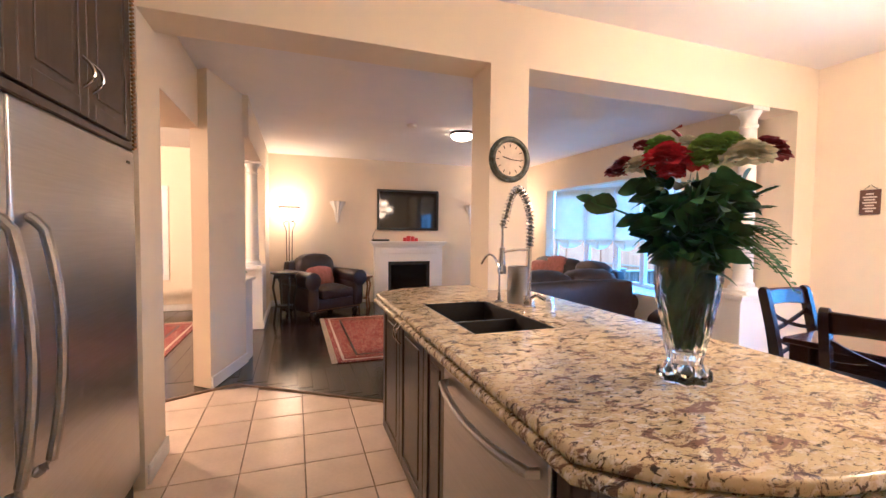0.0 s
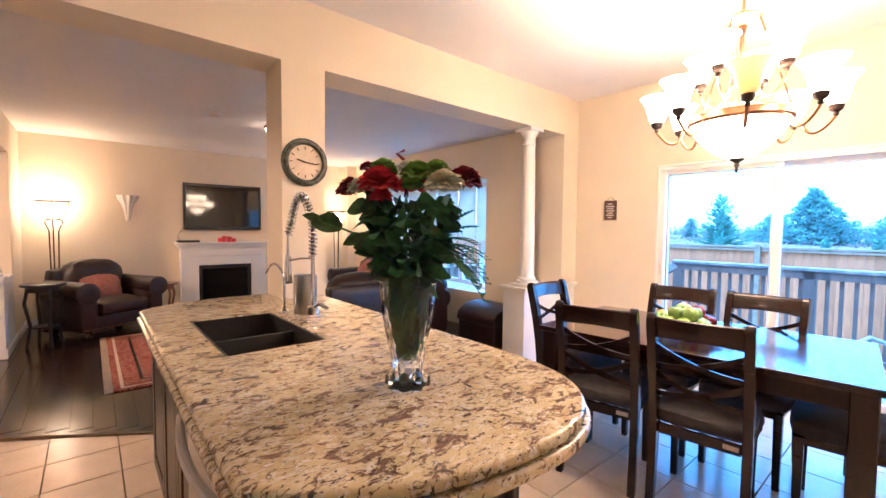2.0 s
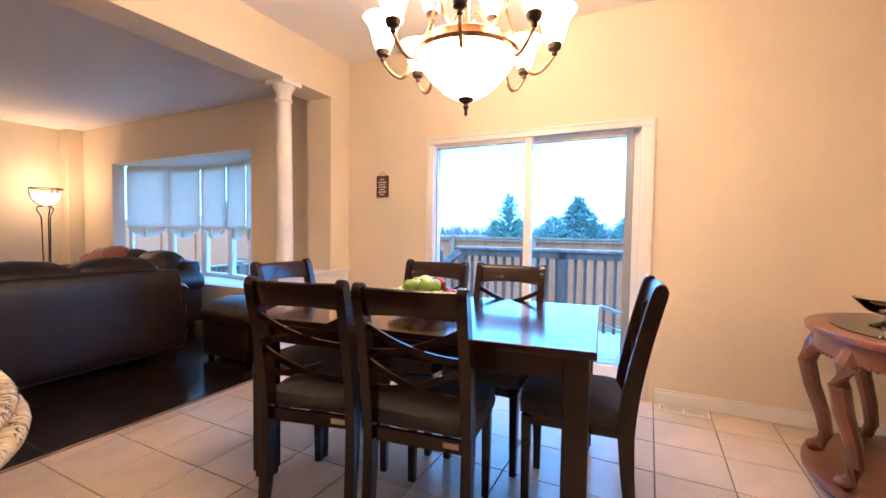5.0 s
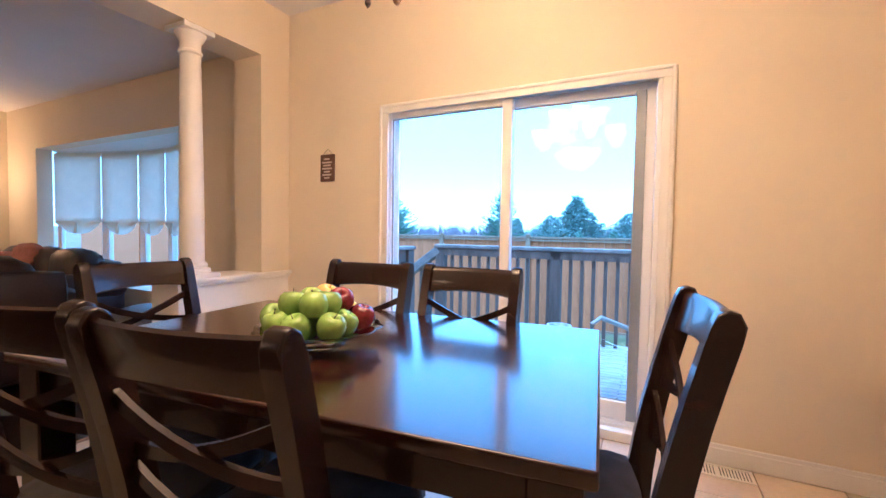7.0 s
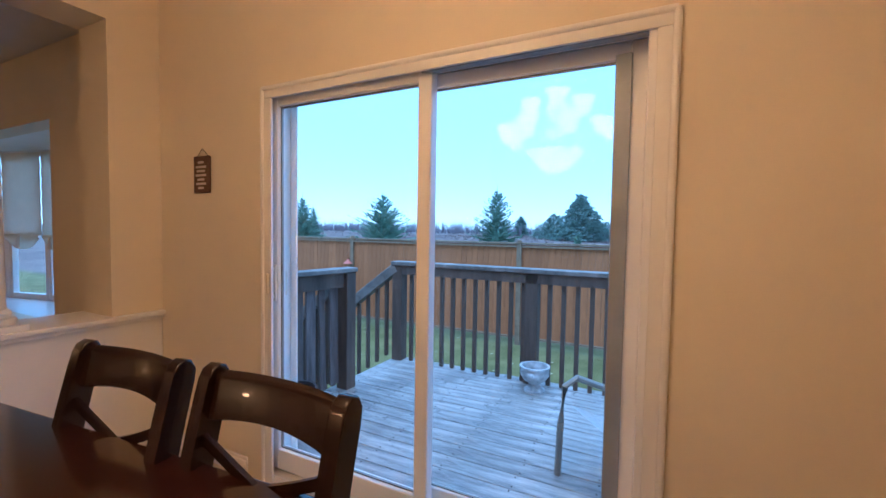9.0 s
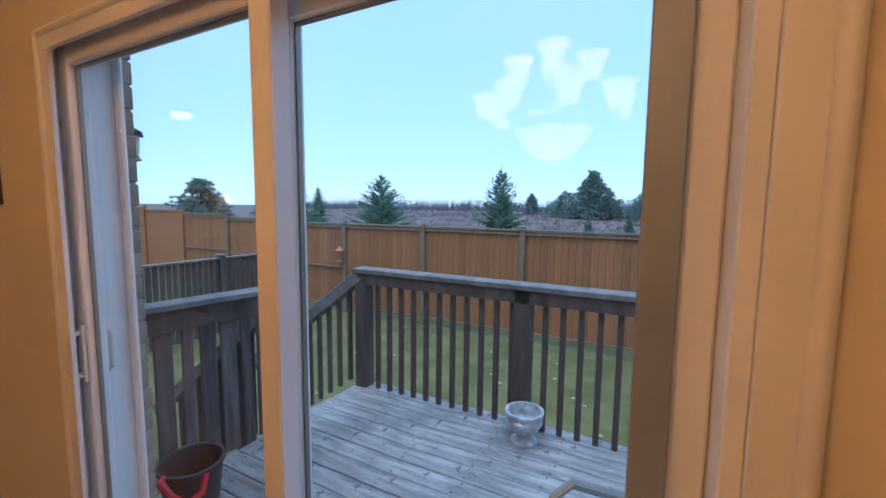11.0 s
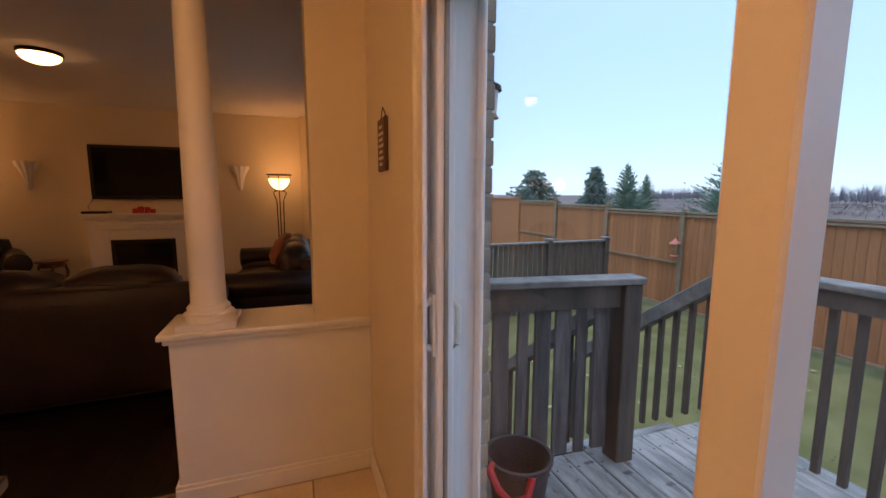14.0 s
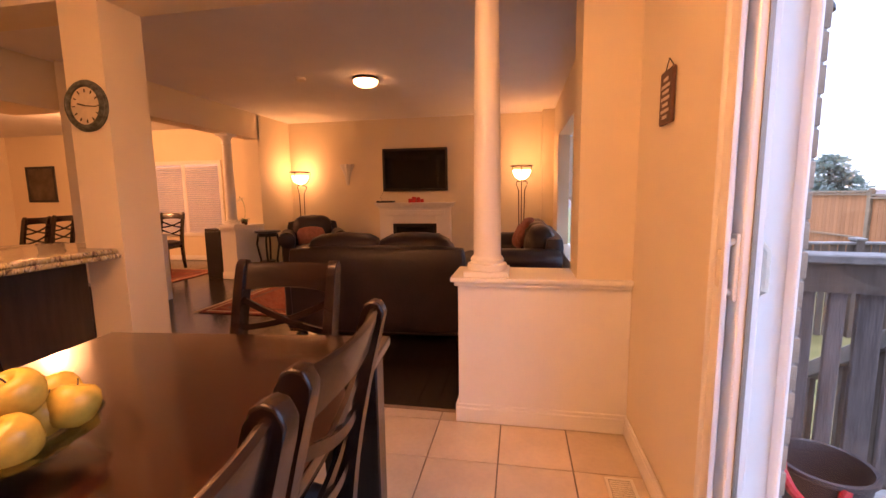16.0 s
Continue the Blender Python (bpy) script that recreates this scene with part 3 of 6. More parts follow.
slide = sash("sliding_panel", 0.028, 0.080, 0.855, 1.784, 0.062, 0.063)
sash("fixed_panel", 0.118, 0.160, 0.073, 0.945, 0.045, 0.055)
b = tube([(0.024, 1.745, 0.965), (0.0, 1.745, 0.972), (-0.012, 1.745, 0.99), (-0.012, 1.745, 1.085), (0.0, 1.745, 1.10), (0.024, 1.745, 1.11)], 0.0105, 8)
bx(b, 0.017, 1.728, 0.945, 0.0275, 1.763, 1.13, 0.004, 2)
part("handle", b, OFFWHITE, slide, "off-white moulded pull handle")
b = tube([(0.081, 1.752, 0.95), (0.104, 1.752, 0.97), (0.104, 1.752, 1.08), (0.081, 1.752, 1.11)], 0.010, 8)
part("outer_handle", b, OFFWHITE, slide)
# the grey's blue cast stands in for daylight on the stile
STILE = mat("grey_screen_aluminium", (0.34, 0.375, 0.41), 0.4, 0.2, vary=0.08)
part("screen_edge", box(0.104, 0.122, 0.08, 0.117, 0.176, 1.93, 0.003), STILE, door, "grey aluminium screen stile")
b = bmesh.new()
for k in range(3):
    bx(b, 0.018 + 0.005 * k, 0.073, 1.950 + 0.006 * k, 0.05, 0.90, 1.9535 + 0.006 * k, 0.001)
part("screen_track", b, STILE, door, "ridged grey metal screen track")

# ---- bow window ----
win = thing("window_1", "bow window of five narrow lights with ivory fabric shades", "window", 0, 0, 0, kind="structure")
bow = []
for k in range(6):
    u = k / 5
    y = BY0 + 0.03 + (BY1 - BY0 - 0.06) * u
    bow.append((XW + 0.18 + 0.42 * (1 - (2 * u - 1) ** 2), y))
out = [(x + 0.12, y) for x, y in bow]
edge = [(XW + 0.159, BY0), *bow, (XW + 0.159, BY1)]
skin = [(XW + 0.159, BY0 - 0.1)] + [(x + 0.14, y + (0.1 if k == 5 else -0.1 if k == 0 else 0)) for k, (x, y) in enumerate(bow)] + [(XW + 0.159, BY1 + 0.1)]
part("head", prism(skin, BZ1, BZ1 + 0.15), TRIM, win, smooth=False)
part("sill", prism(skin, BZ0 - 0.1, BZ0, 0.004), TRIM, win, smooth=False)
for (xa, ya), (xb, yb) in zip(bow, bow[1:]):
    d = Vector((xb - xa, yb - ya, 0))
    ln = d.length
    d.normalize()
    ang = math.atan2(d.y, d.x)
    b = bmesh.new()
    for u0, u1, z0, z1 in ((0.0, 0.05, BZ0, BZ1), (ln - 0.05, ln, BZ0, BZ1), (0.05, ln - 0.05, BZ0, BZ0 + 0.06), (0.05, ln - 0.05, BZ1 - 0.06, BZ1), (0.05, ln - 0.05, 1.20, 1.235)):
        bx(b, u0, -0.07, z0 + 0.001, u1, -0.01, z1 - 0.001, 0.004)
    fr = part("window_frame", b, VINYL, win)
    fr.matrix_basis = Matrix.Translation((xa, ya, 0)) @ Matrix.Rotation(ang, 4, "Z")
    p = part("pane", box(0.05, -0.045, BZ0 + 0.06, ln - 0.05, -0.038, BZ1 - 0.06), PANE, fr, smooth=False)
    p.visible_shadow = False
    b = bmesh.new()
    n = 9
    zt, zb = BZ1 - 0.03, 1.20
    hw = ln / 2 - 0.014
    rows = []
    for i in range(13):
        z = zt - (zt - zb) * i / 12
        rows.append([(ln / 2 + hw * (2 * k / n - 1), 0.035 + 0.008 * (i % 2), z) for k in range(n + 1)])
    for j in range(1, 6):
        rows.append([(ln / 2 + hw * (2 * k / n - 1) * (1 - 0.10 * (j / 5) ** 2), 0.037 + 0.025 * math.sin(j / 5 * math.pi) + 0.008 * math.cos(3 * math.pi * k / n), zb - 0.16 * (j / 5) * (1 - abs(2 * k / n - 1) ** 2.2 * 0.75)) for k in range(n + 1)])
    grid = [[b.verts.new(v) for v in r] for r in rows]
    for r0, r1 in zip(grid, grid[1:]):
        for k in range(n):
            b.faces.new((r0[k], r0[k + 1], r1[k + 1], r1[k]))
    ex = bmesh.ops.solidify(b, geom=list(b.faces), thickness=0.003)
    sh = part("shade", b, BLIND, fr, "ivory pleated fabric shade with a scalloped hem")
    t = part("tie", tube([(ln / 2, 0.075, zb - 0.02), (ln / 2 + 0.004, 0.08, zb - 0.08), (ln / 2 + 0.012, 0.075, zb - 0.14)], 0.014, 8, r_end=0.02), BLIND, fr)

# ---- dining room window with slatted blinds ----
win = thing("window_2", "dining room window with white horizontal slats", "window", -2.63, TVY - 0.002, 0, kind="structure")
b = bmesh.new()
bx(b, -0.86, -0.03, 0.50, 0.86, -0.002, 0.58, 0.004)
bx(b, -0.86, -0.025, 1.92, 0.86, -0.002, 2.0, 0.004)
for x in (-0.86, -0.04, 0.78):
    bx(b, x, -0.025, 0.58, x + 0.08, -0.002, 1.92, 0.004)
part("window_frame", b, TRIM, win)
slat = mesh_of("slat", box(-0.37, -0.024, -0.004, 0.37, 0.024, 0.004), BLIND, False)
for k in range(31):
    for x in (-0.41, 0.41):
        s = piece("slat", slat, win, pose(x, -0.026, 0.605 + 0.042 * k, 35, 0, 0))
# the pane itself glows faintly in place of daylight; solid wall behind
DAY2 = glow("daylight_glow_pane", (0.62, 0.80, 1.0), 0.04, (0.5, 0.5, 0.5))
part("pane", box(-0.78, -0.010, 0.58, 0.78, -0.006, 1.92), DAY2, win, smooth=False)


# ---- kitchen ----
def slab(points, hole, z0, z1, bev):
    """A worktop with that outline and a rectangular cut-out."""
    bm = bmesh.new()
    loops = []
    hx0, hy0, hx1, hy1 = hole
    for loop in (points, [(hx0, hy0), (hx1, hy0), (hx1, hy1), (hx0, hy1)]):
        vs = [bm.verts.new((x, y, z1)) for x, y in loop]
        loops.append([bm.edges.new((a, c)) for a, c in zip(vs, vs[1:] + vs[:1])])
    bmesh.ops.triangle_fill(bm, use_beauty=True, use_dissolve=False, edges=loops[0] + loops[1])
    top = list(bm.faces)
    r = bmesh.ops.extrude_face_region(bm, geom=top, use_keep_orig=True)
    bmesh.ops.translate(bm, verts=[v for v in r["geom"] if isinstance(v, bmesh.types.BMVert)], vec=(0, 0, z0 - z1))
    bmesh.ops.recalc_face_normals(bm, faces=bm.faces)
    rim = [e for e in bm.edges if len(e.link_faces) == 2 and e.calc_face_angle(0) > 1.2 and abs(e.verts[0].co.z - e.verts[1].co.z) < 1e-5 and not all(hx0 - 0.01 < v.co.x < hx1 + 0.01 and hy0 - 0.01 < v.co.y < hy1 + 0.01 for v in e.verts)]
    bmesh.ops.bevel(bm, geom=rim, offset=bev, segments=3, affect="EDGES", profile=0.55)
    return bm


def smooth_loop(points, n=4):
    """Rounds a closed outline by Catmull-Rom."""
    out, k = [], len(points)
    for i in range(k):
        p0, p1, p2, p3 = (Vector(points[(i + j) % k]) for j in (-1, 0, 1, 2))
        for s in range(n):
            t = s / n
            q = 0.5 * ((2 * p1) + (p2 - p0) * t + (2 * p0 - 5 * p1 + 4 * p2 - p3) * t * t + (3 * p1 - p0 - 3 * p2 + p3) * t ** 3)
            out.append((q.x, q.y))
    return out


CT = 0.95
near = [(0.66, 0.70), (0.84, 0.60), (1.06, 0.555), (1.27, 0.565), (1.43, 0.65), (1.53, 0.80), (1.57, 1.02)]
curve = []
for i in range(len(near) - 1):
    p0, p1, p2, p3 = (Vector(near[max(0, min(len(near) - 1, i + j))]) for j in (-1, 0, 1, 2))
    for s in range(5):
        t = s / 5
        q = 0.5 * ((2 * p1) + (p2 - p0) * t + (2 * p0 - 5 * p1 + 4 * p2 - p3) * t * t + (3 * p1 - p0 - 3 * p2 + p3) * t ** 3)
        curve.append((q.x, q.y))
outline = [(0.57, 0.79)] + curve + [(1.575, 1.2), (1.575, 2.652), (1.304, 2.652), (1.304, 2.94), (1.0, 2.94), (0.78, 2.89), (0.64, 2.81), (0.575, 2.72)]
inner = [(1.05 + (x - 1.05) * 0.980, 1.8 + (y - 1.8) * 0.990) for x, y in outline]
inner = [(x if abs(x - 1.304) > 0.03 or y < 2.6 else 1.300, min(y, 2.645) if x > 1.31 else y) for x, y in inner]
SX0, SY0, SX1, SY1 = 0.745, 1.60, 1.115, 2.28
top = thing("worktop", "cream and brown speckled granite island worktop with a stepped edge", "worktop")
weigh(part("slab", slab(inner, (SX0, SY0, SX1, SY1), CT - 0.031, CT, 0.0145), GRANITE, top))
weigh(part("edge_step", slab(outline, (SX0, SY0, SX1, SY1), CT - 0.062, CT - 0.031, 0.014), GRANITE, top))
sink = thing("sink", "black composite double-bowl sink set in the granite", "sink")
b = bmesh.new()
ym = (SY0 + SY1) / 2
zf, zt = CT - 0.22, CT - 0.004
for x0, y0, x1, y1 in ((SX0 + 0.002, SY0 + 0.002, SX0 + 0.014, SY1 - 0.002), (SX1 - 0.014, SY0 + 0.002, SX1 - 0.002, SY1 - 0.002), (SX0 + 0.014, SY0 + 0.002, SX1 - 0.014, SY0 + 0.014), (SX0 + 0.014, SY1 - 0.014, SX1 - 0.014, SY1 - 0.002)):
    bx(b, x0, y0, zf, x1, y1, zt)
bx(b, SX0 + 0.014, ym - 0.012, zf, SX1 - 0.014, ym + 0.012, CT - 0.03, 0.006, 2)
bx(b, SX0 + 0.002, SY0 + 0.002, zf - 0.012, SX1 - 0.002, SY1 - 0.002, zf)
part("bowl", b, SINKMAT, sink)
for y in ((SY0 + ym) / 2, (SY1 + ym) / 2):
    part("drain", lathe([(0.0, 0.002), (0.035, 0.002), (0.042, 0.004), (0.045, 0.001)], 20, (0.93, y, zf)), CHROME, sink)

# island units under the worktop, faces at x = 0.64
FX, BX1 = 0.64, 1.30


def unit(name, label, y0, y1, doors):
    th = thing(name, label, "cabinet", 0, 0, 0, group="island base units")
    part("body", box(FX + 0.02, y0 + 0.001, 0.10, BX1, y1 - 0.001, CT - 0.063 if not (y1 > SY0 and y0 < SY1) else 0.70), CABINET, th)
    part("plinth", box(FX + 0.08, y0 + 0.001, 0.0, BX1 - 0.05, y1 - 0.001, 0.10), BLACK, th)
    n = len(doors)
    for k, hinge in enumerate(doors):
        a, c = y0 + (y1 - y0) * k / n + 0.003, y0 + (y1 - y0) * (k + 1) / n - 0.003
        d = bmesh.new()
        z0, z1 = 0.105, CT - 0.068
        for p, q, r, s in ((a, a + 0.06, z0, z1), (c - 0.06, c, z0, z1), (a + 0.06, c - 0.06, z0, z0 + 0.06), (a + 0.06, c - 0.06, z1 - 0.06, z1)):
            bx(d, FX, p, r, FX + 0.02, q, s, 0.003)
        bx(d, FX + 0.008, a + 0.06, z0 + 0.06, FX + 0.018, c - 0.06, z1 - 0.06)
        if c - a > 0.18:
            bx(d, FX + 0.003, a + 0.085, z0 + 0.085, FX + 0.010, c - 0.085, z1 - 0.085, 0.005)
        dr = part("door", d, CABINET, th)
        if hinge:
            y = c - 0.03 if hinge > 0 else a + 0.03
            part("handle", tube(arc((FX, y, 0.74), (FX - 0.03, y, 0.79), (FX, y, 0.84)), 0.005, 8), CHROME, dr, "slim bowed chrome handle")
    return th


unit("cabinet", "espresso sink base cabinet with two panelled doors", 1.89, 2.75, (1, -1))
unit("cabinet", "narrow espresso filler cabinet beside the dishwasher", 1.60, 1.89, (0,))
unit("cabinet", "narrow espresso end cabinet under the rounded worktop", 0.82, 0.93, (0,))
th = thing("island_panel", "dark espresso back panel of the kitchen island", "panel")
part("panel", box(BX1 + 0.001, 0.80, 0.0, BX1 + 0.02, 2.64, CT - 0.063, 0.003), CABINET, th)
part("base_trim", box(BX1 + 0.0205, 0.80, 0.0, BX1 + 0.032, 2.64, 0.09, 0.003), CABINET, th)
part("corner_post", box(BX1 + 0.0205, 0.80, 0.0905, BX1 + 0.03, 0.87, CT - 0.063, 0.003), CABINET, th)
dish = thing("dishwasher", "stainless steel dishwasher built into the island", "dishwasher")
part("body", box(FX + 0.03, 0.935, 0.10, BX1 - 0.05, 1.595, CT - 0.064), STEELDARK, dish)
d = weigh(part("door", box(FX - 0.012, 0.935, 0.11, FX + 0.03, 1.595, CT - 0.09, 0.006, 2), STEEL, dish))
part("handle", tube([(FX - 0.012, 1.555, 0.80)] + arc((FX - 0.035, 1.55, 0.80), (FX - 0.062, 1.265, 0.785), (FX - 0.035, 0.98, 0.80)) + [(FX - 0.012, 0.975, 0.80)], 0.013, 10), STEEL, d, "bowed steel bar handle")
part("control_strip", box(FX - 0.008, 0.935, CT - 0.086, FX + 0.028, 1.595, CT - 0.066, 0.003), BLACK, dish, "black control strip")
part("plinth", box(FX + 0.07, 0.935, 0.0, FX + 0.09, 1.595, 0.10), BLACK, dish)

fau = thing("faucet", "chrome pull-down kitchen faucet with a spring spout", "faucet", 1.235, 2.03, CT)
part("base", lathe([(0.034, 0), (0.034, 0.008), (0.028, 0.014), (0.026, 0.06)], 24), CHROME, fau)
part("column", tube([(0, 0, 0.05), (0, 0, 0.30)], 0.010, 12), CHROME, fau)
path = [Vector((0, 0, 0.30)), Vector((0, 0, 0.42))] + arc((0, 0, 0.46), (-0.018, 0.10, 0.60), (-0.032, 0.20, 0.46), 20) + [Vector((-0.05, 0.20, 0.40))]
coil, run = [], 0
for a, c in zip(path, path[1:]):
    m = max(3, int((c - a).length / 0.0022))
    d = (c - a).normalized()
    u = d.cross(Vector((1, 0, 0))).normalized()
    w = d.cross(u)
    for k in range(m):
        run += 0.75
        coil.append(a + (c - a) * k / m + u * 0.019 * math.cos(run) + w * 0.019 * math.sin(run))
part("spring", tube(coil, 0.0042, 5), CHROME, fau, "coiled chrome spring")
part("hose", tube(path, 0.009, 8), STEELDARK, fau)
part("spray_head", lathe([(0.006, 0.41), (0.007, 0.30), (0.016, 0.29), (0.018, 0.22), (0.025, 0.165), (0.023, 0.15)][::-1], 16, (-0.05, 0.20, 0)), CHROME, fau)
part("holder", tube([(0, 0, 0.29), (-0.022, 0.10, 0.285), (-0.046, 0.185, 0.27)], 0.006, 8), CHROME, fau)
part("lever", tube([(0.0, -0.02, 0.05), (0.01, -0.06, 0.07), (0.03, -0.10, 0.05)], 0.009, 8), CHROME, fau)
tap = thing("filter_tap", "slender curved chrome filter tap beside the faucet", "tap", 1.155, 2.20, CT)
part("stem", tube([(0, 0, 0), (0, 0, 0.16)] + arc((0, 0, 0.18), (-0.03, 0.045, 0.255), (-0.06, 0.10, 0.20)), 0.006, 8), CHROME, tap)
part("base", lathe([(0.022, 0), (0.022, 0.006), (0.010, 0.014), (0.009, 0.04)], 16), CHROME, tap)
can = thing("utensil_canister", "brushed steel cylindrical canister on the worktop", "canister", 1.25, 2.165, CT)
part("body", lathe([(0.056, 0), (0.058, 0.004), (0.058, 0.195), (0.054, 0.195), (0.054, 0.01)], 32), STEEL, can)

# bouquet
vase = thing("vase", "cut crystal vase with a scalloped foot on the worktop", "vase", 1.075, 1.0, CT)
seg = 48


def cut_glass(prof):
    b = bmesh.new()
    rings = []
    for r, z in prof:
        ring = []
        for k in range(seg):
            a = 2 * math.pi * k / seg
            g = 0.0
            if 0.08 < z < 0.27 and r > 0.045:
                g = 0.004 * math.cos(12 * a + 40 * z)
            elif z < 0.045 and r > 0.03:
                g = 0.007 * math.cos(8 * a)
            ring.append(b.verts.new((max(r + g, 1e-4) * math.cos(a), max(r + g, 1e-4) * math.sin(a), z)))
        rings.append(ring)
    for p, q in zip(rings, rings[1:]):
        for k in range(seg):
            b.faces.new((p[k], p[(k + 1) % seg], q[(k + 1) % seg], q[k]))
    b.faces.new(rings[0][::-1])
    return b


part("body", cut_glass([(0.0, 0.0505), (0.040, 0.0505), (0.046, 0.09), (0.054, 0.13), (0.062, 0.17), (0.070, 0.21), (0.075, 0.26), (0.077, 0.312), (0.073, 0.312), (0.070, 0.25), (0.062, 0.19), (0.048, 0.12), (0.036, 0.075), (0.0, 0.07)]), CRYSTAL, vase)
part("foot", cut_glass([(0.0, 0.0), (0.050, 0.0), (0.058, 0.006), (0.056, 0.03), (0.040, 0.049), (0.0, 0.049)]), CRYSTAL, vase, "thick scalloped clear foot")
rnd = random.Random(5)
bou = thing("bouquet", "mixed bouquet of red, cream, burgundy and lime flowers with fern", "flowers", 1.075, 1.0, CT + 0.08)
for k in range(16):
    a = rnd.uniform(0, 6.28)
    r = rnd.uniform(0.01, 0.035)
    part("stem", tube([(r * 0.6 * math.cos(a + 2), r * 0.6 * math.sin(a + 2), 0.0), (r * math.cos(a), r * math.sin(a), 0.2), (r * 2.6 * math.cos(a), r * 2.6 * math.sin(a), 0.40)], 0.004, 5), FERN, bou)


def leaf_bm(bm, base, d, length, width, droop, twist=0.0):
    d = Vector(d).normalized()
    s = d.cross(Vector((0, 0, 1)))
    s = (s if s.length > 0.01 else Vector((1, 0, 0))).normalized()
    s = Matrix.Rotation(twist, 3, d) @ s
    nrm = s.cross(d)
    rows = []
    for i in range(6):
        t = i / 5
        c = Vector(base) + d * length * t + Vector((0, 0, -droop * length * t * t))
        w = width * math.sin(math.pi * min(1, t * 0.92 + 0.06)) ** 0.8 * 0.5
        rows.append([bm.verts.new(c - s * w + nrm * w * 0.25), bm.verts.new(c), bm.verts.new(c + s * w + nrm * w * 0.25)])
    for r0, r1 in zip(rows, rows[1:]):
        for k in range(2):
            bm.faces.new((r0[k], r0[k + 1], r1[k + 1], r1[k]))
    return bm


for k in range(250):
    a, el, z = rnd.uniform(0, 6.28), rnd.uniform(0.1, 1.2), rnd.uniform(0.20, 0.43)
    r = rnd.uniform(0.45, 1.0) * (0.06 + 0.24 * (z - 0.19))
    b = leaf_bm(bmesh.new(), (r * math.cos(a), r * math.sin(a), z), (math.cos(a + rnd.uniform(-1.2, 1.2)) * math.cos(el), math.sin(a + rnd.uniform(-1.2, 1.2)) * math.cos(el), math.sin(el)), rnd.uniform(0.05, 0.085), rnd.uniform(0.042, 0.065), rnd.uniform(0.1, 0.8), rnd.uniform(-1.4, 1.4))
    part("leaf", b, LEAF, bou)
for k in range(170):
    a, z = rnd.uniform(0, 6.28), rnd.uniform(0.0, 0.21)
    r = 0.026 + 0.16 * z
    part("leaf", leaf_bm(bmesh.new(), (r * 0.75 * math.cos(a), r * 0.75 * math.sin(a), z), (0.4 * math.cos(a + 1), 0.4 * math.sin(a + 1), 1.6), 0.075, 0.044, 0.0, rnd.uniform(-1, 1)), LEAF, bou)
sprig = [(-0.10, 0.06, 0.335), (-0.155, 0.09, 0.36), (-0.20, 0.11, 0.375)]
part("sprig", tube([(0, 0, 0.25)] + sprig, 0.003, 5), FERN, bou)
for p, ln, wd, up in zip(sprig, (0.06, 0.085, 0.06), (0.045, 0.075, 0.03), (-0.1, 0.35, 0.55)):
    part("leaf", leaf_bm(bmesh.new(), p, (-0.8, 0.45, up), ln, wd, 0.2, 0.9), LEAF, bou)
for a, el, ln, dr in ((-0.6, 0.45, 0.25, 0.55), (-0.9, 0.2, 0.22, 0.9), (-0.35, 0.7, 0.27, 0.35), (-0.1, 0.2, 0.22, 0.7), (0.5, 0.5, 0.22, 0.5), (-0.75, 0.85, 0.26, 0.25), (-0.5, 0.62, 0.24, 0.5), (-0.45, 0.3, 0.25, 0.75), (-0.7, 0.55, 0.23, 0.7), (-0.25, 0.5, 0.22, 0.6), (-0.55, 0.05, 0.2, 0.6)):
    b = bmesh.new()
    d = Vector((math.cos(a) * math.cos(el), math.sin(a) * math.cos(el), math.sin(el)))
    s = d.cross(Vector((0, 0, 1))).normalized()
    last = Vector((0.03 * math.cos(a), 0.03 * math.sin(a), 0.30))
    ln *= 0.85
    spine = [last + d * ln * i / 14 + Vector((0, 0, -dr * ln * (i / 14) ** 2)) for i in range(15)]
    tube(spine, 0.002, 4, b)
    for i in range(1, 15):
        w = 0.055 * math.sin(math.pi * (0.12 + 0.85 * i / 15))
        for sg in (-1, 1):
            leaf_bm(b, spine[i], s * sg + d * 0.6, w, 0.016, 0.3)
    part("fern_frond", b, FERN, bou)


def bloom(bm, c, r, petals, layers, rr):
    """A full round flower head of many small petals."""
    c = Vector(c)
    for j in range(layers):
        el = -0.35 + 1.75 * j / max(1, layers - 1)
        for k in range(petals):
            a = 6.283 * (k + 0.5 * j) / petals + rr.uniform(-0.25, 0.25)
            d = Vector((math.cos(a) * math.cos(el), math.sin(a) * math.cos(el), math.sin(el) * 0.75))
            leaf_bm(bm, c + d * r * 0.3, d + Vector((0, 0, 0.25)), r * rr.uniform(0.55, 0.72), r * 0.72, 0.3, rr.uniform(-0.5, 0.5))
    return bm


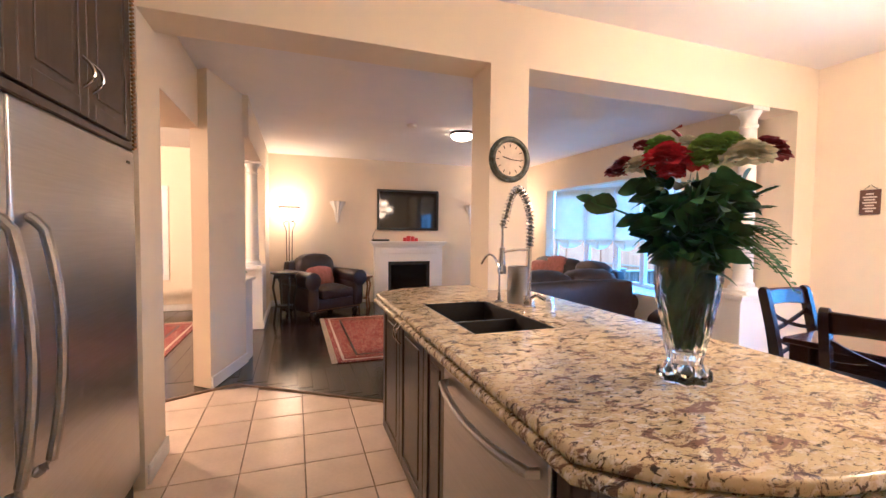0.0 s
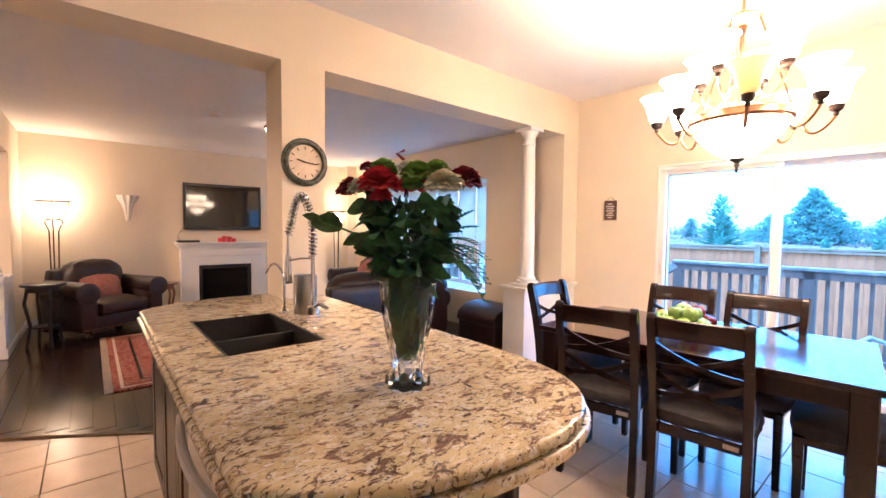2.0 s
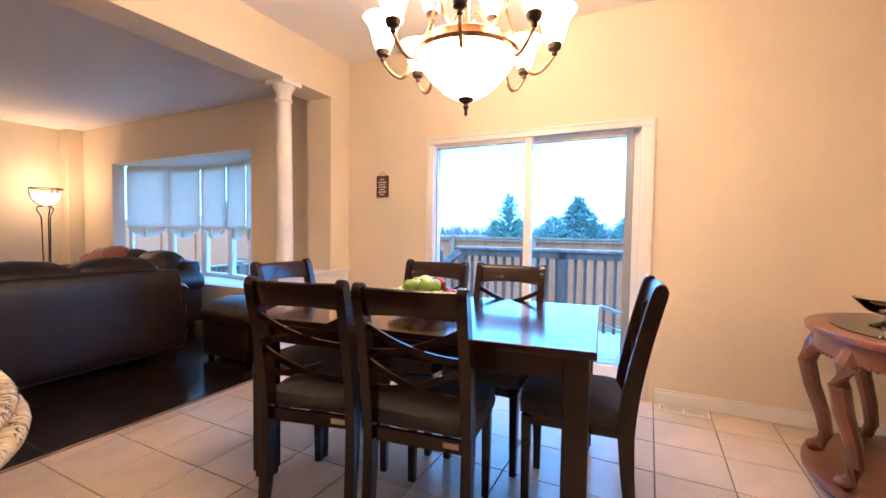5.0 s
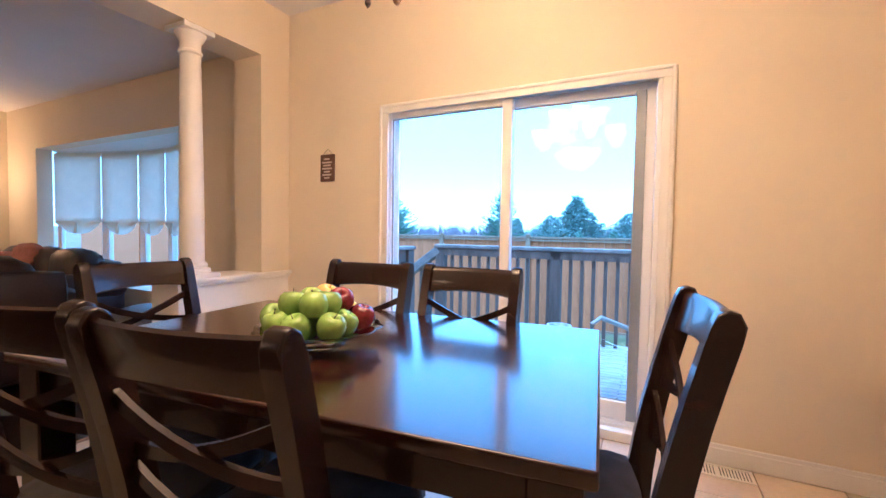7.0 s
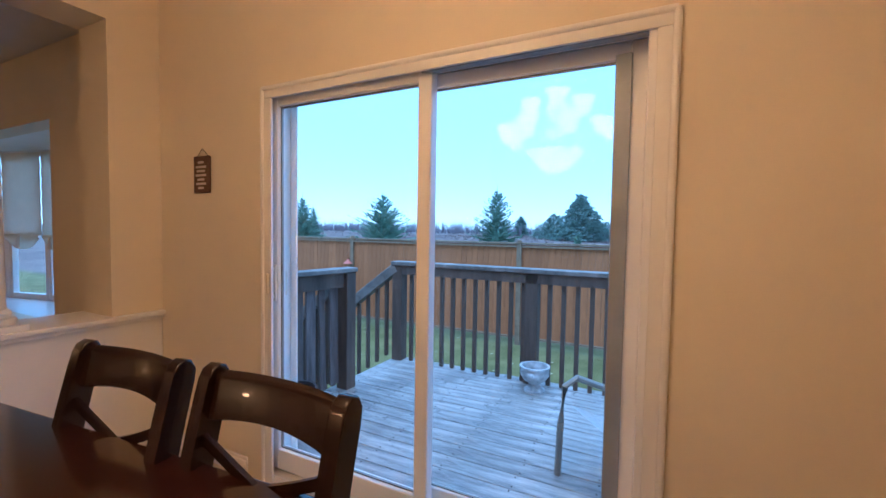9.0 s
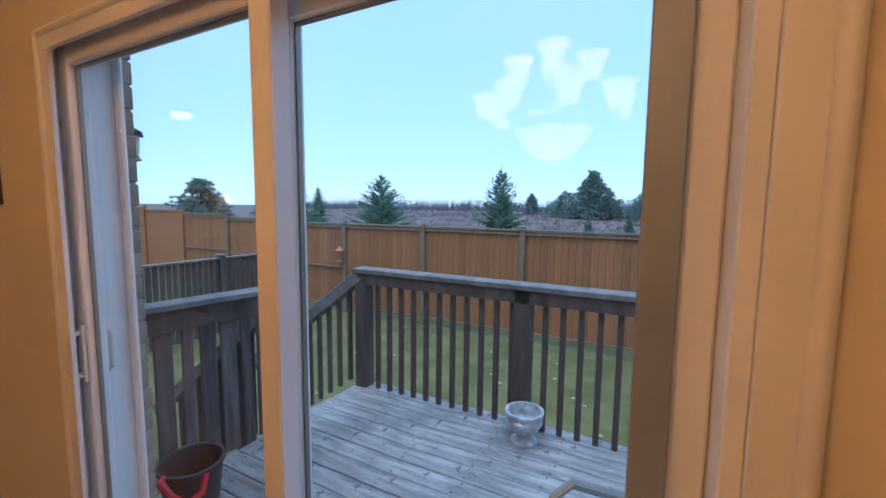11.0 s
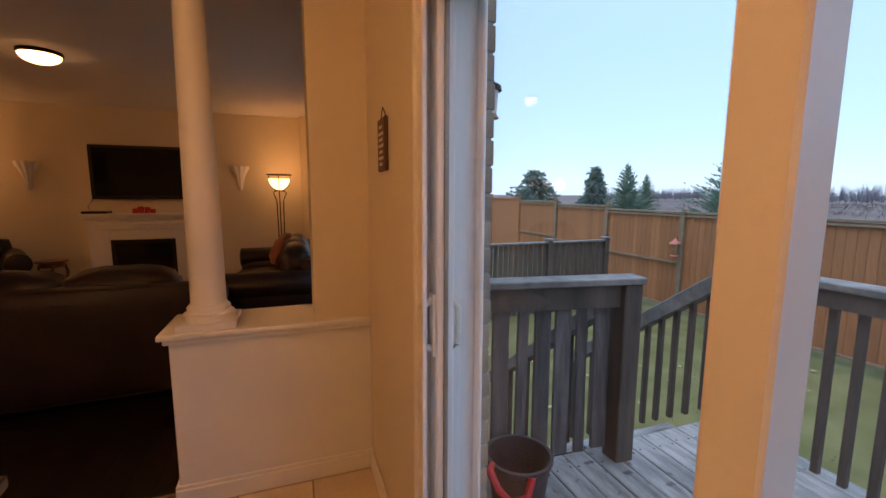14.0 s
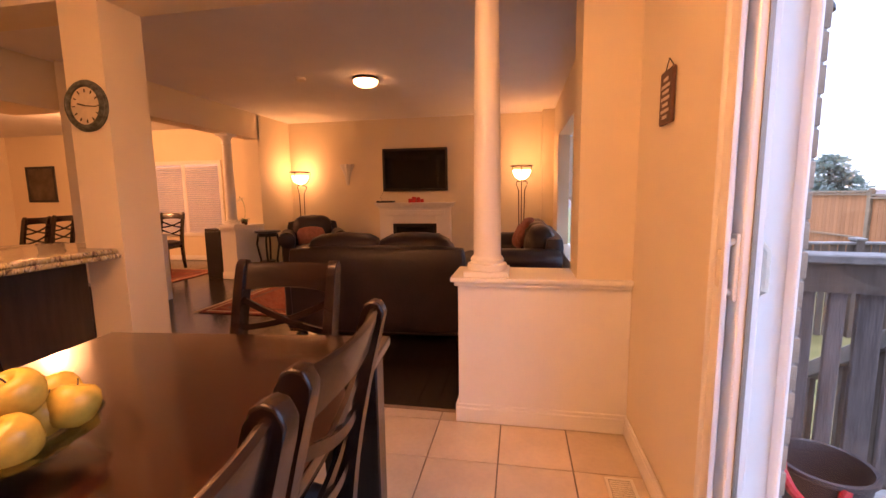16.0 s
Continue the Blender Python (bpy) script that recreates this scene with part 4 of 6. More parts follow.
# along the bouquet's width (u, towards +x -y), its depth (v) and height
for u, v, z, r, m, pet, lay in ((-0.06, -0.09, 0.475, 0.064, ROSE, 14, 6), (-0.05, -0.11, 0.44, 0.034, ROSE, 12, 5), (0.105, -0.08, 0.475, 0.056, CREAM, 13, 7), (0.15, 0.0, 0.492, 0.058, WINE, 13, 6), (-0.155, -0.03, 0.475, 0.036, WINE, 12, 6),
                                (-0.178, 0.0, 0.462, 0.032, WINE, 12, 5), (-0.115, 0.0, 0.528, 0.026, WINE, 10, 5), (-0.12, -0.05, 0.468, 0.042, CREAM, 12, 6), (-0.07, 0.0, 0.522, 0.046, LIME, 16, 6), (0.03, -0.04, 0.505, 0.052, LIME, 16, 6),
                                (0.075, 0.0, 0.518, 0.046, LIME, 16, 6), (-0.01, 0.03, 0.53, 0.036, CREAM, 12, 6), (0.0, 0.09, 0.49, 0.058, ROSE, 14, 6), (0.09, 0.09, 0.49, 0.048, CREAM, 12, 6), (-0.09, 0.09, 0.49, 0.048, WINE, 12, 6), (0.02, -0.06, 0.475, 0.036, LIME, 14, 5)):
    x, y = (u + v) * 0.707, (v - u) * 0.707
    part("blossom", bloom(bmesh.new(), (x, y, z), r, pet, lay, rnd), m, bou)
part("bud_sprig", tube([(0.02, 0.04, 0.45), (0.03, 0.05, 0.55), (0.0, 0.06, 0.575), (0.02, 0.05, 0.585)], 0.007, 6, r_end=0.004), WINE, bou)

# fridge and cabinet above it
FR = -0.60
fr = thing("refrigerator", "stainless steel side-by-side refrigerator with bowed handles", "refrigerator")
part("body", box(-1.35, 0.74, 0.02, FR - 0.06, 2.59, 1.67), STEELDARK, fr)
for y0, y1, hy in ((1.665, 2.60, 1.735), (0.735, 1.655, 1.585)):
    d = weigh(part("door", box(FR - 0.055, y0, 0.11, FR, y1, 1.69, 0.014, 3), STEEL, fr))
    part("handle", tube([(FR, hy, 1.36), (FR + 0.02, hy, 1.345)] + arc((FR + 0.04, hy, 1.32), (FR + 0.075, hy, 0.98), (FR + 0.04, hy, 0.64)) + [(FR + 0.02, hy, 0.615), (FR, hy, 0.60)], 0.015, 10), STEEL, d, "bowed steel bar handle")
part("badge", box(FR - 0.001, 2.50, 1.625, FR + 0.002, 2.54, 1.637), BLACK, fr)
part("plinth", box(FR - 0.07, 0.74, 0.0, FR - 0.03, 2.59, 0.105), BLACK, fr)
cb = thing("wall_cabinet", "tall espresso wall cabinet above the refrigerator", "cabinet")
part("body", box(-1.35, 0.74, 1.73, FR - 0.022, 2.605, KCEIL - 0.003), CABINET, cb)
part("light_rail", box(FR - 0.05, 0.74, 1.695, FR - 0.005, 2.605, 1.73, 0.005), CABINET, cb)
for y0, y1, hy in ((1.72, 2.135, 2.10), (2.14, 2.57, 2.175), (1.25, 1.715, 1.29)):
    d = bmesh.new()
    for p, q, r, s in ((y0, y0 + 0.06, 1.735, KCEIL - 0.02), (y1 - 0.06, y1, 1.735, KCEIL - 0.02), (y0 + 0.06, y1 - 0.06, 1.735, 1.80), (y0 + 0.06, y1 - 0.06, KCEIL - 0.085, KCEIL - 0.02)):
        bx(d, FR - 0.022, p, r, FR, q, s, 0.003)
    bx(d, FR - 0.016, y0 + 0.06, 1.80, FR - 0.006, y1 - 0.06, KCEIL - 0.085)
    bx(d, FR - 0.010, y0 + 0.09, 1.83, FR - 0.003, y1 - 0.09, KCEIL - 0.115, 0.006)
    dr = part("door", d, CABINET, cb)
    part("handle", tube(arc((FR, hy, 1.84), (FR + 0.035, hy, 1.895), (FR, hy, 1.95)), 0.006, 8), CHROME, dr, "bowed polished handle")
b = bmesh.new()
for k in range(58):
    z = 1.70 + 0.019 * k
    tube([(FR + 0.004, 2.575, z), (FR + 0.010, 2.588, z + 0.009), (FR + 0.004, 2.600, z + 0.018)], 0.0065, 6, b)
part("rope_moulding", b, BRASS, cb, "carved gilt rope moulding")

clk = thing("wall_clock", "round wall clock with a verdigris rim and ivory dial", "clock", 1.448, YB0, 1.80)
ring = bmesh.new()
lathe([(0.110, 0.0), (0.148, 0.0), (0.150, 0.012), (0.143, 0.022), (0.138, 0.020), (0.130, 0.034), (0.118, 0.036), (0.110, 0.026), (0.110, 0.0)], 48, bm=ring)
rim = part("rim", ring, VERDIGRIS, clk)
rim.matrix_basis = pose(0, -0.001, 0, 90, 0, 0)
f = part("dial", lathe([(0.0, 0.004), (0.1115, 0.004), (0.1115, 0.012), (0.0, 0.012)], 48), CLOCKFACE, clk)
f.matrix_basis = pose(0, -0.001, 0, 90, 0, 0)
b = bmesh.new()
for k in range(12):
    a = math.pi * k / 6
    tube([(0.078 * math.sin(a), -0.0145, 0.078 * math.cos(a)), (0.098 * math.sin(a), -0.0145, 0.098 * math.cos(a))], 0.0032, 4, b)
part("numerals", b, BRONZE, clk, "dark bar numerals")
for a, ln, w in ((radians(285), 0.055, 0.004), (radians(95), 0.078, 0.003)):
    part("hand", tube([(0, -0.018, 0), (ln * math.sin(a), -0.018, ln * math.cos(a))], w, 6), BRONZE, clk)


def dome_light(x, y, z, r, label):
    th = thing("ceiling_light", label, "ceiling light", x, y, z)
    part("canopy", lathe([(r * 1.05, -0.03), (r * 1.08, -0.02), (r * 1.05, 0.0)], 32), BRONZE, th)
    part("dome", lathe([(0.004, -0.03 - r * 0.52)] + [(r * math.sin(a), -0.03 - r * 0.52 * math.cos(a)) for a in [0.2 * k for k in range(1, 8)]] + [(r, -0.031)], 32), DOME, th, "lit frosted glass dome")
    part("finial", lathe([(0.0, -0.035 - r * 0.52), (0.01, -0.03 - r * 0.52), (0.006, -0.022 - r * 0.52)], 12), BRASS, th)
    return th


dome_light(2.20, 5.36, FCEIL, 0.145, "lit frosted dome light on the family room ceiling")
dome_light(0.15, 1.35, KCEIL, 0.17, "lit frosted dome light on the kitchen ceiling")
dome_light(-2.9, 5.4, FCEIL, 0.2, "lit frosted dome light on the dining room ceiling")
lamp("dining_room_bulb", -2.9, 5.4, FCEIL - 0.25, 50.0, 0.12)
det = thing("smoke_detector", "small white round smoke detector on the ceiling", "smoke detector", 1.47, 5.19, FCEIL)
part("body", lathe([(0.045, -0.03), (0.058, -0.024), (0.06, 0.0)], 24), OFFWHITE, det)

# ---- dining corner ----
TX0, TX1, TY0, TY1, TZ = 2.655, 3.645, 0.19, 1.735, 0.785
tab = thing("dining_table", "polished dark mahogany dining table with square legs", "table")
tab.matrix_basis = Matrix.Translation((3.15, 0.962, 0)) @ Matrix.Rotation(radians(5.5), 4, "Z") @ Matrix.Translation((-3.15, -0.962, 0))
weigh(part("tabletop", box(TX0, TY0, TZ - 0.032, TX1, TY1, TZ, 0.006, 2), TABLEWOOD, tab))
b = bmesh.new()
for x0, y0, x1, y1 in ((TX0 + 0.05, TY0 + 0.10, TX0 + 0.075, TY1 - 0.10), (TX1 - 0.075, TY0 + 0.10, TX1 - 0.05, TY1 - 0.10), (TX0 + 0.10, TY0 + 0.05, TX1 - 0.10, TY0 + 0.075), (TX0 + 0.10, TY1 - 0.075, TX1 - 0.10, TY1 - 0.05)):
    part("apron", box(x0, y0, TZ - 0.125, x1, y1, TZ - 0.032), DARKWOOD, tab)
b.free()
for x in (TX0 + 0.022, TX1 - 0.112):
    for y in (TY0 + 0.022, TY1 - 0.112):
        b = box(x, y, 0.03, x + 0.09, y + 0.09, TZ - 0.032, 0.005)
        bx(b, x + 0.008, y + 0.008, 0.0, x + 0.082, y + 0.082, 0.03, 0.003)
        part("leg", b, DARKWOOD, tab)


def chair(label, x, y, rz):
    """A cross-back dining chair whose back is towards its own +y."""
    th = thing("dining_chair", label, "chair", x, y, 0, rz, group="chairs round the dining table")
    w = 0.193

    def back_y(z):
        t = max(0.0, (z - 0.45) / 0.53)
        return 0.185 + 0.105 * t ** 1.4

    for s in (-1, 1):
        rim = [(0.225, 0.0, 0.019), (0.205, 0.12, 0.022), (0.192, 0.26, 0.026), (0.184, 0.40, 0.030)] + [(back_y(z), z, hd) for z, hd in ((0.48, 0.032), (0.58, 0.031), (0.68, 0.030), (0.78, 0.029), (0.87, 0.029), (0.94, 0.029), (0.972, 0.028))]
        side = [(y - hd, z) for y, z, hd in rim] + [(back_y(0.98) - 0.022, 0.992), (back_y(0.98) - 0.004, 1.001), (back_y(0.98) + 0.014, 0.996)] + [(y + hd, z) for y, z, hd in rim[::-1]]
        b = bmesh.new()
        loops = [[b.verts.new((s * w + dx, y, z)) for y, z in side] for dx in (-0.019, 0.019)]
        for k in range(len(side)):
            k2 = (k + 1) % len(side)
            b.faces.new((loops[0][k], loops[0][k2], loops[1][k2], loops[1][k]))
        b.faces.new(loops[0][::-1])
        b.faces.new(loops[1])
        edges = [e for e in b.edges if abs(e.verts[0].co.x - e.verts[1].co.x) < 1e-6]
        bmesh.ops.bevel(b, geom=edges, offset=0.006, segments=2, affect="EDGES", profile=0.6)
        weigh(part("back_post", b, DARKWOOD, th))
        part("leg", tube([(s * 0.178, -0.20, 0.0), (s * 0.178, -0.20, 0.42)], 0.022, 4, r_end=0.029), DARKWOOD, th)
        part("side_rail", box(s * 0.178 - 0.011, -0.185, 0.385, s * 0.178 + 0.011, 0.175, 0.435), DARKWOOD, th)
    part("seat_rail", box(-0.168, -0.212, 0.385, 0.168, -0.19, 0.435), DARKWOOD, th)
    part("seat_rail", box(-0.168, 0.172, 0.385, 0.168, 0.192, 0.435), DARKWOOD, th)
    part("label_tag", box(-0.16, 0.1925, 0.402, -0.10, 0.194, 0.424), PALE, th, "small pale paper label")
    part("seat", pad(bmesh.new(), -0.209, -0.228, 0.425, 0.209, 0.165, 0.510, 0.018), SEATCLOTH, th, "padded charcoal fabric seat")
    b = bmesh.new()
    rows = []
    for i in range(9):
        u = i / 4 - 1
        bow_ = 0.024 * (1 - u * u)
        rows.append([b.verts.new((u * (w - 0.016), back_y(z) + dy + bow_, z - 0.004 + (0.012 * (1 - u * u) if z < 0.93 else 0.0))) for z, dy in ((0.888, -0.010), (0.975, -0.013), (0.986, -0.009), (0.991, 0.0), (0.986, 0.009), (0.975, 0.012), (0.888, 0.011), (0.882, 0.0))])
    for r0, r1 in zip(rows, rows[1:]):
        for k in range(8):
            b.faces.new((r0[k], r0[(k + 1) % 8], r1[(k + 1) % 8], r1[k]))
    b.faces.new(rows[0])
    b.faces.new(rows[-1][::-1])
    part("top_rail", b, DARKWOOD, th)
    for za, zb in ((0.845, 0.735), (0.70, 0.59)):
        for s in (-1, 1):
            pts = []
            for i in range(9):
                u = i / 4 - 1
                zz = (za + zb) / 2 + s * u * (za - zb) / 2
                pts.append((u * (w - 0.012), back_y(zz) + 0.014 * (1 - u * u) + 0.006 * s, zz - 0.022 * (1 - u * u)))
            part("cross_slat", tube(pts, 0.017, 4, flat=0.5), DARKWOOD, th)
    for s in (-1, 1):
        part("glide", lathe([(0.012, 0.0), (0.012, 0.004)], 10, (s * 0.178, -0.20, -0.003)), BLACK, th)
    return th


c0 = chair("dark-stained wooden cross-back chair with a charcoal seat", 2.715, 1.275, 103)
for x, y, rz in ((2.767, 0.775, 98), (3.37, 1.212, -87), (3.40, 0.742, -90)):
    copy_thing(c0, pose(x, y, 0, 0, 0, rz))
tagged(copy_thing(c0, pose(3.09, 1.70, 0, 0, 0, 0)), "dark cross-back chair at the table's head beside the half wall")
tagged(copy_thing(c0, pose(3.172, 0.262, 0, 0, 0, 185.5)), "dark cross-back chair at the table's foot")

bowl = thing("fruit_bowl", "cut glass fruit bowl on the dining table", "bowl", 3.07, 0.99, TZ)
b = bmesh.new()
prof = [(0.075, 0.0), (0.07, 0.006), (0.045, 0.012), (0.06, 0.02), (0.13, 0.034), (0.185, 0.052), (0.190, 0.056), (0.182, 0.058), (0.12, 0.044), (0.05, 0.03), (0.0, 0.028)]
rings = [[b.verts.new((max(1e-4, r + (0.006 * math.cos(12 * a) if r > 0.15 else 0)) * math.cos(a), max(1e-4, r + (0.006 * math.cos(12 * a) if r > 0.15 else 0)) * math.sin(a), z)) for a in [2 * math.pi * k / 48 for k in range(48)]] for r, z in prof]
for p, q in zip(rings, rings[1:]):
    for k in range(48):
        b.faces.new((p[k], p[(k + 1) % 48], q[(k + 1) % 48], q[k]))
b.faces.new(rings[0][::-1])
part("body", b, CRYSTAL, bowl)
APPLE = [(0.004, -0.030), (0.014, -0.037), (0.024, -0.036), (0.034, -0.024), (0.0405, -0.004), (0.041, 0.010), (0.036, 0.026), (0.026, 0.035), (0.016, 0.036), (0.008, 0.031), (0.002, 0.024)]
apple_mesh = {}
for m in (GREENAPPLE, REDAPPLE, YELLOWAPPLE):
    apple_mesh[m.name] = mesh_of("apple", lathe(APPLE, 20), m, True, 80)
stem_mesh = mesh_of("stalk", tube([(0, 0, 0.022), (0.002, 0, 0.036), (0.006, 0, 0.046)], 0.0015, 5), BARK)
G, R, Y = GREENAPPLE, REDAPPLE, YELLOWAPPLE
for x, y, z, m in ((-0.12, 0.05, 0.078, G), (-0.13, -0.035, 0.078, G), (-0.055, -0.01, 0.070, G), (-0.075, -0.11, 0.078, G), (0.01, -0.085, 0.072, G), (0.09, -0.09, 0.078, R), (0.03, 0.0, 0.068, R), (0.12, -0.005, 0.078, Y),
                   (0.07, 0.075, 0.075, Y), (-0.03, 0.075, 0.072, G), (-0.06, 0.13, 0.080, G), (0.02, 0.14, 0.080, Y), (0.11, 0.10, 0.085, Y), (-0.085, -0.055, 0.135, G), (-0.02, -0.05, 0.132, G), (0.05, -0.04, 0.130, R), (-0.08, 0.03, 0.132, G), (0.0, 0.035, 0.130, G), (0.075, 0.04, 0.133, Y)):
    kind = {"green_apple_skin": "green", "dark_red_apple_skin": "dark red", "yellow_apple_skin": "yellow"}[m.name]
    ap = tagged(new("apple", apple_mesh[m.name]), "glossy " + kind + " apple in the glass bowl", "apple", "apples in the bowl")
    ap.matrix_basis = pose(3.07 + x, 0.99 + y, TZ + z, rnd.uniform(-35, 35), rnd.uniform(-35, 35), rnd.uniform(0, 360))
    piece("stalk", stem_mesh, ap, Matrix())

# chandelier
CX, CY = 2.97, 0.745
ch = thing("chandelier", "lit antique brass chandelier with frosted bell shades and a glass bowl", "chandelier", CX, CY, 0)
part("canopy", lathe([(0.02, KCEIL - 0.045), (0.05, KCEIL - 0.04), (0.075, KCEIL - 0.015), (0.078, KCEIL - 0.002)], 24), BRASS, ch)
part("rod", tube([(0, 0, 2.05), (0, 0, KCEIL - 0.03)], 0.010, 10), BRASS, ch)
part("hub", lathe([(0.012, 2.52), (0.03, 2.50), (0.075, 2.485), (0.085, 2.47), (0.06, 2.455), (0.02, 2.44), (0.012, 2.40)][::-1], 24), BRASS, ch)
for k in range(3):
    a = 2 * math.pi * k / 3 + 0.6
    part("hanger", tube([(0.07 * math.cos(a), 0.07 * math.sin(a), 2.475), (0.15 * math.cos(a), 0.15 * math.sin(a), 2.20), (0.215 * math.cos(a), 0.215 * math.sin(a), 1.985)], 0.0055, 8), BRASS, ch)
part("ring", lathe([(0.205, 1.945), (0.225, 1.94), (0.232, 1.955), (0.226, 1.972), (0.226, 1.985), (0.215, 1.995), (0.205, 1.985)] + [(0.205, 1.945)], 48), BRASS, ch)
part("glass_bowl", lathe([(0.01, 1.765), (0.05, 1.772), (0.10, 1.80), (0.15, 1.845), (0.19, 1.895), (0.212, 1.935), (0.222, 1.95), (0.215, 1.95), (0.20, 1.93), (0.14, 1.86), (0.0, 1.785)], 48), BOWL, ch, "lit alabaster glass bowl")
part("finial", lathe([(0.002, 1.695), (0.008, 1.705), (0.006, 1.72), (0.013, 1.735), (0.009, 1.748), (0.035, 1.765), (0.038, 1.775), (0.01, 1.78)], 20), BRONZE, ch)
BELL = [(0.022, 0.0), (0.034, 0.006), (0.044, 0.03), (0.052, 0.065), (0.063, 0.10), (0.080, 0.128), (0.090, 0.138), (0.085, 0.140), (0.060, 0.104), (0.048, 0.067), (0.040, 0.032), (0.028, 0.008), (0.0, 0.006)]
bell = mesh_of("shade", lathe(BELL, 24), SHADE)
dim_bell = mesh_of("shade", lathe(BELL, 24), DIMSHADE)
cupm = mesh_of("cup", lathe([(0.006, -0.05), (0.012, -0.045), (0.012, -0.03), (0.026, -0.02), (0.031, -0.004), (0.030, 0.004), (0.018, 0.006)], 16), BRONZE)
for n, r0, r1, zc, zl, off in ((8, 0.22, 0.375, 1.99, 1.925, 0.34), (4, 0.05, 0.20, 2.20, 2.11, 1.36)):
    for k in range(n):
        a = 2 * math.pi * k / n + off
        c, s = math.cos(a), math.sin(a)
        part("arm", tube([(r0 * c, r0 * s, zl + 0.02)] + arc(((r0 + 0.03) * c, (r0 + 0.03) * s, zl), ((r0 + r1) / 2 * c, (r0 + r1) / 2 * s, zl - 0.055), ((r1 - 0.005) * c, (r1 - 0.005) * s, zl + 0.01)) + [(r1 * c, r1 * s, zc - 0.045)], 0.008, 8), BRASS, ch)
        cp = piece("cup", cupm, ch, pose(r1 * c, r1 * s, zc))
        dark = n == 8 and k == 4
        sh = piece("shade", dim_bell if dark else bell, cp, pose(0, 0, 0.004))
        if dark:
            tagged(sh, "unlit amber glass shade")

# plaque, vent, switch, console
pl = thing("wall_plaque", "small brown wooden plaque with pale lettering, hung on a cord", "plaque", XW, 2.26, 1.60)
part("board", box(-0.016, -0.066, -0.10, -0.001, 0.066, 0.10, 0.004), PLAQUE, pl)
part("cord", tube([(-0.006, -0.045, 0.10), (-0.006, -0.03, 0.115), (-0.008, 0.0, 0.14), (-0.006, 0.03, 0.115), (-0.006, 0.045, 0.10)], 0.002, 5), BRONZE, pl)
for z, wd in ((0.065, 0.05), (0.040, 0.09), (0.018, 0.07), (-0.005, 0.09), (-0.028, 0.06), (-0.051, 0.085), (-0.074, 0.05)):
    part("lettering", box(-0.0175, -wd / 2, z - 0.006, -0.0165, wd / 2, z + 0.006), PALE, pl)
vent = thing("floor_vent", "cream metal floor vent set in the tiles", "vent", 4.455, -0.24, 0)
b = bmesh.new()
for x0, y0, x1, y1 in ((-0.06, -0.15, 0.06, -0.135), (-0.06, 0.135, 0.06, 0.15), (-0.06, -0.135, -0.045, 0.135), (0.045, -0.135, 0.06, 0.135), (-0.045, -0.004, 0.045, 0.004)):
    bx(b, x0, y0, 0.001, x1, y1, 0.007, 0.001)
part("frame", b, OFFWHITE, vent)
part("backing", box(-0.045, -0.135, 0.0005, 0.045, 0.135, 0.002), BLACK, vent)
sl = mesh_of("slat", box(-0.043, -0.004, 0.003, 0.043, 0.004, 0.006), OFFWHITE)
for k in range(20):
    piece("slat", sl, vent, pose(0, -0.126 + 0.0132 * k, 0))
vent2 = copy_thing(vent, pose(4.42, 2.14, 0))
sw = thing("light_switch", "cream wall switch plate", "light switch", XW, 3.30, 1.36)
part("plate", box(-0.008, -0.04, -0.06, -0.001, 0.04, 0.06, 0.003), OFFWHITE, sw)
part("rocker", box(-0.012, -0.016, -0.032, -0.007, 0.016, 0.032, 0.002), OFFWHITE, sw)

con = thing("console_table", "reddish walnut half-round console table with cabriole legs", "console table", 3.84, -1.282, 0)
R0 = 0.58
half = [(R0 * math.cos(a), R0 * math.sin(a)) for a in [math.pi * k / 28 for k in range(29)]]
part("tabletop", prism(half, 0.735, 0.765, 0.008), CONSOLE, con)
part("apron", prism([(x * 0.93, y * 0.93) for x, y in half], 0.64, 0.735), CONSOLE, con)
b = bmesh.new()
for k in range(57):
    a = math.pi * k / 56
    blob(b, R0 * 0.935 * math.cos(a), R0 * 0.935 * math.sin(a), 0.642, 0.008, 0.008, 0.008, 0, 1)
part("beading", b, CONSOLE, con)
part("glass_inset", prism([(x * 0.8, y * 0.8 + 0.02) for x, y in half], 0.766, 0.770), SCREEN, con, "dark glass inset")
part("shelf", prism([(x * 0.98, y * 0.98) for x, y in half], 0.05, 0.085, 0.008), CONSOLE, con)
for a in (0.12, 0.38, 0.62, 0.88):
    c, s = math.cos(math.pi * a), math.sin(math.pi * a)
    pts = [(R0 * q * c, R0 * q * s + 0.0, z) for q, z in ((0.86, 0.70), (0.93, 0.62), (0.97, 0.54), (0.93, 0.42), (0.85, 0.28), (0.82, 0.18), (0.86, 0.115), (0.93, 0.095))]
    b = tube(pts, 0.045, 10, r_end=0.024)
    blob(b, R0 * 0.90 * c, R0 * 0.90 * s, 0.11, 0.036, 0.036, 0.026, 0, 2)
    part("leg", b, CONSOLE, con)
    part("foot", lathe([(0.03, 0.0), (0.034, 0.02), (0.028, 0.05)], 12, (R0 * 0.86 * c, R0 * 0.86 * s, 0)), CONSOLE, con)
bw = thing("glass_dish", "clear glass footed dish on the console table", "dish", 3.92, -1.0, 0.77)
part("body", lathe([(0.05, 0.0), (0.055, 0.005), (0.012, 0.02), (0.012, 0.05), (0.06, 0.07), (0.11, 0.12), (0.115, 0.13), (0.105, 0.12), (0.05, 0.076), (0.0, 0.07)], 32), CRYSTAL, bw)

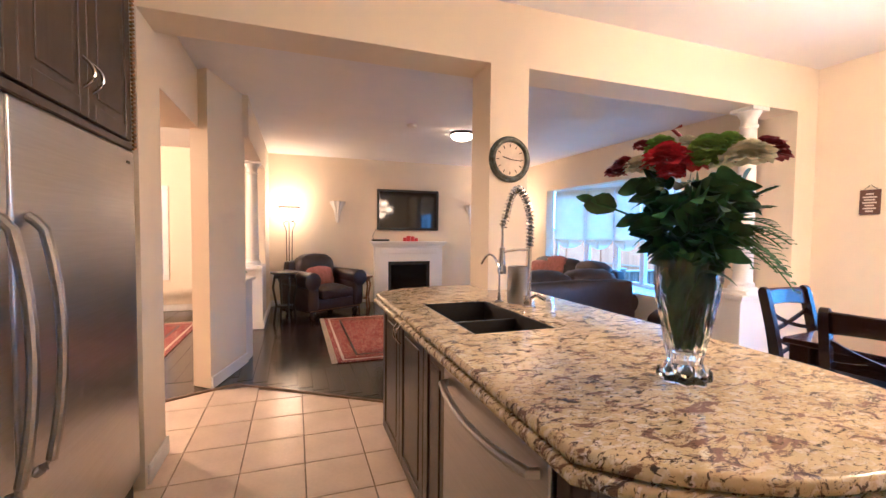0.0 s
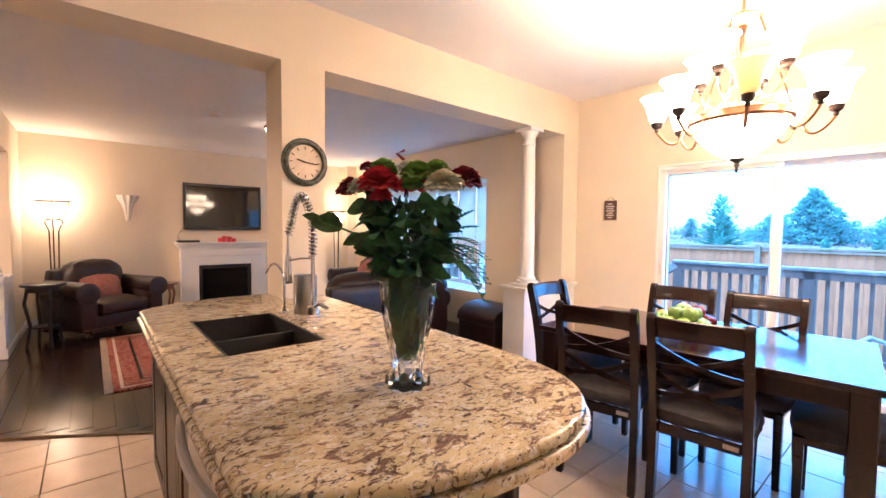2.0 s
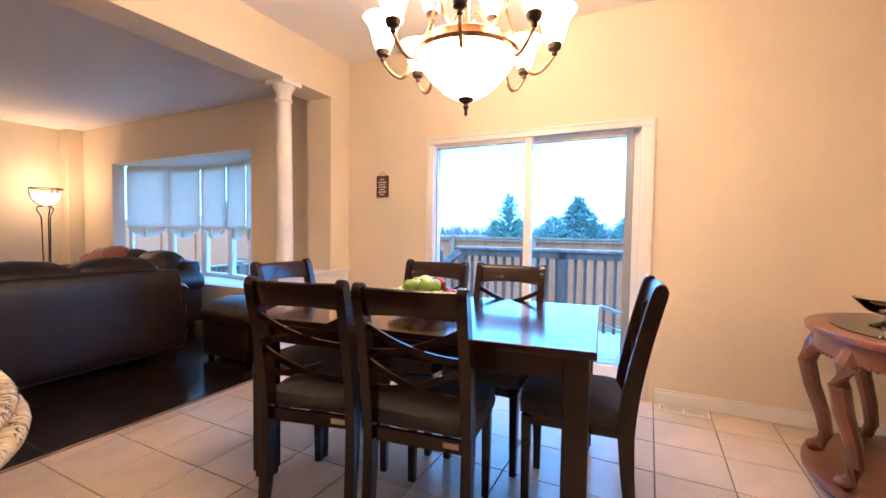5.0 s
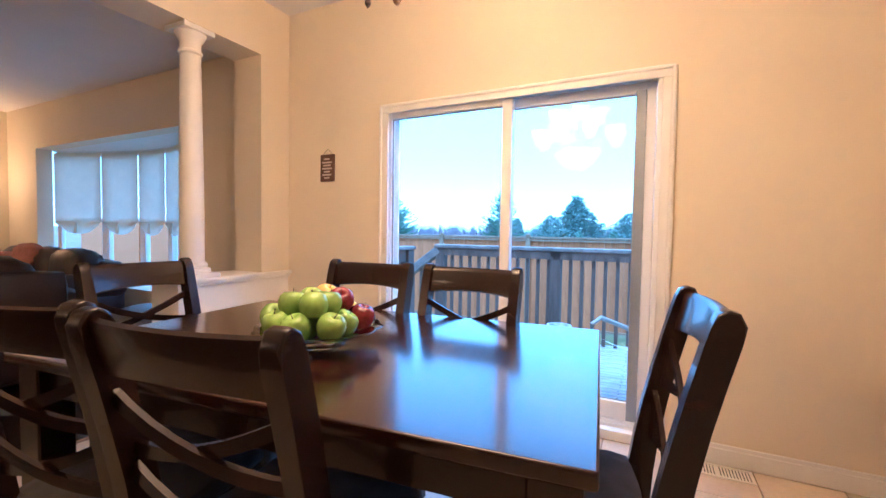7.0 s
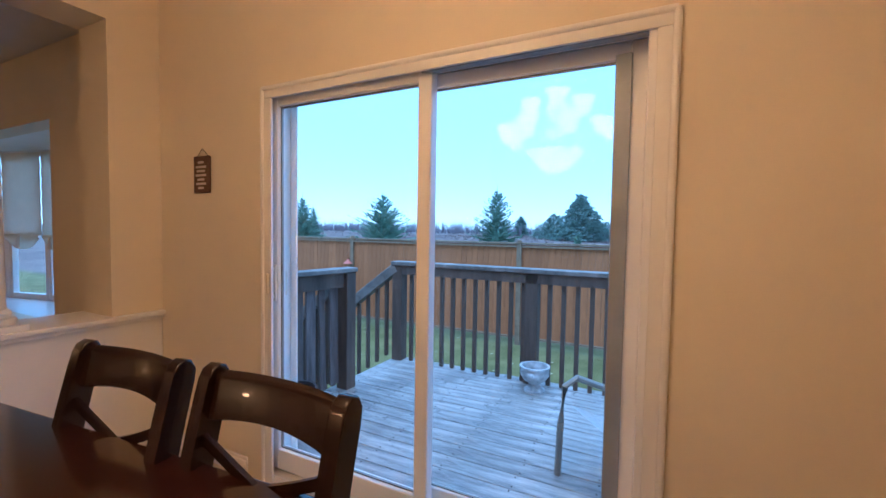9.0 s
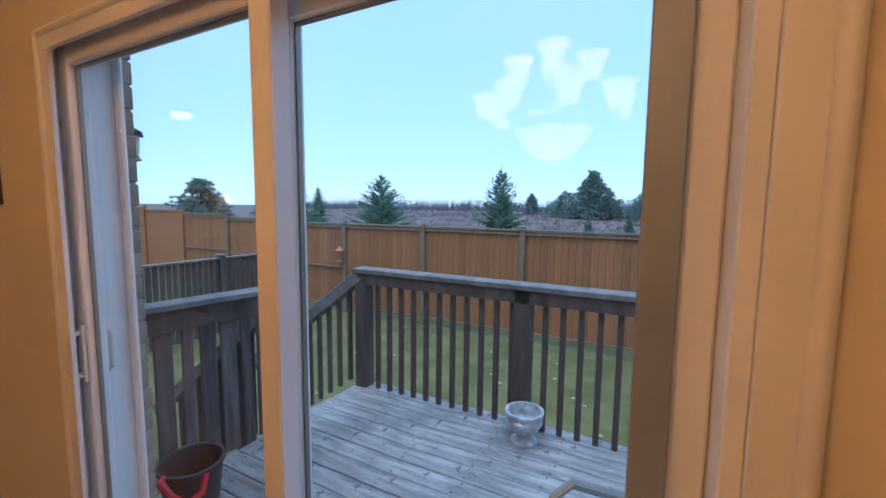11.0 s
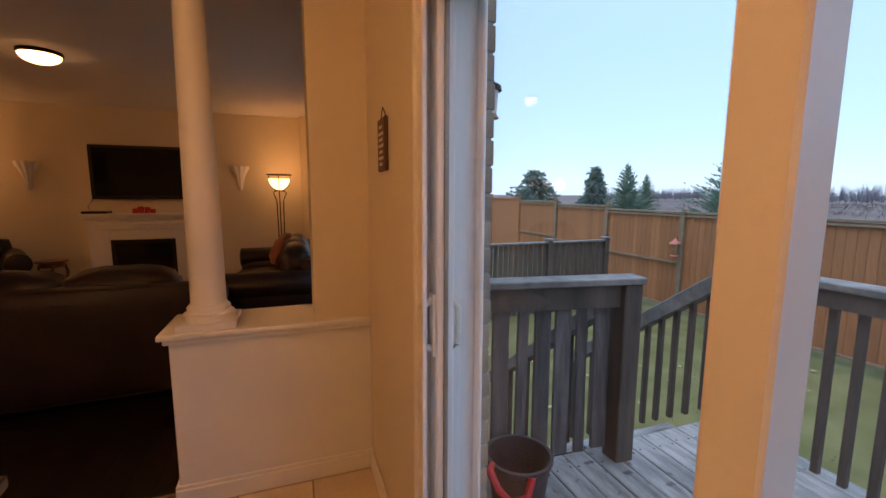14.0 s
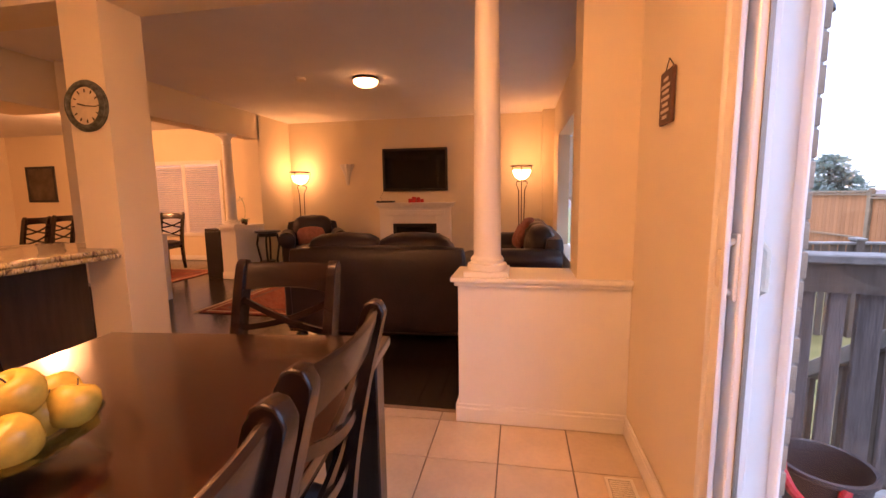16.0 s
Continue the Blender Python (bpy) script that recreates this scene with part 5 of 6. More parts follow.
# ---- family room ----
tv = thing("television", "wide flat black television hung on the wall", "television", 2.14, TVY, 1.712)
part("bezel", bx(bx(bx(bx(box(-0.593, -0.075, 0.335, 0.593, -0.03, 0.378, 0.006), -0.593, -0.075, -0.378, 0.593, -0.03, -0.33, 0.006), -0.593, -0.075, -0.33, -0.555, -0.03, 0.335), 0.555, -0.075, -0.33, 0.593, -0.03, 0.335), -0.57, -0.05, -0.35, 0.57, -0.028, 0.35), BLACK, tv)
part("screen", box(-0.555, -0.066, -0.33, 0.555, -0.05, 0.335), SCREEN, tv, "glossy dark screen", smooth=False)
part("bracket", box(-0.2, -0.03, -0.15, 0.2, -0.001, 0.15), BLACK, tv)
fp = thing("fireplace", "white panelled fireplace surround with a black firebox", "fireplace", 2.14, TVY, 0)
part("mantel_shelf", bx(bx(box(-0.725, -0.22, 1.095, 0.725, -0.001, 1.13, 0.006, 2), -0.70, -0.20, 1.065, 0.70, -0.001, 1.095, 0.01, 2), -0.675, -0.18, 1.035, 0.675, -0.001, 1.065, 0.01, 2), TRIM, fp)
b = bmesh.new()
bx(b, -0.65, -0.155, 0.0, -0.40, -0.001, 1.035, 0.004)
bx(b, 0.40, -0.155, 0.0, 0.65, -0.001, 1.035, 0.004)
bx(b, -0.40, -0.155, 0.755, 0.40, -0.001, 1.035, 0.004)
bx(b, -0.55, -0.17, 0.90, 0.55, -0.155, 0.99, 0.006)
bx(b, -0.66, -0.17, 0.0, -0.39, -0.155, 0.14, 0.004)
bx(b, 0.39, -0.17, 0.0, 0.66, -0.155, 0.14, 0.004)
part("surround", b, TRIM, fp)
b = bmesh.new()
for x0, z0, x1, z1 in ((-0.40, 0.10, -0.35, 0.755), (0.35, 0.10, 0.40, 0.755), (-0.35, 0.69, 0.35, 0.755), (-0.35, 0.10, 0.35, 0.18)):
    bx(b, x0, -0.15, z0, x1, -0.12, z1, 0.003)
bx(b, -0.35, -0.02, 0.10, 0.35, -0.003, 0.70)
bx(b, -0.4, -0.15, 0.0, 0.4, -0.02, 0.10)
part("firebox", b, BLACK, fp)
part("glass_front", box(-0.35, -0.128, 0.18, 0.35, -0.124, 0.69), FIREBOX, fp)
for k in range(4):
    part("log", tube([(-0.2 + 0.05 * k, -0.06 - 0.01 * k, 0.125 + 0.012 * k), (0.16 + 0.02 * k, -0.08 + 0.012 * k, 0.14 + 0.02 * k)], 0.03, 8), BARK, fp)
bxs = thing("media_box", "slim black media box on the mantel shelf", "media box", 1.60, TVY - 0.11, 1.13)
part("case", box(-0.15, -0.09, 0.002, 0.15, 0.09, 0.035, 0.004), BLACK, bxs)
part("cable", tube([(-0.10, 0.08, 0.02), (-0.13, 0.095, 0.10), (-0.06, 0.10, 0.22), (0.0, 0.10, 0.32)], 0.004, 5), BLACK, bxs)
for x, r, h in ((2.06, 0.035, 0.07), (2.13, 0.038, 0.10), (2.21, 0.036, 0.09), (2.28, 0.032, 0.06)):
    cd = thing("candle", "short red pillar candle on the mantel shelf", "candle", x, TVY - 0.12, 1.13, group="candles on the mantel")
    part("wax", lathe([(r * 0.96, 0.0), (r, 0.004), (r, h - 0.004), (r * 0.9, h), (r * 0.5, h - 0.006), (0, h - 0.008)], 20), CANDLE, cd)
    part("wick", tube([(0, 0, h - 0.008), (0.001, 0, h + 0.008)], 0.0012, 5), BLACK, cd)


def torchiere(x, y, label):
    th = thing("floor_lamp", label, "floor lamp", x, y, 0, group="torchiere floor lamps")
    part("base", lathe([(0.14, 0.0), (0.145, 0.012), (0.12, 0.03), (0.05, 0.05), (0.03, 0.07)], 28), BRONZE, th)
    for k in range(3):
        a = 2.094 * k + 0.5
        c, s = math.cos(a), math.sin(a)
        part("rod", tube([(0.035 * c, 0.035 * s, 0.04), (0.045 * c, 0.045 * s, 0.7), (0.055 * c, 0.055 * s, 1.30)] + arc((0.075 * c, 0.075 * s, 1.36), (0.10 * c, 0.10 * s, 1.44), (0.03 * c, 0.03 * s, 1.46)), 0.008, 6), BRONZE, th)
        part("cradle", tube(arc((0.03 * c, 0.03 * s, 1.46), (0.15 * c, 0.15 * s, 1.55), (0.175 * c, 0.175 * s, 1.70)), 0.006, 6), BRONZE, th)
    part("bowl", lathe([(0.02, 1.48), (0.06, 1.49), (0.11, 1.53), (0.14, 1.585), (0.15, 1.64), (0.144, 1.64), (0.132, 1.585), (0.10, 1.54), (0.05, 1.505), (0.0, 1.50)], 32), TORCH, th, "lit frosted glass bowl")
    part("hoop", lathe([(0.172, 1.695), (0.182, 1.695), (0.182, 1.71), (0.172, 1.71), (0.172, 1.695)], 32), BRONZE, th)
    lamp("torchiere_bulb", x, y, 1.68, 1.7, 0.05)
    return th


torchiere(0.03, 7.66, "bronze torchiere floor lamp, lit, behind the armchair")
torchiere(4.02, 7.50, "bronze torchiere floor lamp, lit, beside the fireplace")
for x in (0.84, 3.44):
    sc = thing("wall_sconce", "white plaster wall sconce shaped like a fluted cup", "sconce", x, TVY, 1.46, group="wall sconces")
    b = bmesh.new()
    rings = []
    for r, z in ((0.015, 0.0), (0.03, 0.02), (0.035, 0.06), (0.05, 0.16), (0.075, 0.25), (0.12, 0.33), (0.13, 0.38), (0.12, 0.38), (0.06, 0.25)):
        rings.append([b.verts.new(((r * (1 + 0.10 * math.cos(9 * a))) * math.cos(a), -(r * (1 + 0.10 * math.cos(9 * a))) * math.sin(a) * 0.8 - 0.001, z)) for a in [math.pi * k / 24 for k in range(25)]])
    for p, q in zip(rings, rings[1:]):
        for k in range(24):
            b.faces.new((p[k], p[k + 1], q[k + 1], q[k]))
    part("cup", b, TRIM, sc)


def sofa(name, label, w, seats, x, y, rz, h=0.88, cat="sofa"):
    """Rolled-arm leather seat; its back is towards its own +y, its middle at the origin."""
    th = thing(name, label, cat, x, y, 0, rz)
    d = 0.46
    part("base", box(-w / 2 + 0.06, -d + 0.06, 0.10, w / 2 - 0.06, d - 0.04, 0.28, 0.02, 2), LEATHER, th)
    b = bmesh.new()
    pad(b, -w / 2 + 0.10, d - 0.20, 0.12, w / 2 - 0.10, d, h - 0.05, 0.01, 6)
    part("backrest", b, LEATHER, th)
    iw = (w - 0.46) / seats
    for k in range(seats):
        x0 = -w / 2 + 0.23 + iw * k
        part("seat_cushion", pad(bmesh.new(), x0 + 0.005, -d, 0.28, x0 + iw - 0.005, d - 0.20, 0.45, 0.03), LEATHER, th)
        b = pad(bmesh.new(), x0 + 0.0, d - 0.36, 0.44, x0 + iw, d - 0.10, h + 0.02, 0.04)
        part("back_cushion", b, LEATHER, th)
    for s in (-1, 1):
        b = pad(bmesh.new(), s * (w / 2 - 0.12) - 0.10, -d + 0.02, 0.12, s * (w / 2 - 0.12) + 0.10, d - 0.04, 0.58, 0.015, 5)
        part("arm", b, LEATHER, th)
        roll = lathe([(0.04, -0.47), (0.10, -0.465), (0.128, -0.45), (0.13, 0.0), (0.13, 0.36), (0.10, 0.42), (0.03, 0.43)], 20)
        r = part("arm_roll", roll, LEATHER, th)
        r.matrix_basis = pose(s * (w / 2 - 0.10), 0, 0.57, -90, 0, 0)
        for yy in (-d + 0.10, d - 0.12):
            part("foot", lathe([(0.025, 0.0), (0.045, 0.02), (0.05, 0.06), (0.03, 0.10)], 14, (s * (w / 2 - 0.14), yy, 0)), DARKWOOD, th)
    nb = bmesh.new()
    n = int(w / 0.028)
    for k in range(n):
        for yy in (d - 0.036, -d + 0.056):
            blob(nb, -w / 2 + 0.08 + (w - 0.16) * k / (n - 1), yy, 0.125, 0.008, 0.008, 0.008, 0, 1)
    part("nailheads", nb, BRASS, th, "row of brass nailheads")
    return th


sofa("sofa", "oxblood leather three-seat sofa with rolled arms and nailhead trim", 1.68, 2, 2.80, 4.14, 180 + 3, 0.88)
sofa("sofa", "oxblood leather sofa standing under the bow window", 2.15, 3, 3.98, 5.75, -90, 0.86)
sofa("armchair", "oxblood leather armchair with rolled arms", 1.04, 1, 0.52, 7.12, 29, 0.88, "armchair")
for x, y, z, rz, tilt in ((0.50, 7.08, 0.55, 29, 20), (4.05, 5.9, 0.76, -88, 25), (4.0, 6.3, 0.66, -80, 25)):
    cu = thing("cushion", "rust-coloured square scatter cushion on the leather seat", "cushion", x, y, z, rz)
    c = part("cover", pad(bmesh.new(), -0.20, -0.06, -0.12, 0.20, 0.06, 0.18, 0.03), CUSHION, cu)
    c.matrix_basis = pose(0, 0, 0, -tilt, 0, 0)
ot = thing("ottoman", "dark leather ottoman with a domed lid beside the half wall", "ottoman", 3.98, 3.36, 0, 0)
b = bmesh.new()
bx(b, -0.30, -0.28, 0.04, 0.30, 0.28, 0.34, 0.015, 2)
part("body", b, LEATHER, ot)
lid = prism([(-0.31, 0.0), (0.31, 0.0)] + [(0.31 * math.cos(a), 0.05 + 0.14 * math.sin(a)) for a in [math.pi * k / 14 for k in range(15)]], -0.29, 0.29)
l_ = part("lid", lid, LEATHER, ot)
l_.matrix_basis = pose(0, 0, 0.345, 90, 0, 0)
for x in (-0.25, 0.25):
    for y in (-0.23, 0.23):
        part("foot", lathe([(0.025, 0), (0.03, 0.04)], 10, (x, y, 0)), DARKWOOD, ot)


def side_table(x, y, h, r, m, label):
    th = thing("side_table", label, "side table", x, y, 0)
    part("tabletop", lathe([(r * 0.9, h - 0.03), (r, h - 0.02), (r, h - 0.004), (r * 0.97, h)], 28), m, th)
    part("apron", lathe([(r * 0.72, h - 0.09), (r * 0.74, h - 0.03)], 28), m, th)
    for k in range(4):
        a = math.pi / 2 * k + 0.4
        c, s = math.cos(a), math.sin(a)
        part("leg", tube([(r * 0.7 * c, r * 0.7 * s, h - 0.05), (r * 0.85 * c, r * 0.85 * s, h * 0.7), (r * 0.62 * c, r * 0.62 * s, h * 0.35), (r * 0.8 * c, r * 0.8 * s, 0.0)], 0.016, 8), m, th)
    part("shelf", lathe([(r * 0.55, h * 0.3), (r * 0.57, h * 0.3 + 0.02)], 24), m, th)
    return th


side_table(-0.02, 6.62, 0.72, 0.20, BLACK, "tall black round side table with curved legs")
side_table(1.22, 7.40, 0.55, 0.17, CONSOLE, "small reddish wooden side table beside the fireplace")


def rug(name, label, x0, y0, x1, y1, along_y):
    th = thing(name, label, "rug", (x0 + x1) / 2, (y0 + y1) / 2, 0.001)
    w, d = (x1 - x0) / 2, (y1 - y0) / 2
    part("field", box(-w, -d, 0.0, w, d, 0.009, 0.002), RUG, th)
    for k, (i, c) in enumerate(((0.05, FRINGE), (0.20, BRONZE))):
        b = bmesh.new()
        for p in ((-w + i, -d + i, w - i, -d + i + 0.025), (-w + i, d - i - 0.025, w - i, d - i), (-w + i, -d + i + 0.025, -w + i + 0.025, d - i - 0.025), (w - i - 0.025, -d + i + 0.025, w - i, d - i - 0.025)):
            bx(b, p[0], p[1], 0.009, p[2], p[3], 0.0105)
        part("border", b, c, th)
    b = bmesh.new()
    n = int((2 * d if not along_y else 2 * w) / 0.018)
    rr = random.Random(3)
    for k in range(n):
        u = -1 + 2 * k / (n - 1)
        for s in (-1, 1):
            if along_y:
                tube([(u * w, s * d, 0.005), (u * w + rr.uniform(-0.01, 0.01), s * (d + 0.06), 0.004)], 0.004, 4, b)
            else:
                tube([(s * w, u * d, 0.005), (s * (w + 0.06), u * d + rr.uniform(-0.01, 0.01), 0.004)], 0.004, 4, b)
    part("fringe", b, FRINGE, th, "cream tasselled fringe")


rug("rug", "red and navy patterned woollen rug with cream fringe", 0.52, 4.42, 1.95, 6.62, False)
rug("rug", "red patterned rug under the dining room chairs", -3.0, 5.1, -1.15, 6.9, True)

# ---- dining room seen through the opening ----
for x, y, rz in ((-1.95, 6.1, 100), (-2.1, 6.75, 10), (-3.5, 5.6, -80), (-3.9, 6.3, -80)):
    c = copy_thing(c0, pose(x, y, 0.012, 0, 0, rz))
    tagged(c, "dark dining room chair standing on the rug", group="dining room chairs")
bb = thing("black_cabinet", "narrow black cabinet beside the half-height wall", "cabinet", -0.70, 6.42, 0)
part("body", box(-0.14, -0.2, 0.0, 0.14, 0.25, 0.78, 0.006), BLACK, bb)
part("door", box(-0.13, -0.215, 0.04, 0.13, -0.2, 0.74, 0.004), BLACK, bb)
pic = thing("picture", "dark framed picture on the dining room wall", "picture", -6.15, TVY, 1.6)
part("frame", bx(bx(bx(box(-0.38, -0.03, 0.33, 0.38, -0.001, 0.38, 0.006), -0.38, -0.03, -0.38, 0.38, -0.001, -0.33, 0.006), -0.38, -0.03, -0.33, -0.33, -0.001, 0.33, 0.006), 0.33, -0.03, -0.33, 0.38, -0.001, 0.33, 0.006), BLACK, pic)
part("canvas", box(-0.33, -0.015, -0.33, 0.33, -0.003, 0.33), mat("dark_landscape_paint", (0.10, 0.075, 0.05), 0.6, vary=0.6, scale=4), pic)


def potted(x, y, z, label, white):
    th = thing("potted_plant", label, "plant", x, y, z)
    part("pot", lathe([(0.035, 0), (0.04, 0.005), (0.052, 0.08), (0.056, 0.085), (0.048, 0.085), (0.04, 0.07), (0, 0.07)], 20), BRONZE, th)
    rr = random.Random(9)
    for k in range(18):
        a = rr.uniform(0, 6.28)
        part("leaf", leaf_bm(bmesh.new(), (0, 0, 0.07), (math.cos(a), math.sin(a), rr.uniform(0.3, 1.4)), rr.uniform(0.08, 0.14), 0.035, 0.5), LEAF, th)
    if white:
        part("stem", tube(arc((0, 0, 0.07), (0.02, 0.0, 0.30), (-0.06, 0, 0.46)), 0.004, 5), FERN, th)
        for k in range(5):
            part("blossom", bloom(bmesh.new(), (-0.02 - 0.02 * k, 0.012 * (k % 2), 0.44 - 0.015 * k), 0.04, 6, 1, rr), TRIM, th)


potted(-0.42, 4.88, 0.83, "small dark green plant in a bronze pot on the half wall", False)
potted(-0.42, 6.62, 0.815, "white orchid in a bronze pot on the half wall", True)


# ---- garden ----
DZ = -0.045
GZ = -1.28


def ground_z(x, y):
    z = GZ + 0.03 * noise.noise(Vector((x * 0.5, y * 0.5, 0)))
    if x > 13:
        k = min(1.0, (x - 13) / 45)
        z += k * (1.2 + 0.9 * noise.noise(Vector((x * 0.03, y * 0.03, 3))))
    if x > 90:
        z += min(1.0, (x - 90) / 120) * 1.2
    return z


def sheet(name, xs, ys, material, label, category):
    bm = bmesh.new()
    g = [[bm.verts.new((x, y, ground_z(x, y))) for y in ys] for x in xs]
    for a, c in zip(g, g[1:]):
        for k in range(len(ys) - 1):
            bm.faces.new((a[k], c[k], c[k + 1], a[k + 1]))
    return solid(name, bm, material, label, category, "structure")


m = bpy.data.materials.new("lawn_and_meadow")
m.use_nodes = True
n, l = m.node_tree.nodes, m.node_tree.links
n["Principled BSDF"].inputs["Roughness"].default_value = 0.95
tc, sx, mr, mx = n.new("ShaderNodeTexCoord"), n.new("ShaderNodeSeparateXYZ"), n.new("ShaderNodeMapRange"), n.new("ShaderNodeMix")
l.new(tc.outputs["Object"], sx.inputs[0])
l.new(sx.outputs["X"], mr.inputs["Value"])
mr.inputs["From Min"].default_value, mr.inputs["From Max"].default_value = 12.6, 13.4
mx.data_type = "RGBA"
l.new(mr.outputs[0], mx.inputs["Factor"])
for key, ca, cb_, sc in (("A", (0.12, 0.112, 0.03), (0.20, 0.175, 0.062), 1.6), ("B", (0.13, 0.09, 0.075), (0.22, 0.165, 0.135), 0.25)):
    t, r = n.new("ShaderNodeTexNoise"), n.new("ShaderNodeValToRGB")
    t.inputs["Scale"].default_value, t.inputs["Detail"].default_value = sc, 9
    l.new(tc.outputs["Object"], t.inputs["Vector"])
    r.color_ramp.elements[0].position, r.color_ramp.elements[0].color = 0.38, (*ca, 1)
    r.color_ramp.elements[1].position, r.color_ramp.elements[1].color = 0.66, (*cb_, 1)
    l.new(t.outputs["Fac"], r.inputs["Fac"])
    l.new(r.outputs["Color"], mx.inputs[key])
l.new(mx.outputs["Result"], n["Principled BSDF"].inputs["Base Color"])
xs = [4.75 + 0.7 * k for k in range(14)] + [15 + 3 * k for k in range(16)] + [64 + 12 * k for k in range(10)] + [200, 320, 600, 1200, 2500]
ys = [-2500, -1000, -400, -200] + [-120 + 8 * k for k in range(12)] + [-22 + 2 * k for k in range(32)] + [44 + 10 * k for k in range(12)] + [190, 300, 600, 1200, 2500]
sheet("ground", xs, ys, m, "damp green lawn running out to brown meadow", "ground")

# lawn tufts and fallen leaves
bm = bmesh.new()
rr = random.Random(11)
for k in range(5200):
    x, y = rr.uniform(6.9, 12.2), rr.uniform(-4, 10)
    z = ground_z(x, y)
    a = rr.uniform(0, 6.28)
    h = rr.uniform(0.02, 0.045)
    c, s = 0.004 * math.cos(a), 0.004 * math.sin(a)
    q = (rr.uniform(-0.03, 0.03), rr.uniform(-0.03, 0.03))
    v = [bm.verts.new(p) for p in ((x - c, y - s, z - 0.01), (x + c, y + s, z - 0.01), (x + q[0], y + q[1], z + h))]
    bm.faces.new(v)
solid("grass", bm, GRASS, "short autumn grass blades on the lawn", "grass", "stuff", smooth=False)
bm = bmesh.new()
for k in range(130):
    x, y = rr.uniform(6.9, 12.2), rr.uniform(-4, 10)
    leaf_bm(bm, (x, y, ground_z(x, y) + 0.035), (rr.uniform(-1, 1), rr.uniform(-1, 1), 0.1), 0.07, 0.05, 0.1)
solid("fallen_leaves", bm, mat("dry_leaf", (0.42, 0.38, 0.24), 0.9, vary=0.3), "dry fallen leaves scattered on the lawn", "leaves", "stuff")

# deck structure and railing
RX, RY = 6.76, 2.40
dk = thing("deck_frame", "weathered timber deck substructure", "deck", kind="structure")
b = bmesh.new()
bx(b, XW + 0.33, -2.4, DZ - 0.22, RX + 0.06, -2.35, DZ - 0.034)
bx(b, XW + 0.33, RY + 0.06, DZ - 0.22, RX + 0.06, RY + 0.10, DZ - 0.034)
bx(b, RX + 0.02, -2.35, DZ - 0.22, RX + 0.06, RY + 0.06, DZ - 0.034)
for k in range(6):
    bx(b, XW + 0.4 + 0.38 * k, -2.35, DZ - 0.2, XW + 0.44 + 0.38 * k, RY + 0.06, DZ - 0.034)
part("joists", b, RAILWOOD, dk)
for x, y in ((RX, RY), (RX, -2.3), (RX, 0.0), (5.2, RY)):
    part("post", box(x - 0.06, y - 0.06, GZ - 0.1, x + 0.05, y + 0.05, DZ - 0.2), RAILWOOD, dk)

rail = thing("deck_railing", "weathered brown timber deck railing with square balusters", "railing")
RT = 0.985
post = mesh_of("post", box(-0.058, -0.058, -0.20, 0.058, 0.058, RT - DZ - 0.04, 0.006), RAILWOOD)
for x, y in ((RX, RY), (RX, 0.99), (RX, -0.55), (RX, -2.1)):
    piece("post", post, rail, pose(x, y, DZ))
part("top_rail", box(RX - 0.075, -2.3, RT - 0.04, RX + 0.075, RY + 0.07, RT, 0.006), RAILTOP, rail, "pale worn handrail cap")
part("upper_rail", box(RX - 0.058, -2.3, RT - 0.13, RX - 0.020, RY - 0.06, RT - 0.042), RAILWOOD, rail)
bal = mesh_of("baluster", box(-0.018, -0.018, -0.12, 0.018, 0.018, RT - DZ - 0.06, 0.003), RAILWOOD)
for k in range(36):
    y = RY - 0.15 - 0.118 * k
    if min(abs(y - p) for p in (0.99, -0.55, -2.1)) > 0.07:
        piece("baluster", bal, rail, pose(RX - 0.005, y, DZ))

# stair rail, going down from the corner post
st = thing("deck_stairs", "weathered timber steps with a sloping rail down to the lawn", "stairs")
for k in range(6):
    z = DZ - 0.19 * (k + 1)
    part("tread", box(5.95, RY + 0.10 + 0.26 * k, z - 0.035, RX - 0.04, RY + 0.38 + 0.26 * k, z, 0.004), DECKWOOD, st)
for x in (5.91, RX - 0.03):
    s = part("stringer", box(-0.02, 0.0, -0.24, 0.02, 1.95, 0.0), RAILWOOD, st)
    s.matrix_basis = pose(x, RY + 0.10, DZ - 0.04, -36.2, 0, 0)
hr = part("handrail", box(-0.06, 0.0, -0.10, 0.06, 2.0, 0.0, 0.006), RAILTOP, st)
hr.matrix_basis = pose(RX, RY + 0.05, RT - 0.02, -36.2, 0, 0)
for k in range(12):
    y = RY + 0.16 + 0.122 * k
    z = RT - 0.08 - 0.73 * (y - RY - 0.05)
    part("baluster", box(RX - 0.02, y - 0.018, z - 0.86, RX + 0.016, y + 0.018, z, 0.003), RAILWOOD, st)
hr = part("handrail", box(-0.045, 0.0, -0.09, 0.045, 1.9, 0.0, 0.006), RAILTOP, st)
hr.matrix_basis = pose(5.88, RY + 0.06, RT - 0.10, -36.2, 0, 0)
for k in range(11):
    y = RY + 0.18 + 0.13 * k
    z = RT - 0.16 - 0.73 * (y - RY - 0.06)
    part("baluster", box(5.86, y - 0.018, z - 0.80, 5.896, y + 0.018, z, 0.003), RAILWOOD, st)
part("newel", box(RX - 0.05, RY + 1.62, GZ - 0.05, RX + 0.05, RY + 1.72, -0.25, 0.005), RAILWOOD, st)

GATEWOOD = mat("grey_brown_gate_board", (0.17, 0.13, 0.115), 0.8, vary=0.4, scale=8, bump=0.5, bscale=40, stretch=(4, 4, 0.4), random_tint=0.2)
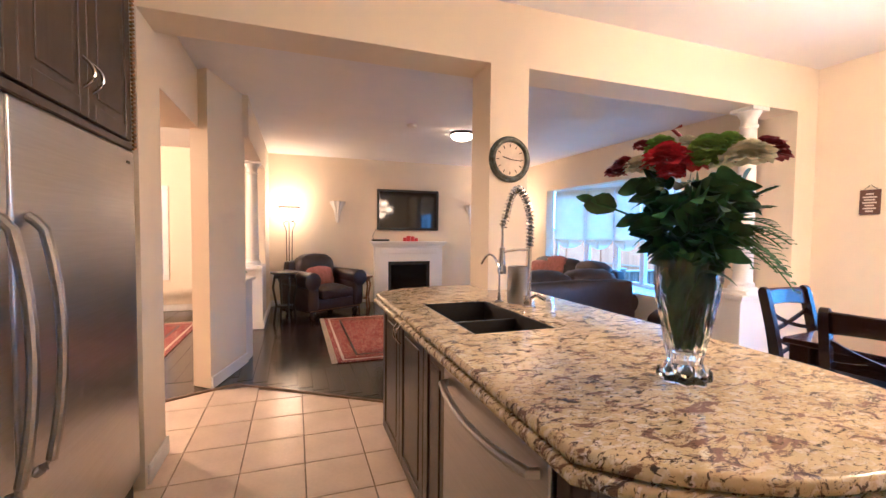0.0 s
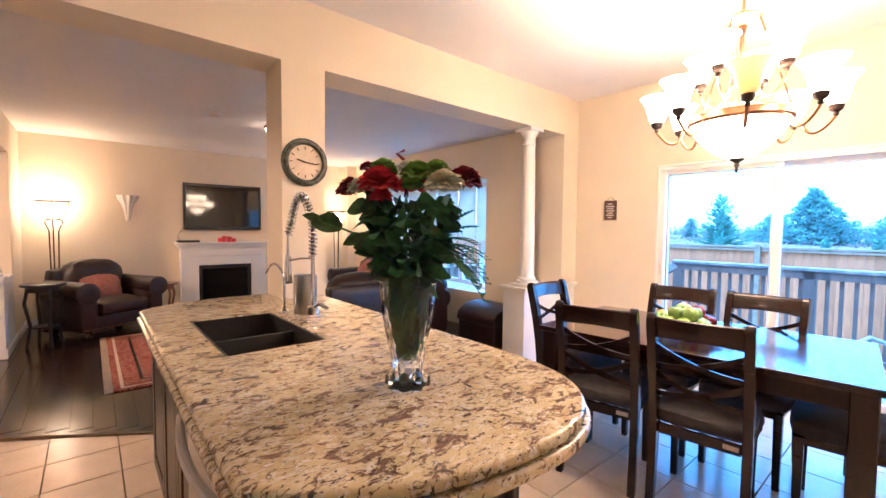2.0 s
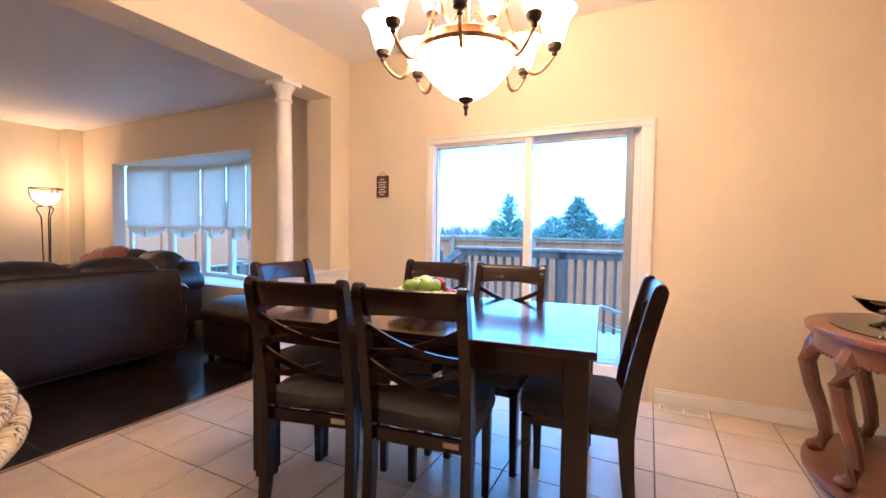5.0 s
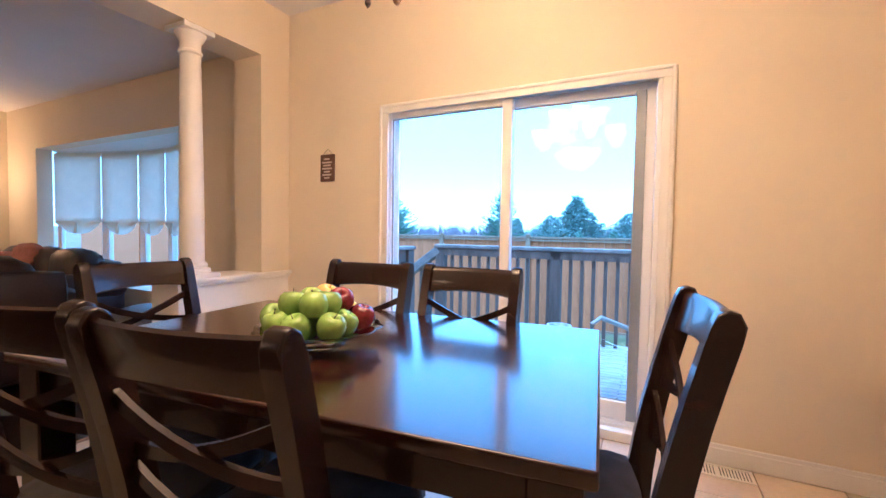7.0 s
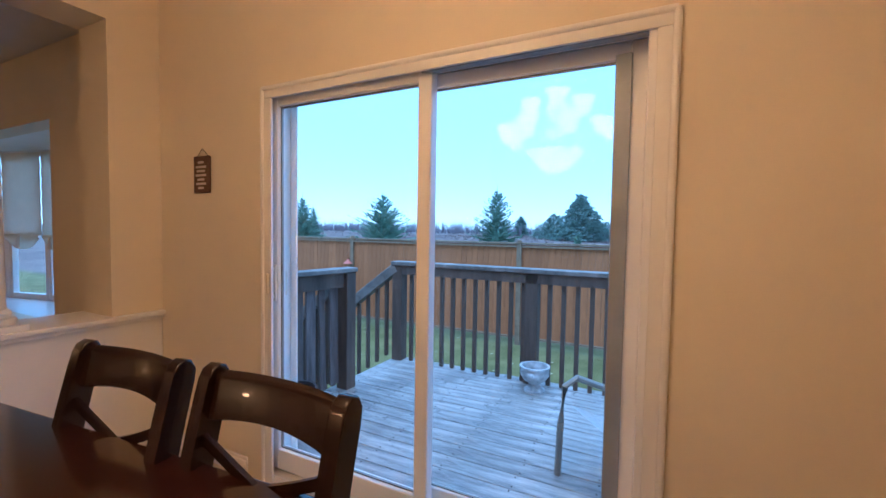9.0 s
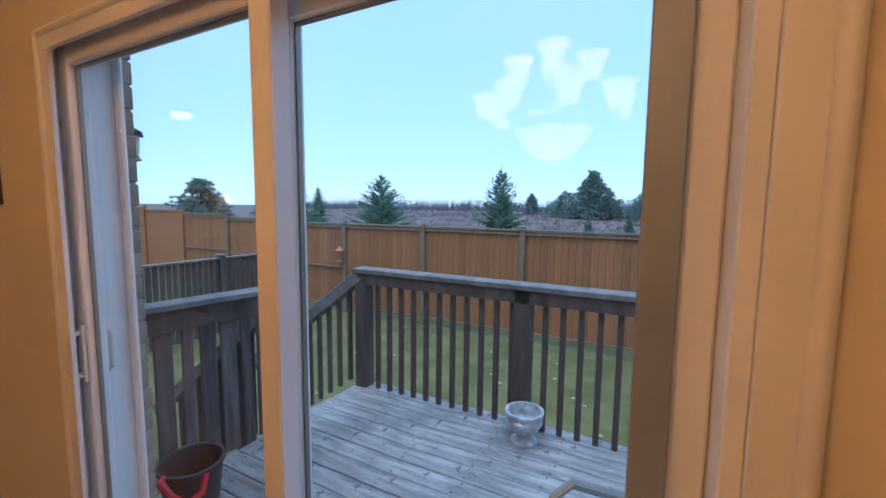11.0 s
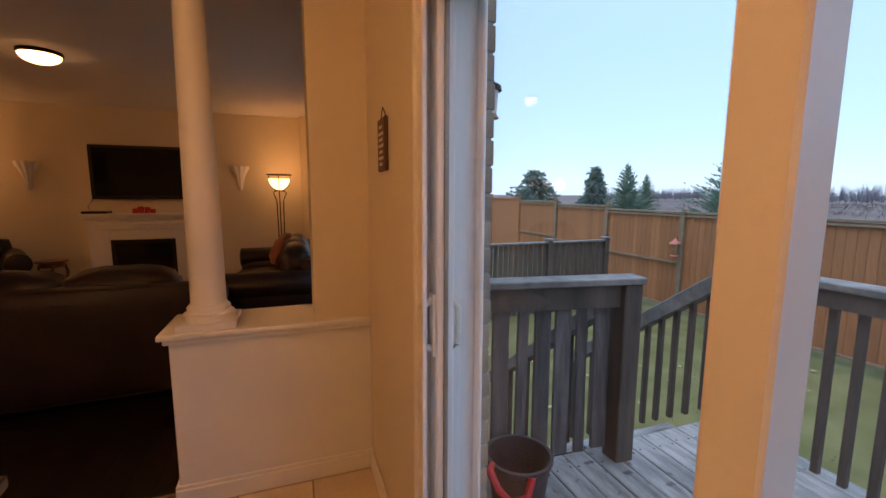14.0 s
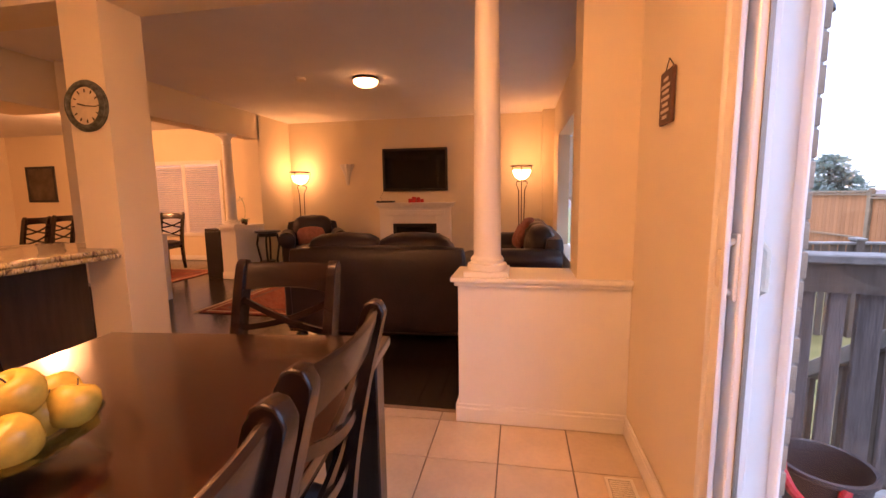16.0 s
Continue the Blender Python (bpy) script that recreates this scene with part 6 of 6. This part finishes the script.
# gate side rail from the house to the stair head
gt = thing("deck_gate", "weathered timber gate panel with uneven boards", "gate")
GX, GY = 5.86, 2.36
piece("post", post, gt, pose(GX, GY, DZ))
hx, hy = XW + 0.36, 2.52
ang = math.degrees(math.atan2(GY - hy, GX - hx))
ln = math.hypot(GX - hx, GY - hy)
g = part("top_rail", box(0, -0.07, RT - 0.035, ln + 0.07, 0.07, RT + 0.0, 0.005), RAILTOP, gt, "pale worn handrail cap")
g.matrix_basis = pose(hx, hy, 0, 0, 0, ang)
g = part("upper_rail", box(0, -0.03, RT - 0.16, ln - 0.05, 0.012, RT - 0.037), RAILWOOD, gt)
g.matrix_basis = pose(hx, hy, 0, 0, 0, ang)
for k in range(8):
    u = 0.05 + (ln - 0.16) * k / 7
    w = 0.045 if k % 3 else 0.03
    g = part("board", box(u - w, 0.014, DZ + 0.02 + 0.015 * (k % 2), u + w, 0.036, RT - 0.06 - 0.03 * ((k * 5) % 3), 0.004), GATEWOOD, gt)
    g.matrix_basis = pose(hx, hy, 0, 0, rnd.uniform(-1.2, 1.2), ang)

urn = thing("planter_urn", "mottled grey glazed footed urn standing on the deck", "planter", 6.560, 0.905, DZ)
part("body", lathe([(0.085, 0.0), (0.088, 0.02), (0.06, 0.04), (0.045, 0.06), (0.05, 0.075), (0.09, 0.10), (0.118, 0.14), (0.122, 0.175), (0.112, 0.195), (0.128, 0.205), (0.128, 0.222), (0.110, 0.222), (0.104, 0.19), (0.098, 0.14), (0.06, 0.10), (0.0, 0.095)], 32), STONE, urn)
ear = bmesh.new()
for s in (-1, 1):
    blob(ear, s * 0.122, 0, 0.165, 0.02, 0.03, 0.022, 0.3, 2)
part("ear", ear, STONE, urn)

lo = thing("lounge_chair", "taupe aluminium sling lounge chair on the deck", "lounge chair", 5.313, 0.176, DZ, -53)
for s in (-0.26, 0.26):
    part("frame", tube([(-0.18, s, 0.0), (-0.17, s, 0.30), (-0.15, s, 0.50), (-0.08, s, 0.545), (0.25, s, 0.42), (0.42, s, 0.36)], 0.019, 8), ALUM, lo)
    part("leg", tube([(0.55, s, 0.0), (0.45, s, 0.22), (0.40, s, 0.36), (0.85, s, 0.62)], 0.017, 8), ALUM, lo)
b = bmesh.new()
g_ = [[b.verts.new((x, y, z)) for y in (-0.24, -0.12, 0.0, 0.12, 0.24)] for x, z in ((-0.12, 0.40), (0.05, 0.33), (0.25, 0.30), (0.42, 0.34), (0.62, 0.48), (0.84, 0.62))]
for p, q in zip(g_, g_[1:]):
    for k in range(4):
        b.faces.new((p[k], p[k + 1], q[k + 1], q[k]))
bmesh.ops.solidify(b, geom=list(b.faces), thickness=0.012)
part("sling", b, LOUNGE, lo, "white mesh sling with a faded print")

bu = thing("bucket", "brown plastic tub with a red handle standing on the deck", "bucket", 5.15, 2.23, DZ)
part("tub", lathe([(0.115, 0.0), (0.12, 0.005), (0.148, 0.225), (0.16, 0.235), (0.16, 0.25), (0.143, 0.25), (0.135, 0.225), (0.105, 0.02), (0.0, 0.02)], 32), BUCKET, bu)
part("handle", tube([(-0.145, -0.02, 0.235), (-0.18, -0.06, 0.245), (-0.17, -0.12, 0.195), (-0.12, -0.16, 0.14), (-0.05, -0.17, 0.16), (-0.02, -0.15, 0.235)], 0.018, 8), RED, bu)
lan = thing("wall_lantern", "small outdoor wall lantern with a dark cap on the brick", "lantern", XW + 0.325, 2.03, 1.69)
part("back_plate", box(-0.078, -0.05, -0.05, -0.05, 0.05, 0.12, 0.004), BRONZE, lan)
part("cap", lathe([(0.048, 0.085), (0.045, 0.102), (0.025, 0.115), (0.005, 0.118)], 16), BRONZE, lan)
part("glass", lathe([(0.030, 0.005), (0.036, 0.085)], 16), OFFWHITE, lan)
part("bottom", lathe([(0.015, -0.016), (0.038, -0.01), (0.038, -0.004), (0.032, -0.002), (0.032, 0.005)], 16), BRASS, lan)
di = thing("satellite_dish", "grey satellite dish on a bracket fixed to the railing", "satellite dish", 6.95, -0.42, RT)
d = bmesh.new()
rings = []
for r in (0.02, 0.15, 0.28, 0.38, 0.43):
    rings.append([d.verts.new((r * math.cos(a), 1.25 * r * math.sin(a), 0.35 * r * r)) for a in [2 * math.pi * k / 36 for k in range(36)]])
for p, q in zip(rings, rings[1:]):
    for k in range(36):
        d.faces.new((p[k], p[(k + 1) % 36], q[(k + 1) % 36], q[k]))
bmesh.ops.solidify(d, geom=list(d.faces), thickness=0.012)
dd = part("reflector", d, mat("grey_dish_paint", (0.32, 0.33, 0.35), 0.5, vary=0.1), di)
dd.matrix_basis = pose(0.10, -0.16, 0.58, 78, 0, -60)
part("arm", tube([(-0.16, 0.26, 0.01), (0.08, -0.10, 0.26), (0.12, -0.15, 0.56)], 0.016, 8), ALUM, di)

# house's brick cladding carrier beside the patio door
b = bmesh.new()
bx(b, XW + 0.165, 1.844, GZ - 0.2, XW + 0.249, 3.85, 3.0)
bx(b, XW + 0.165, -3.2, GZ - 0.2, XW + 0.235, -0.02, 3.0)
bx(b, XW + 0.165, -0.02, 2.12, XW + 0.235, 1.849, 3.0)
bx(b, XW + 0.165, -0.02, GZ - 0.2, XW + 0.235, 1.849, -0.06)
brickwall = solid("wall_brick", b, MORTAR, "grey mortar bed of the outer brick wall", "wall", "structure", smooth=False)
b = bmesh.new()
bx(b, XW + 0.172, 1.790, -0.04, XW + 0.205, 1.838, 2.1, 0.004)
bx(b, XW + 0.172, 1.746, -0.04, XW + 0.185, 1.789, 2.1, 0.004)
bx(b, XW + 0.172, -0.018, -0.04, XW + 0.20, 0.06, 2.1, 0.004)
bx(b, XW + 0.172, 0.06, 2.0, XW + 0.20, 1.745, 2.1, 0.004)
solid("trim_door_outside", b, VINYL, "white outer brickmould of the patio door", "trim", "structure")

# fence
FXF = 12.32
fence = thing("fence", "tall cedar board fence with weathered posts and rails", "fence")
boardm = mesh_of("fence_board", box(-0.012, -0.068, 0.0, 0.012, 0.068, 2.12, 0.003), FENCE)
fpost = mesh_of("post", bx(bx(box(-0.055, -0.055, 0, 0.055, 0.055, 2.42, 0.006), -0.07, -0.07, 2.42, 0.07, 0.07, 2.45, 0.006), -0.045, -0.045, 2.45, 0.045, 0.045, 2.50, 0.01), FENCEPOST)
railm = mesh_of("rail", box(-0.03, 0.0, -0.02, 0.03, 2.38, 0.02), FENCEPOST)
capm = mesh_of("cap_rail", box(-0.06, 0.0, -0.02, 0.06, 2.38, 0.02, 0.004), FENCEPOST)


def ftop(y):
    return 1.06 + max(0, y - 7.6) * 0.035


y = 2.75 - 2.38 * 5
rest = bmesh.new()
while y < 22:
    near_ = -4.6 < y < 14
    t0 = ftop(y)
    if near_:
        piece("post", fpost, fence, pose(FXF - 0.02, y, t0 - 2.44))
        piece("cap_rail", capm, fence, pose(FXF, y + 0.06, t0 - 0.02))
        for z in ((t0 - 0.09, t0 - 1.15, t0 - 2.16) if y > 7.0 else (t0 - 0.09, t0 - 2.16)):
            piece("rail", railm, fence, pose(FXF - 0.04, y + 0.06, z))
        for k in range(17):
            piece("fence_board", boardm, fence, pose(FXF, y + 0.12 + 0.1395 * k, t0 - 0.05 - 2.12))
    else:
        bx(rest, FXF - 0.075, y - 0.055, t0 - 2.4, FXF + 0.035, y + 0.055, t0 + 0.06)
        bx(rest, FXF - 0.06, y + 0.06, t0 - 0.04, FXF + 0.06, y + 2.32, t0)
        for k in range(17):
            bx(rest, FXF - 0.012, y + 0.055 + 0.1395 * k, t0 - 2.2, FXF + 0.012, y + 0.19 + 0.1395 * k, t0 - 0.04)
    y += 2.38
tagged(part("far_boards", rest, FENCE, fence, smooth=False), kind="stuff")
bf = thing("bird_feeder", "small white bird feeder with a pink roof on a fence post", "bird feeder", FXF - 0.14, 7.58, 0.35)
part("bracket", tube([(0.14, 0, 0.10), (0.05, 0, 0.14), (0, 0, 0.12)], 0.008, 6), BRONZE, bf)
CORAL = mat("faded_coral_paint", (0.62, 0.20, 0.14), 0.7)
part("roof", lathe([(0.12, 0.0), (0.115, 0.015), (0.03, 0.09), (0.006, 0.13)], 16), CORAL, bf)
part("tube", lathe([(0.035, -0.26), (0.035, 0.0)], 12), glass("clear_feeder_tube"), bf)
part("tray", lathe([(0.03, -0.30), (0.085, -0.285), (0.09, -0.265), (0.08, -0.26)], 16), CORAL, bf)

# neighbour's deck railing
nb = thing("neighbour_railing", "dark weathered timber railing of the next garden's deck", "railing")
part("top_rail", box(7.1, 8.58, 0.33, 11.25, 8.72, 0.37, 0.005), RAILTOP, nb)
for k in range(33):
    part("board", box(7.12 + 0.124 * k, 8.64, GZ, 7.215 + 0.124 * k, 8.67, 0.328), RAILWOOD, nb)
for x in (7.93, 9.62, 11.19):
    part("post", box(x - 0.06, 8.57, GZ - 0.1, x + 0.06, 8.73, 0.40, 0.004), RAILWOOD, nb)
    part("post_cap", box(x - 0.08, 8.55, 0.40, x + 0.08, 8.75, 0.44, 0.006), RAILTOP, nb)


# trees
def spruce(x, y, top, wide, seed, material=NEEDLE, dense=1.0):
    rr = random.Random(seed)
    z0 = ground_z(x, y)
    h = top - z0
    th = thing("spruce_tree", "young blue-green spruce tree beyond the fence", "tree", x, y, z0)
    part("trunk", tube([(0, 0, -0.1), (0.02, 0.01, h * 0.5), (0, 0, h)], 0.055 * h / 4, 7, r_end=0.006), BARK, th)
    b = bmesh.new()
    for i in range(int(560 * dense)):
        t = (i + rr.random()) / (560 * dense)
        t = 1 - (1 - t) ** 0.62
        z = h * (0.04 + 0.94 * t)
        a = i * 2.39996 + rr.uniform(-0.4, 0.4)
        L = (wide * (1 - t) ** 0.9 * rr.choice((0.55, 0.8, 0.95, 1.0, 1.12)) + 0.05) * (1 + 0.15 * math.sin(3 * a + seed))
        rise = rr.uniform(-0.30, 0.12) + 0.75 * t
        tip = Vector((L * math.cos(a), L * math.sin(a), z + L * rise))
        p0 = Vector((0, 0, z))
        ax = (tip - p0).normalized()
        side = Vector((-math.sin(a), math.cos(a), 0))
        steps = 4 + int(L * 5)
        for j in range(steps):
            u = 0.2 + 0.85 * (j + rr.random()) / steps
            c = p0.lerp(tip, u)
            w = (0.05 + L * 0.13 * (1.15 - u)) * rr.uniform(0.7, 1.3)
            for sgn in (-1, 1):
                e = c + side * sgn * w + ax * w * rr.uniform(0.6, 1.1) + Vector((0, 0, rr.uniform(-0.03, 0.05)))
                up = Vector((0, 0, 0.022)) + ax * 0.022
                b.faces.new([b.verts.new(c + up), b.verts.new(c - up), b.verts.new(e)])
            e = c + ax * w * 1.2 + Vector((0, 0, rr.uniform(-0.02, 0.07)))
            b.faces.new([b.verts.new(c + side * 0.026), b.verts.new(c - side * 0.026), b.verts.new(e)])
    tube([(0, 0, h * 0.93), (0.01, 0, h * 1.05)], 0.012, 5, b, r_end=0.004)
    part("crown", b, material, th, smooth=False)
    return th


for x, y, top, wd, sd in ((16.0, 4.63, 2.65, 1.4, 1), (16.0, 9.1, 2.6, 2.1, 2), (15.6, 12.75, 2.55, 1.3, 3), (33, 29.0, 3.3, 1.3, 4), (15.5, 1.0, 1.25, 0.35, 5), (15.6, 2.0, 1.2, 0.3, 6)):
    spruce(x, y, top, wd, sd)


def pine(x, y, top, wide, seed, crown=0.8, material=DARKTREE, name="pine_tree", label="dark rounded pine on the meadow's horizon"):
    rr = random.Random(seed)
    z0 = ground_z(x, y)
    h = top - z0
    th = thing(name, label, "tree", x, y, z0)
    part("trunk", tube([(0, 0, -0.2), (0.1, 0, h * 0.5), (0, 0, h * 0.9)], 0.03 * h, 6, r_end=0.05), BARK, th)
    b = bmesh.new()
    for k in range(1300):
        t = 1 - rr.random() ** 0.62
        a = rr.uniform(0, 6.28)
        r = wide * (1.03 - t) ** crown * (0.25 + 0.85 * rr.random() ** 0.6) * (1 + 0.22 * math.sin(2 * a + seed + 7 * t))
        c = Vector((r * math.cos(a), r * math.sin(a), h * (0.02 + 0.94 * t)))
        s = 0.085 * h * rr.uniform(0.5, 1.2)
        for j in range(6):
            d = Vector((rr.uniform(-1, 1), rr.uniform(-1, 1), rr.uniform(-0.4, 0.6)))
            e = d * 0.5 + Vector((rr.uniform(-0.5, 0.5), rr.uniform(-0.5, 0.5), rr.uniform(-0.4, 0.4)))
            b.faces.new([b.verts.new(c), b.verts.new(c + d * s), b.verts.new(c + e * s)])
    part("crown", b, material, th, smooth=False)


pine(62, 9.0, 6.6, 3.6, 21)
pine(66, 2.5, 4.3, 3.4, 26)
pine(64, 13.0, 4.0, 3.0, 27)
pine(40, 44, 5.2, 2.0, 22)
pine(20, 26.1, 3.3, 2.4, 23)
for k in range(34):
    rr = random.Random(300 + k)
    yy = 4.0 - 1.75 * k + rr.uniform(-1, 1)
    tall = 4.6 + min(1.0, max(0.0, (4 - yy) / 26)) * 4.6
    pine(96 + rr.uniform(-8, 12), yy, tall + rr.uniform(-1.0, 1.3), rr.uniform(1.9, 3.3), 400 + k, crown=0.55)
for x, y, top, w in ((92, 26, 4.6, 1.6), (95, 33, 4.4, 1.4), (94, 11, 4.4, 2.6)):
    pine(x, y, top, w, int(500 + y), crown=0.6)
bm = bmesh.new()
rr = random.Random(77)
for k in range(1500):
    y = rr.uniform(-10, 110)
    x = 100 + rr.uniform(-12, 14)
    z0 = ground_z(x, y)
    h = rr.uniform(1.6, 4.4)
    for j in range(7):
        q = Vector((rr.uniform(-0.8, 0.8), rr.uniform(-0.9, 0.9), h * rr.uniform(0.6, 1.0)))
        p = Vector((x, y, z0 + h * 0.2))
        w = Vector((0, 0.045, 0))
        bm.faces.new([bm.verts.new(p - w), bm.verts.new(p + w), bm.verts.new(Vector((x, y, z0)) + q)])
solid("far_woods", bm, BARETREE, "bare grey twiggy trees along the far horizon", "woods", "stuff", smooth=False)
bm = bmesh.new()
for k in range(7500):
    x = 14 + 80 * rr.random() ** 1.4
    y = rr.uniform(-0.75, 0.9) * x + 3
    z0 = ground_z(x, y)
    h = rr.uniform(0.10, 0.38) * (1 + x / 80)
    for j in range(4):
        a = rr.uniform(0, 6.28)
        r = h * 0.7
        p = (x + r * math.cos(a) * 0.3, y + r * math.sin(a) * 0.3, z0 - 0.02)
        bm.faces.new([bm.verts.new(p), bm.verts.new((p[0] + 0.12 * h, p[1] + 0.16 * h, z0)), bm.verts.new((x + r * math.cos(a), y + r * math.sin(a), z0 + h * rr.uniform(0.5, 1)))])
solid("meadow_scrub", bm, SCRUB, "brown dead weeds and low scrub across the meadow", "scrub", "stuff", smooth=False)


# ---- tiles, boards, deck boards, bricks ----
def inside_tiles(x, y):
    """Whether a point of the floor lies on the tiled side of the edge to the dark wood."""
    if x > 1.45:
        return y < 2.74
    if y < 3.02:
        return True
    if x < -0.36:
        return y < 4.09 + (x + 0.36) * 0.47 and x > -1.6
    return y < 4.09 - (x + 0.36) * 0.665


floor = bpy.data.objects["floor"]
P = 0.3385
tile = mesh_of("tile", box(-P / 2 + 0.003, -P / 2 + 0.003, -0.012, P / 2 - 0.003, P / 2 - 0.003, 0.0, 0.0016), TILE)
ix0, iy0 = 0.173, 2.652


def clip_tile(x0, y0, x1, y1):
    """A tile cut along the slanting edge."""
    n = 8
    bm = bmesh.new()
    pts = []
    poly = [(x0, y0), (x1, y0), (x1, y1), (x0, y1)]
    fine = []
    for (a, c), (d, e) in zip(poly, poly[1:] + poly[:1]):
        fine += [(a + (d - a) * k / n, c + (e - c) * k / n) for k in range(n)]
    return [p for p in fine if inside_tiles(*p)]


for i in range(-6, 15):
    for j in range(-15, 6):
        cx, cy = ix0 + P * (i + 0.5), iy0 + P * (j + 0.5)
        if cx - P / 2 > XW - 0.02 or cy < -2.4 or (cy < -1.3 and cx > 1.9) or cx < -1.6:
            continue
        h = P / 2 - 0.003
        corners = [inside_tiles(cx + sx * h, cy + sy * h) for sx in (-1, 1) for sy in (-1, 1)]
        x1 = min(cx + h, XW - 0.002)
        if all(corners) and cx + h < XW:
            piece("tile", tile, floor, pose(cx, cy, 0))
        elif any(corners):
            pts = clip_tile(cx - h, cy - h, x1, cy + h)
            if len(pts) > 2:
                hull = []
                c = (sum(p[0] for p in pts) / len(pts), sum(p[1] for p in pts) / len(pts))
                pts.sort(key=lambda p: math.atan2(p[1] - c[1], p[0] - c[0]))
                part("tile", prism(pts, -0.012, 0.0), TILE, floor, smooth=False)
edge = [(-1.3, 3.66), (-0.36, 4.10), (0.80, 3.33)]
b = bmesh.new()
for (xa, ya), (xb, yb) in zip(edge, edge[1:]):
    d = Vector((xb - xa, yb - ya)).normalized()
    nn = Vector((-d.y, d.x)) * 0.022
    q = prism([(xa, ya), (xb, yb), (xb + nn.x, yb + nn.y), (xa + nn.x, ya + nn.y)], -0.01, 0.006)
    me = bpy.data.meshes.new("t")
    q.to_mesh(me)
    q.free()
    b.from_mesh(me)
    bpy.data.meshes.remove(me)
bx(b, 1.6, 2.742, -0.01, 3.65, 2.764, 0.006)
solid("trim_threshold", b, FENCEPOST, "narrow wooden threshold between tiles and dark floor", "trim", "structure", smooth=False)

wood = bpy.data.objects["floor_wood"]
BW = 0.125
rr = random.Random(8)
lens = [1.2, 0.9, 1.5]
plank = {L: mesh_of("floorboard", box(-BW / 2 + 0.0006, 0, -0.012, BW / 2 - 0.0006, L - 0.001, -0.002, 0.0012), WOODFLOOR) for L in lens}
count = 0
x = -1.55
while x < XW - 0.07:
    y0 = 2.76 if x > 1.46 else (4.12 - (x + 0.36) * 0.665 if x > -0.36 else 4.2)
    y = y0 + 0.03 if x > 1.46 else y0 + 0.11
    while y < TVY - 0.2:
        L = rr.choice(lens)
        if y + L > TVY:
            L = 0.9
        if y + L > TVY + 0.05:
            break
        piece("floorboard", plank[L], wood, pose(x, y, 0))
        y += L
        count += 1
    x += BW
b = prism([(1.46, 2.765), (XW - 0.001, 2.765), (XW - 0.001, TVY - 0.001), (-1.64, TVY - 0.001), (-1.64, 3.56), (-0.36, 4.125), (0.82, 3.345), (1.46, 3.345)], -0.0118, -0.0045)
solid("floor_wood_bed", b, WOODFLOOR, "dark espresso boards at the room's edges", "floor", "structure", smooth=False)
b = box(-7.0, 3.05, -0.0118, -1.641, TVY - 0.001, -0.002)
solid("floor_dining", b, WOODFLOOR, "dark espresso dining room floor", "floor", "structure", smooth=False)

deck = thing("deck", "weathered grey timber deck with gaps between its boards", "deck", kind="structure")
dm = mesh_of("deck_board", box(-2.38, -0.068, -0.032, 2.38, 0.068, 0.0, 0.004), DECKWOOD)
for k in range(16):
    x = XW + 0.335 + 0.069 + 0.1405 * k
    if x < RX + 0.06:
        piece("deck_board", dm, deck, pose(x, RY + 0.07 - 2.38, DZ + rnd.uniform(-0.0015, 0.0015), 0, 0, 90))

b = bmesh.new()
for k in range(16):
    x = XW + 0.335 + 0.069 + 0.1405 * k
    for j in range(11):
        y = RY - 0.05 - 0.42 * j
        for s in (-0.045, 0.045):
            bmesh.ops.create_cone(b, cap_ends=True, segments=6, radius1=0.0055, radius2=0.005, depth=0.003, matrix=Matrix.Translation((x + s + rnd.uniform(-0.006, 0.006), y + rnd.uniform(-0.012, 0.012), DZ + 0.0012)))
tagged(part("deck_nails", b, BRONZE, deck), kind="stuff")

bk = mesh_of("brick", box(-0.045, -0.105, -0.0385, 0.045, 0.105, 0.0385, 0.003), BRICK)
bh = mesh_of("brick", box(-0.045, -0.05, -0.0385, 0.045, 0.05, 0.0385, 0.003), BRICK)
row = 0
z = -0.5
while z < 2.9:
    off = 0.11 if row % 2 else 0.0
    piece("brick", bh, brickwall, pose(XW + 0.210 + rnd.uniform(-0.003, 0.003), 1.89, z))
    for k in range(4):
        piece("brick", bk, brickwall, pose(XW + 0.210, 2.052 + off + 0.221 * k, z))
    z += 0.085
    row += 1
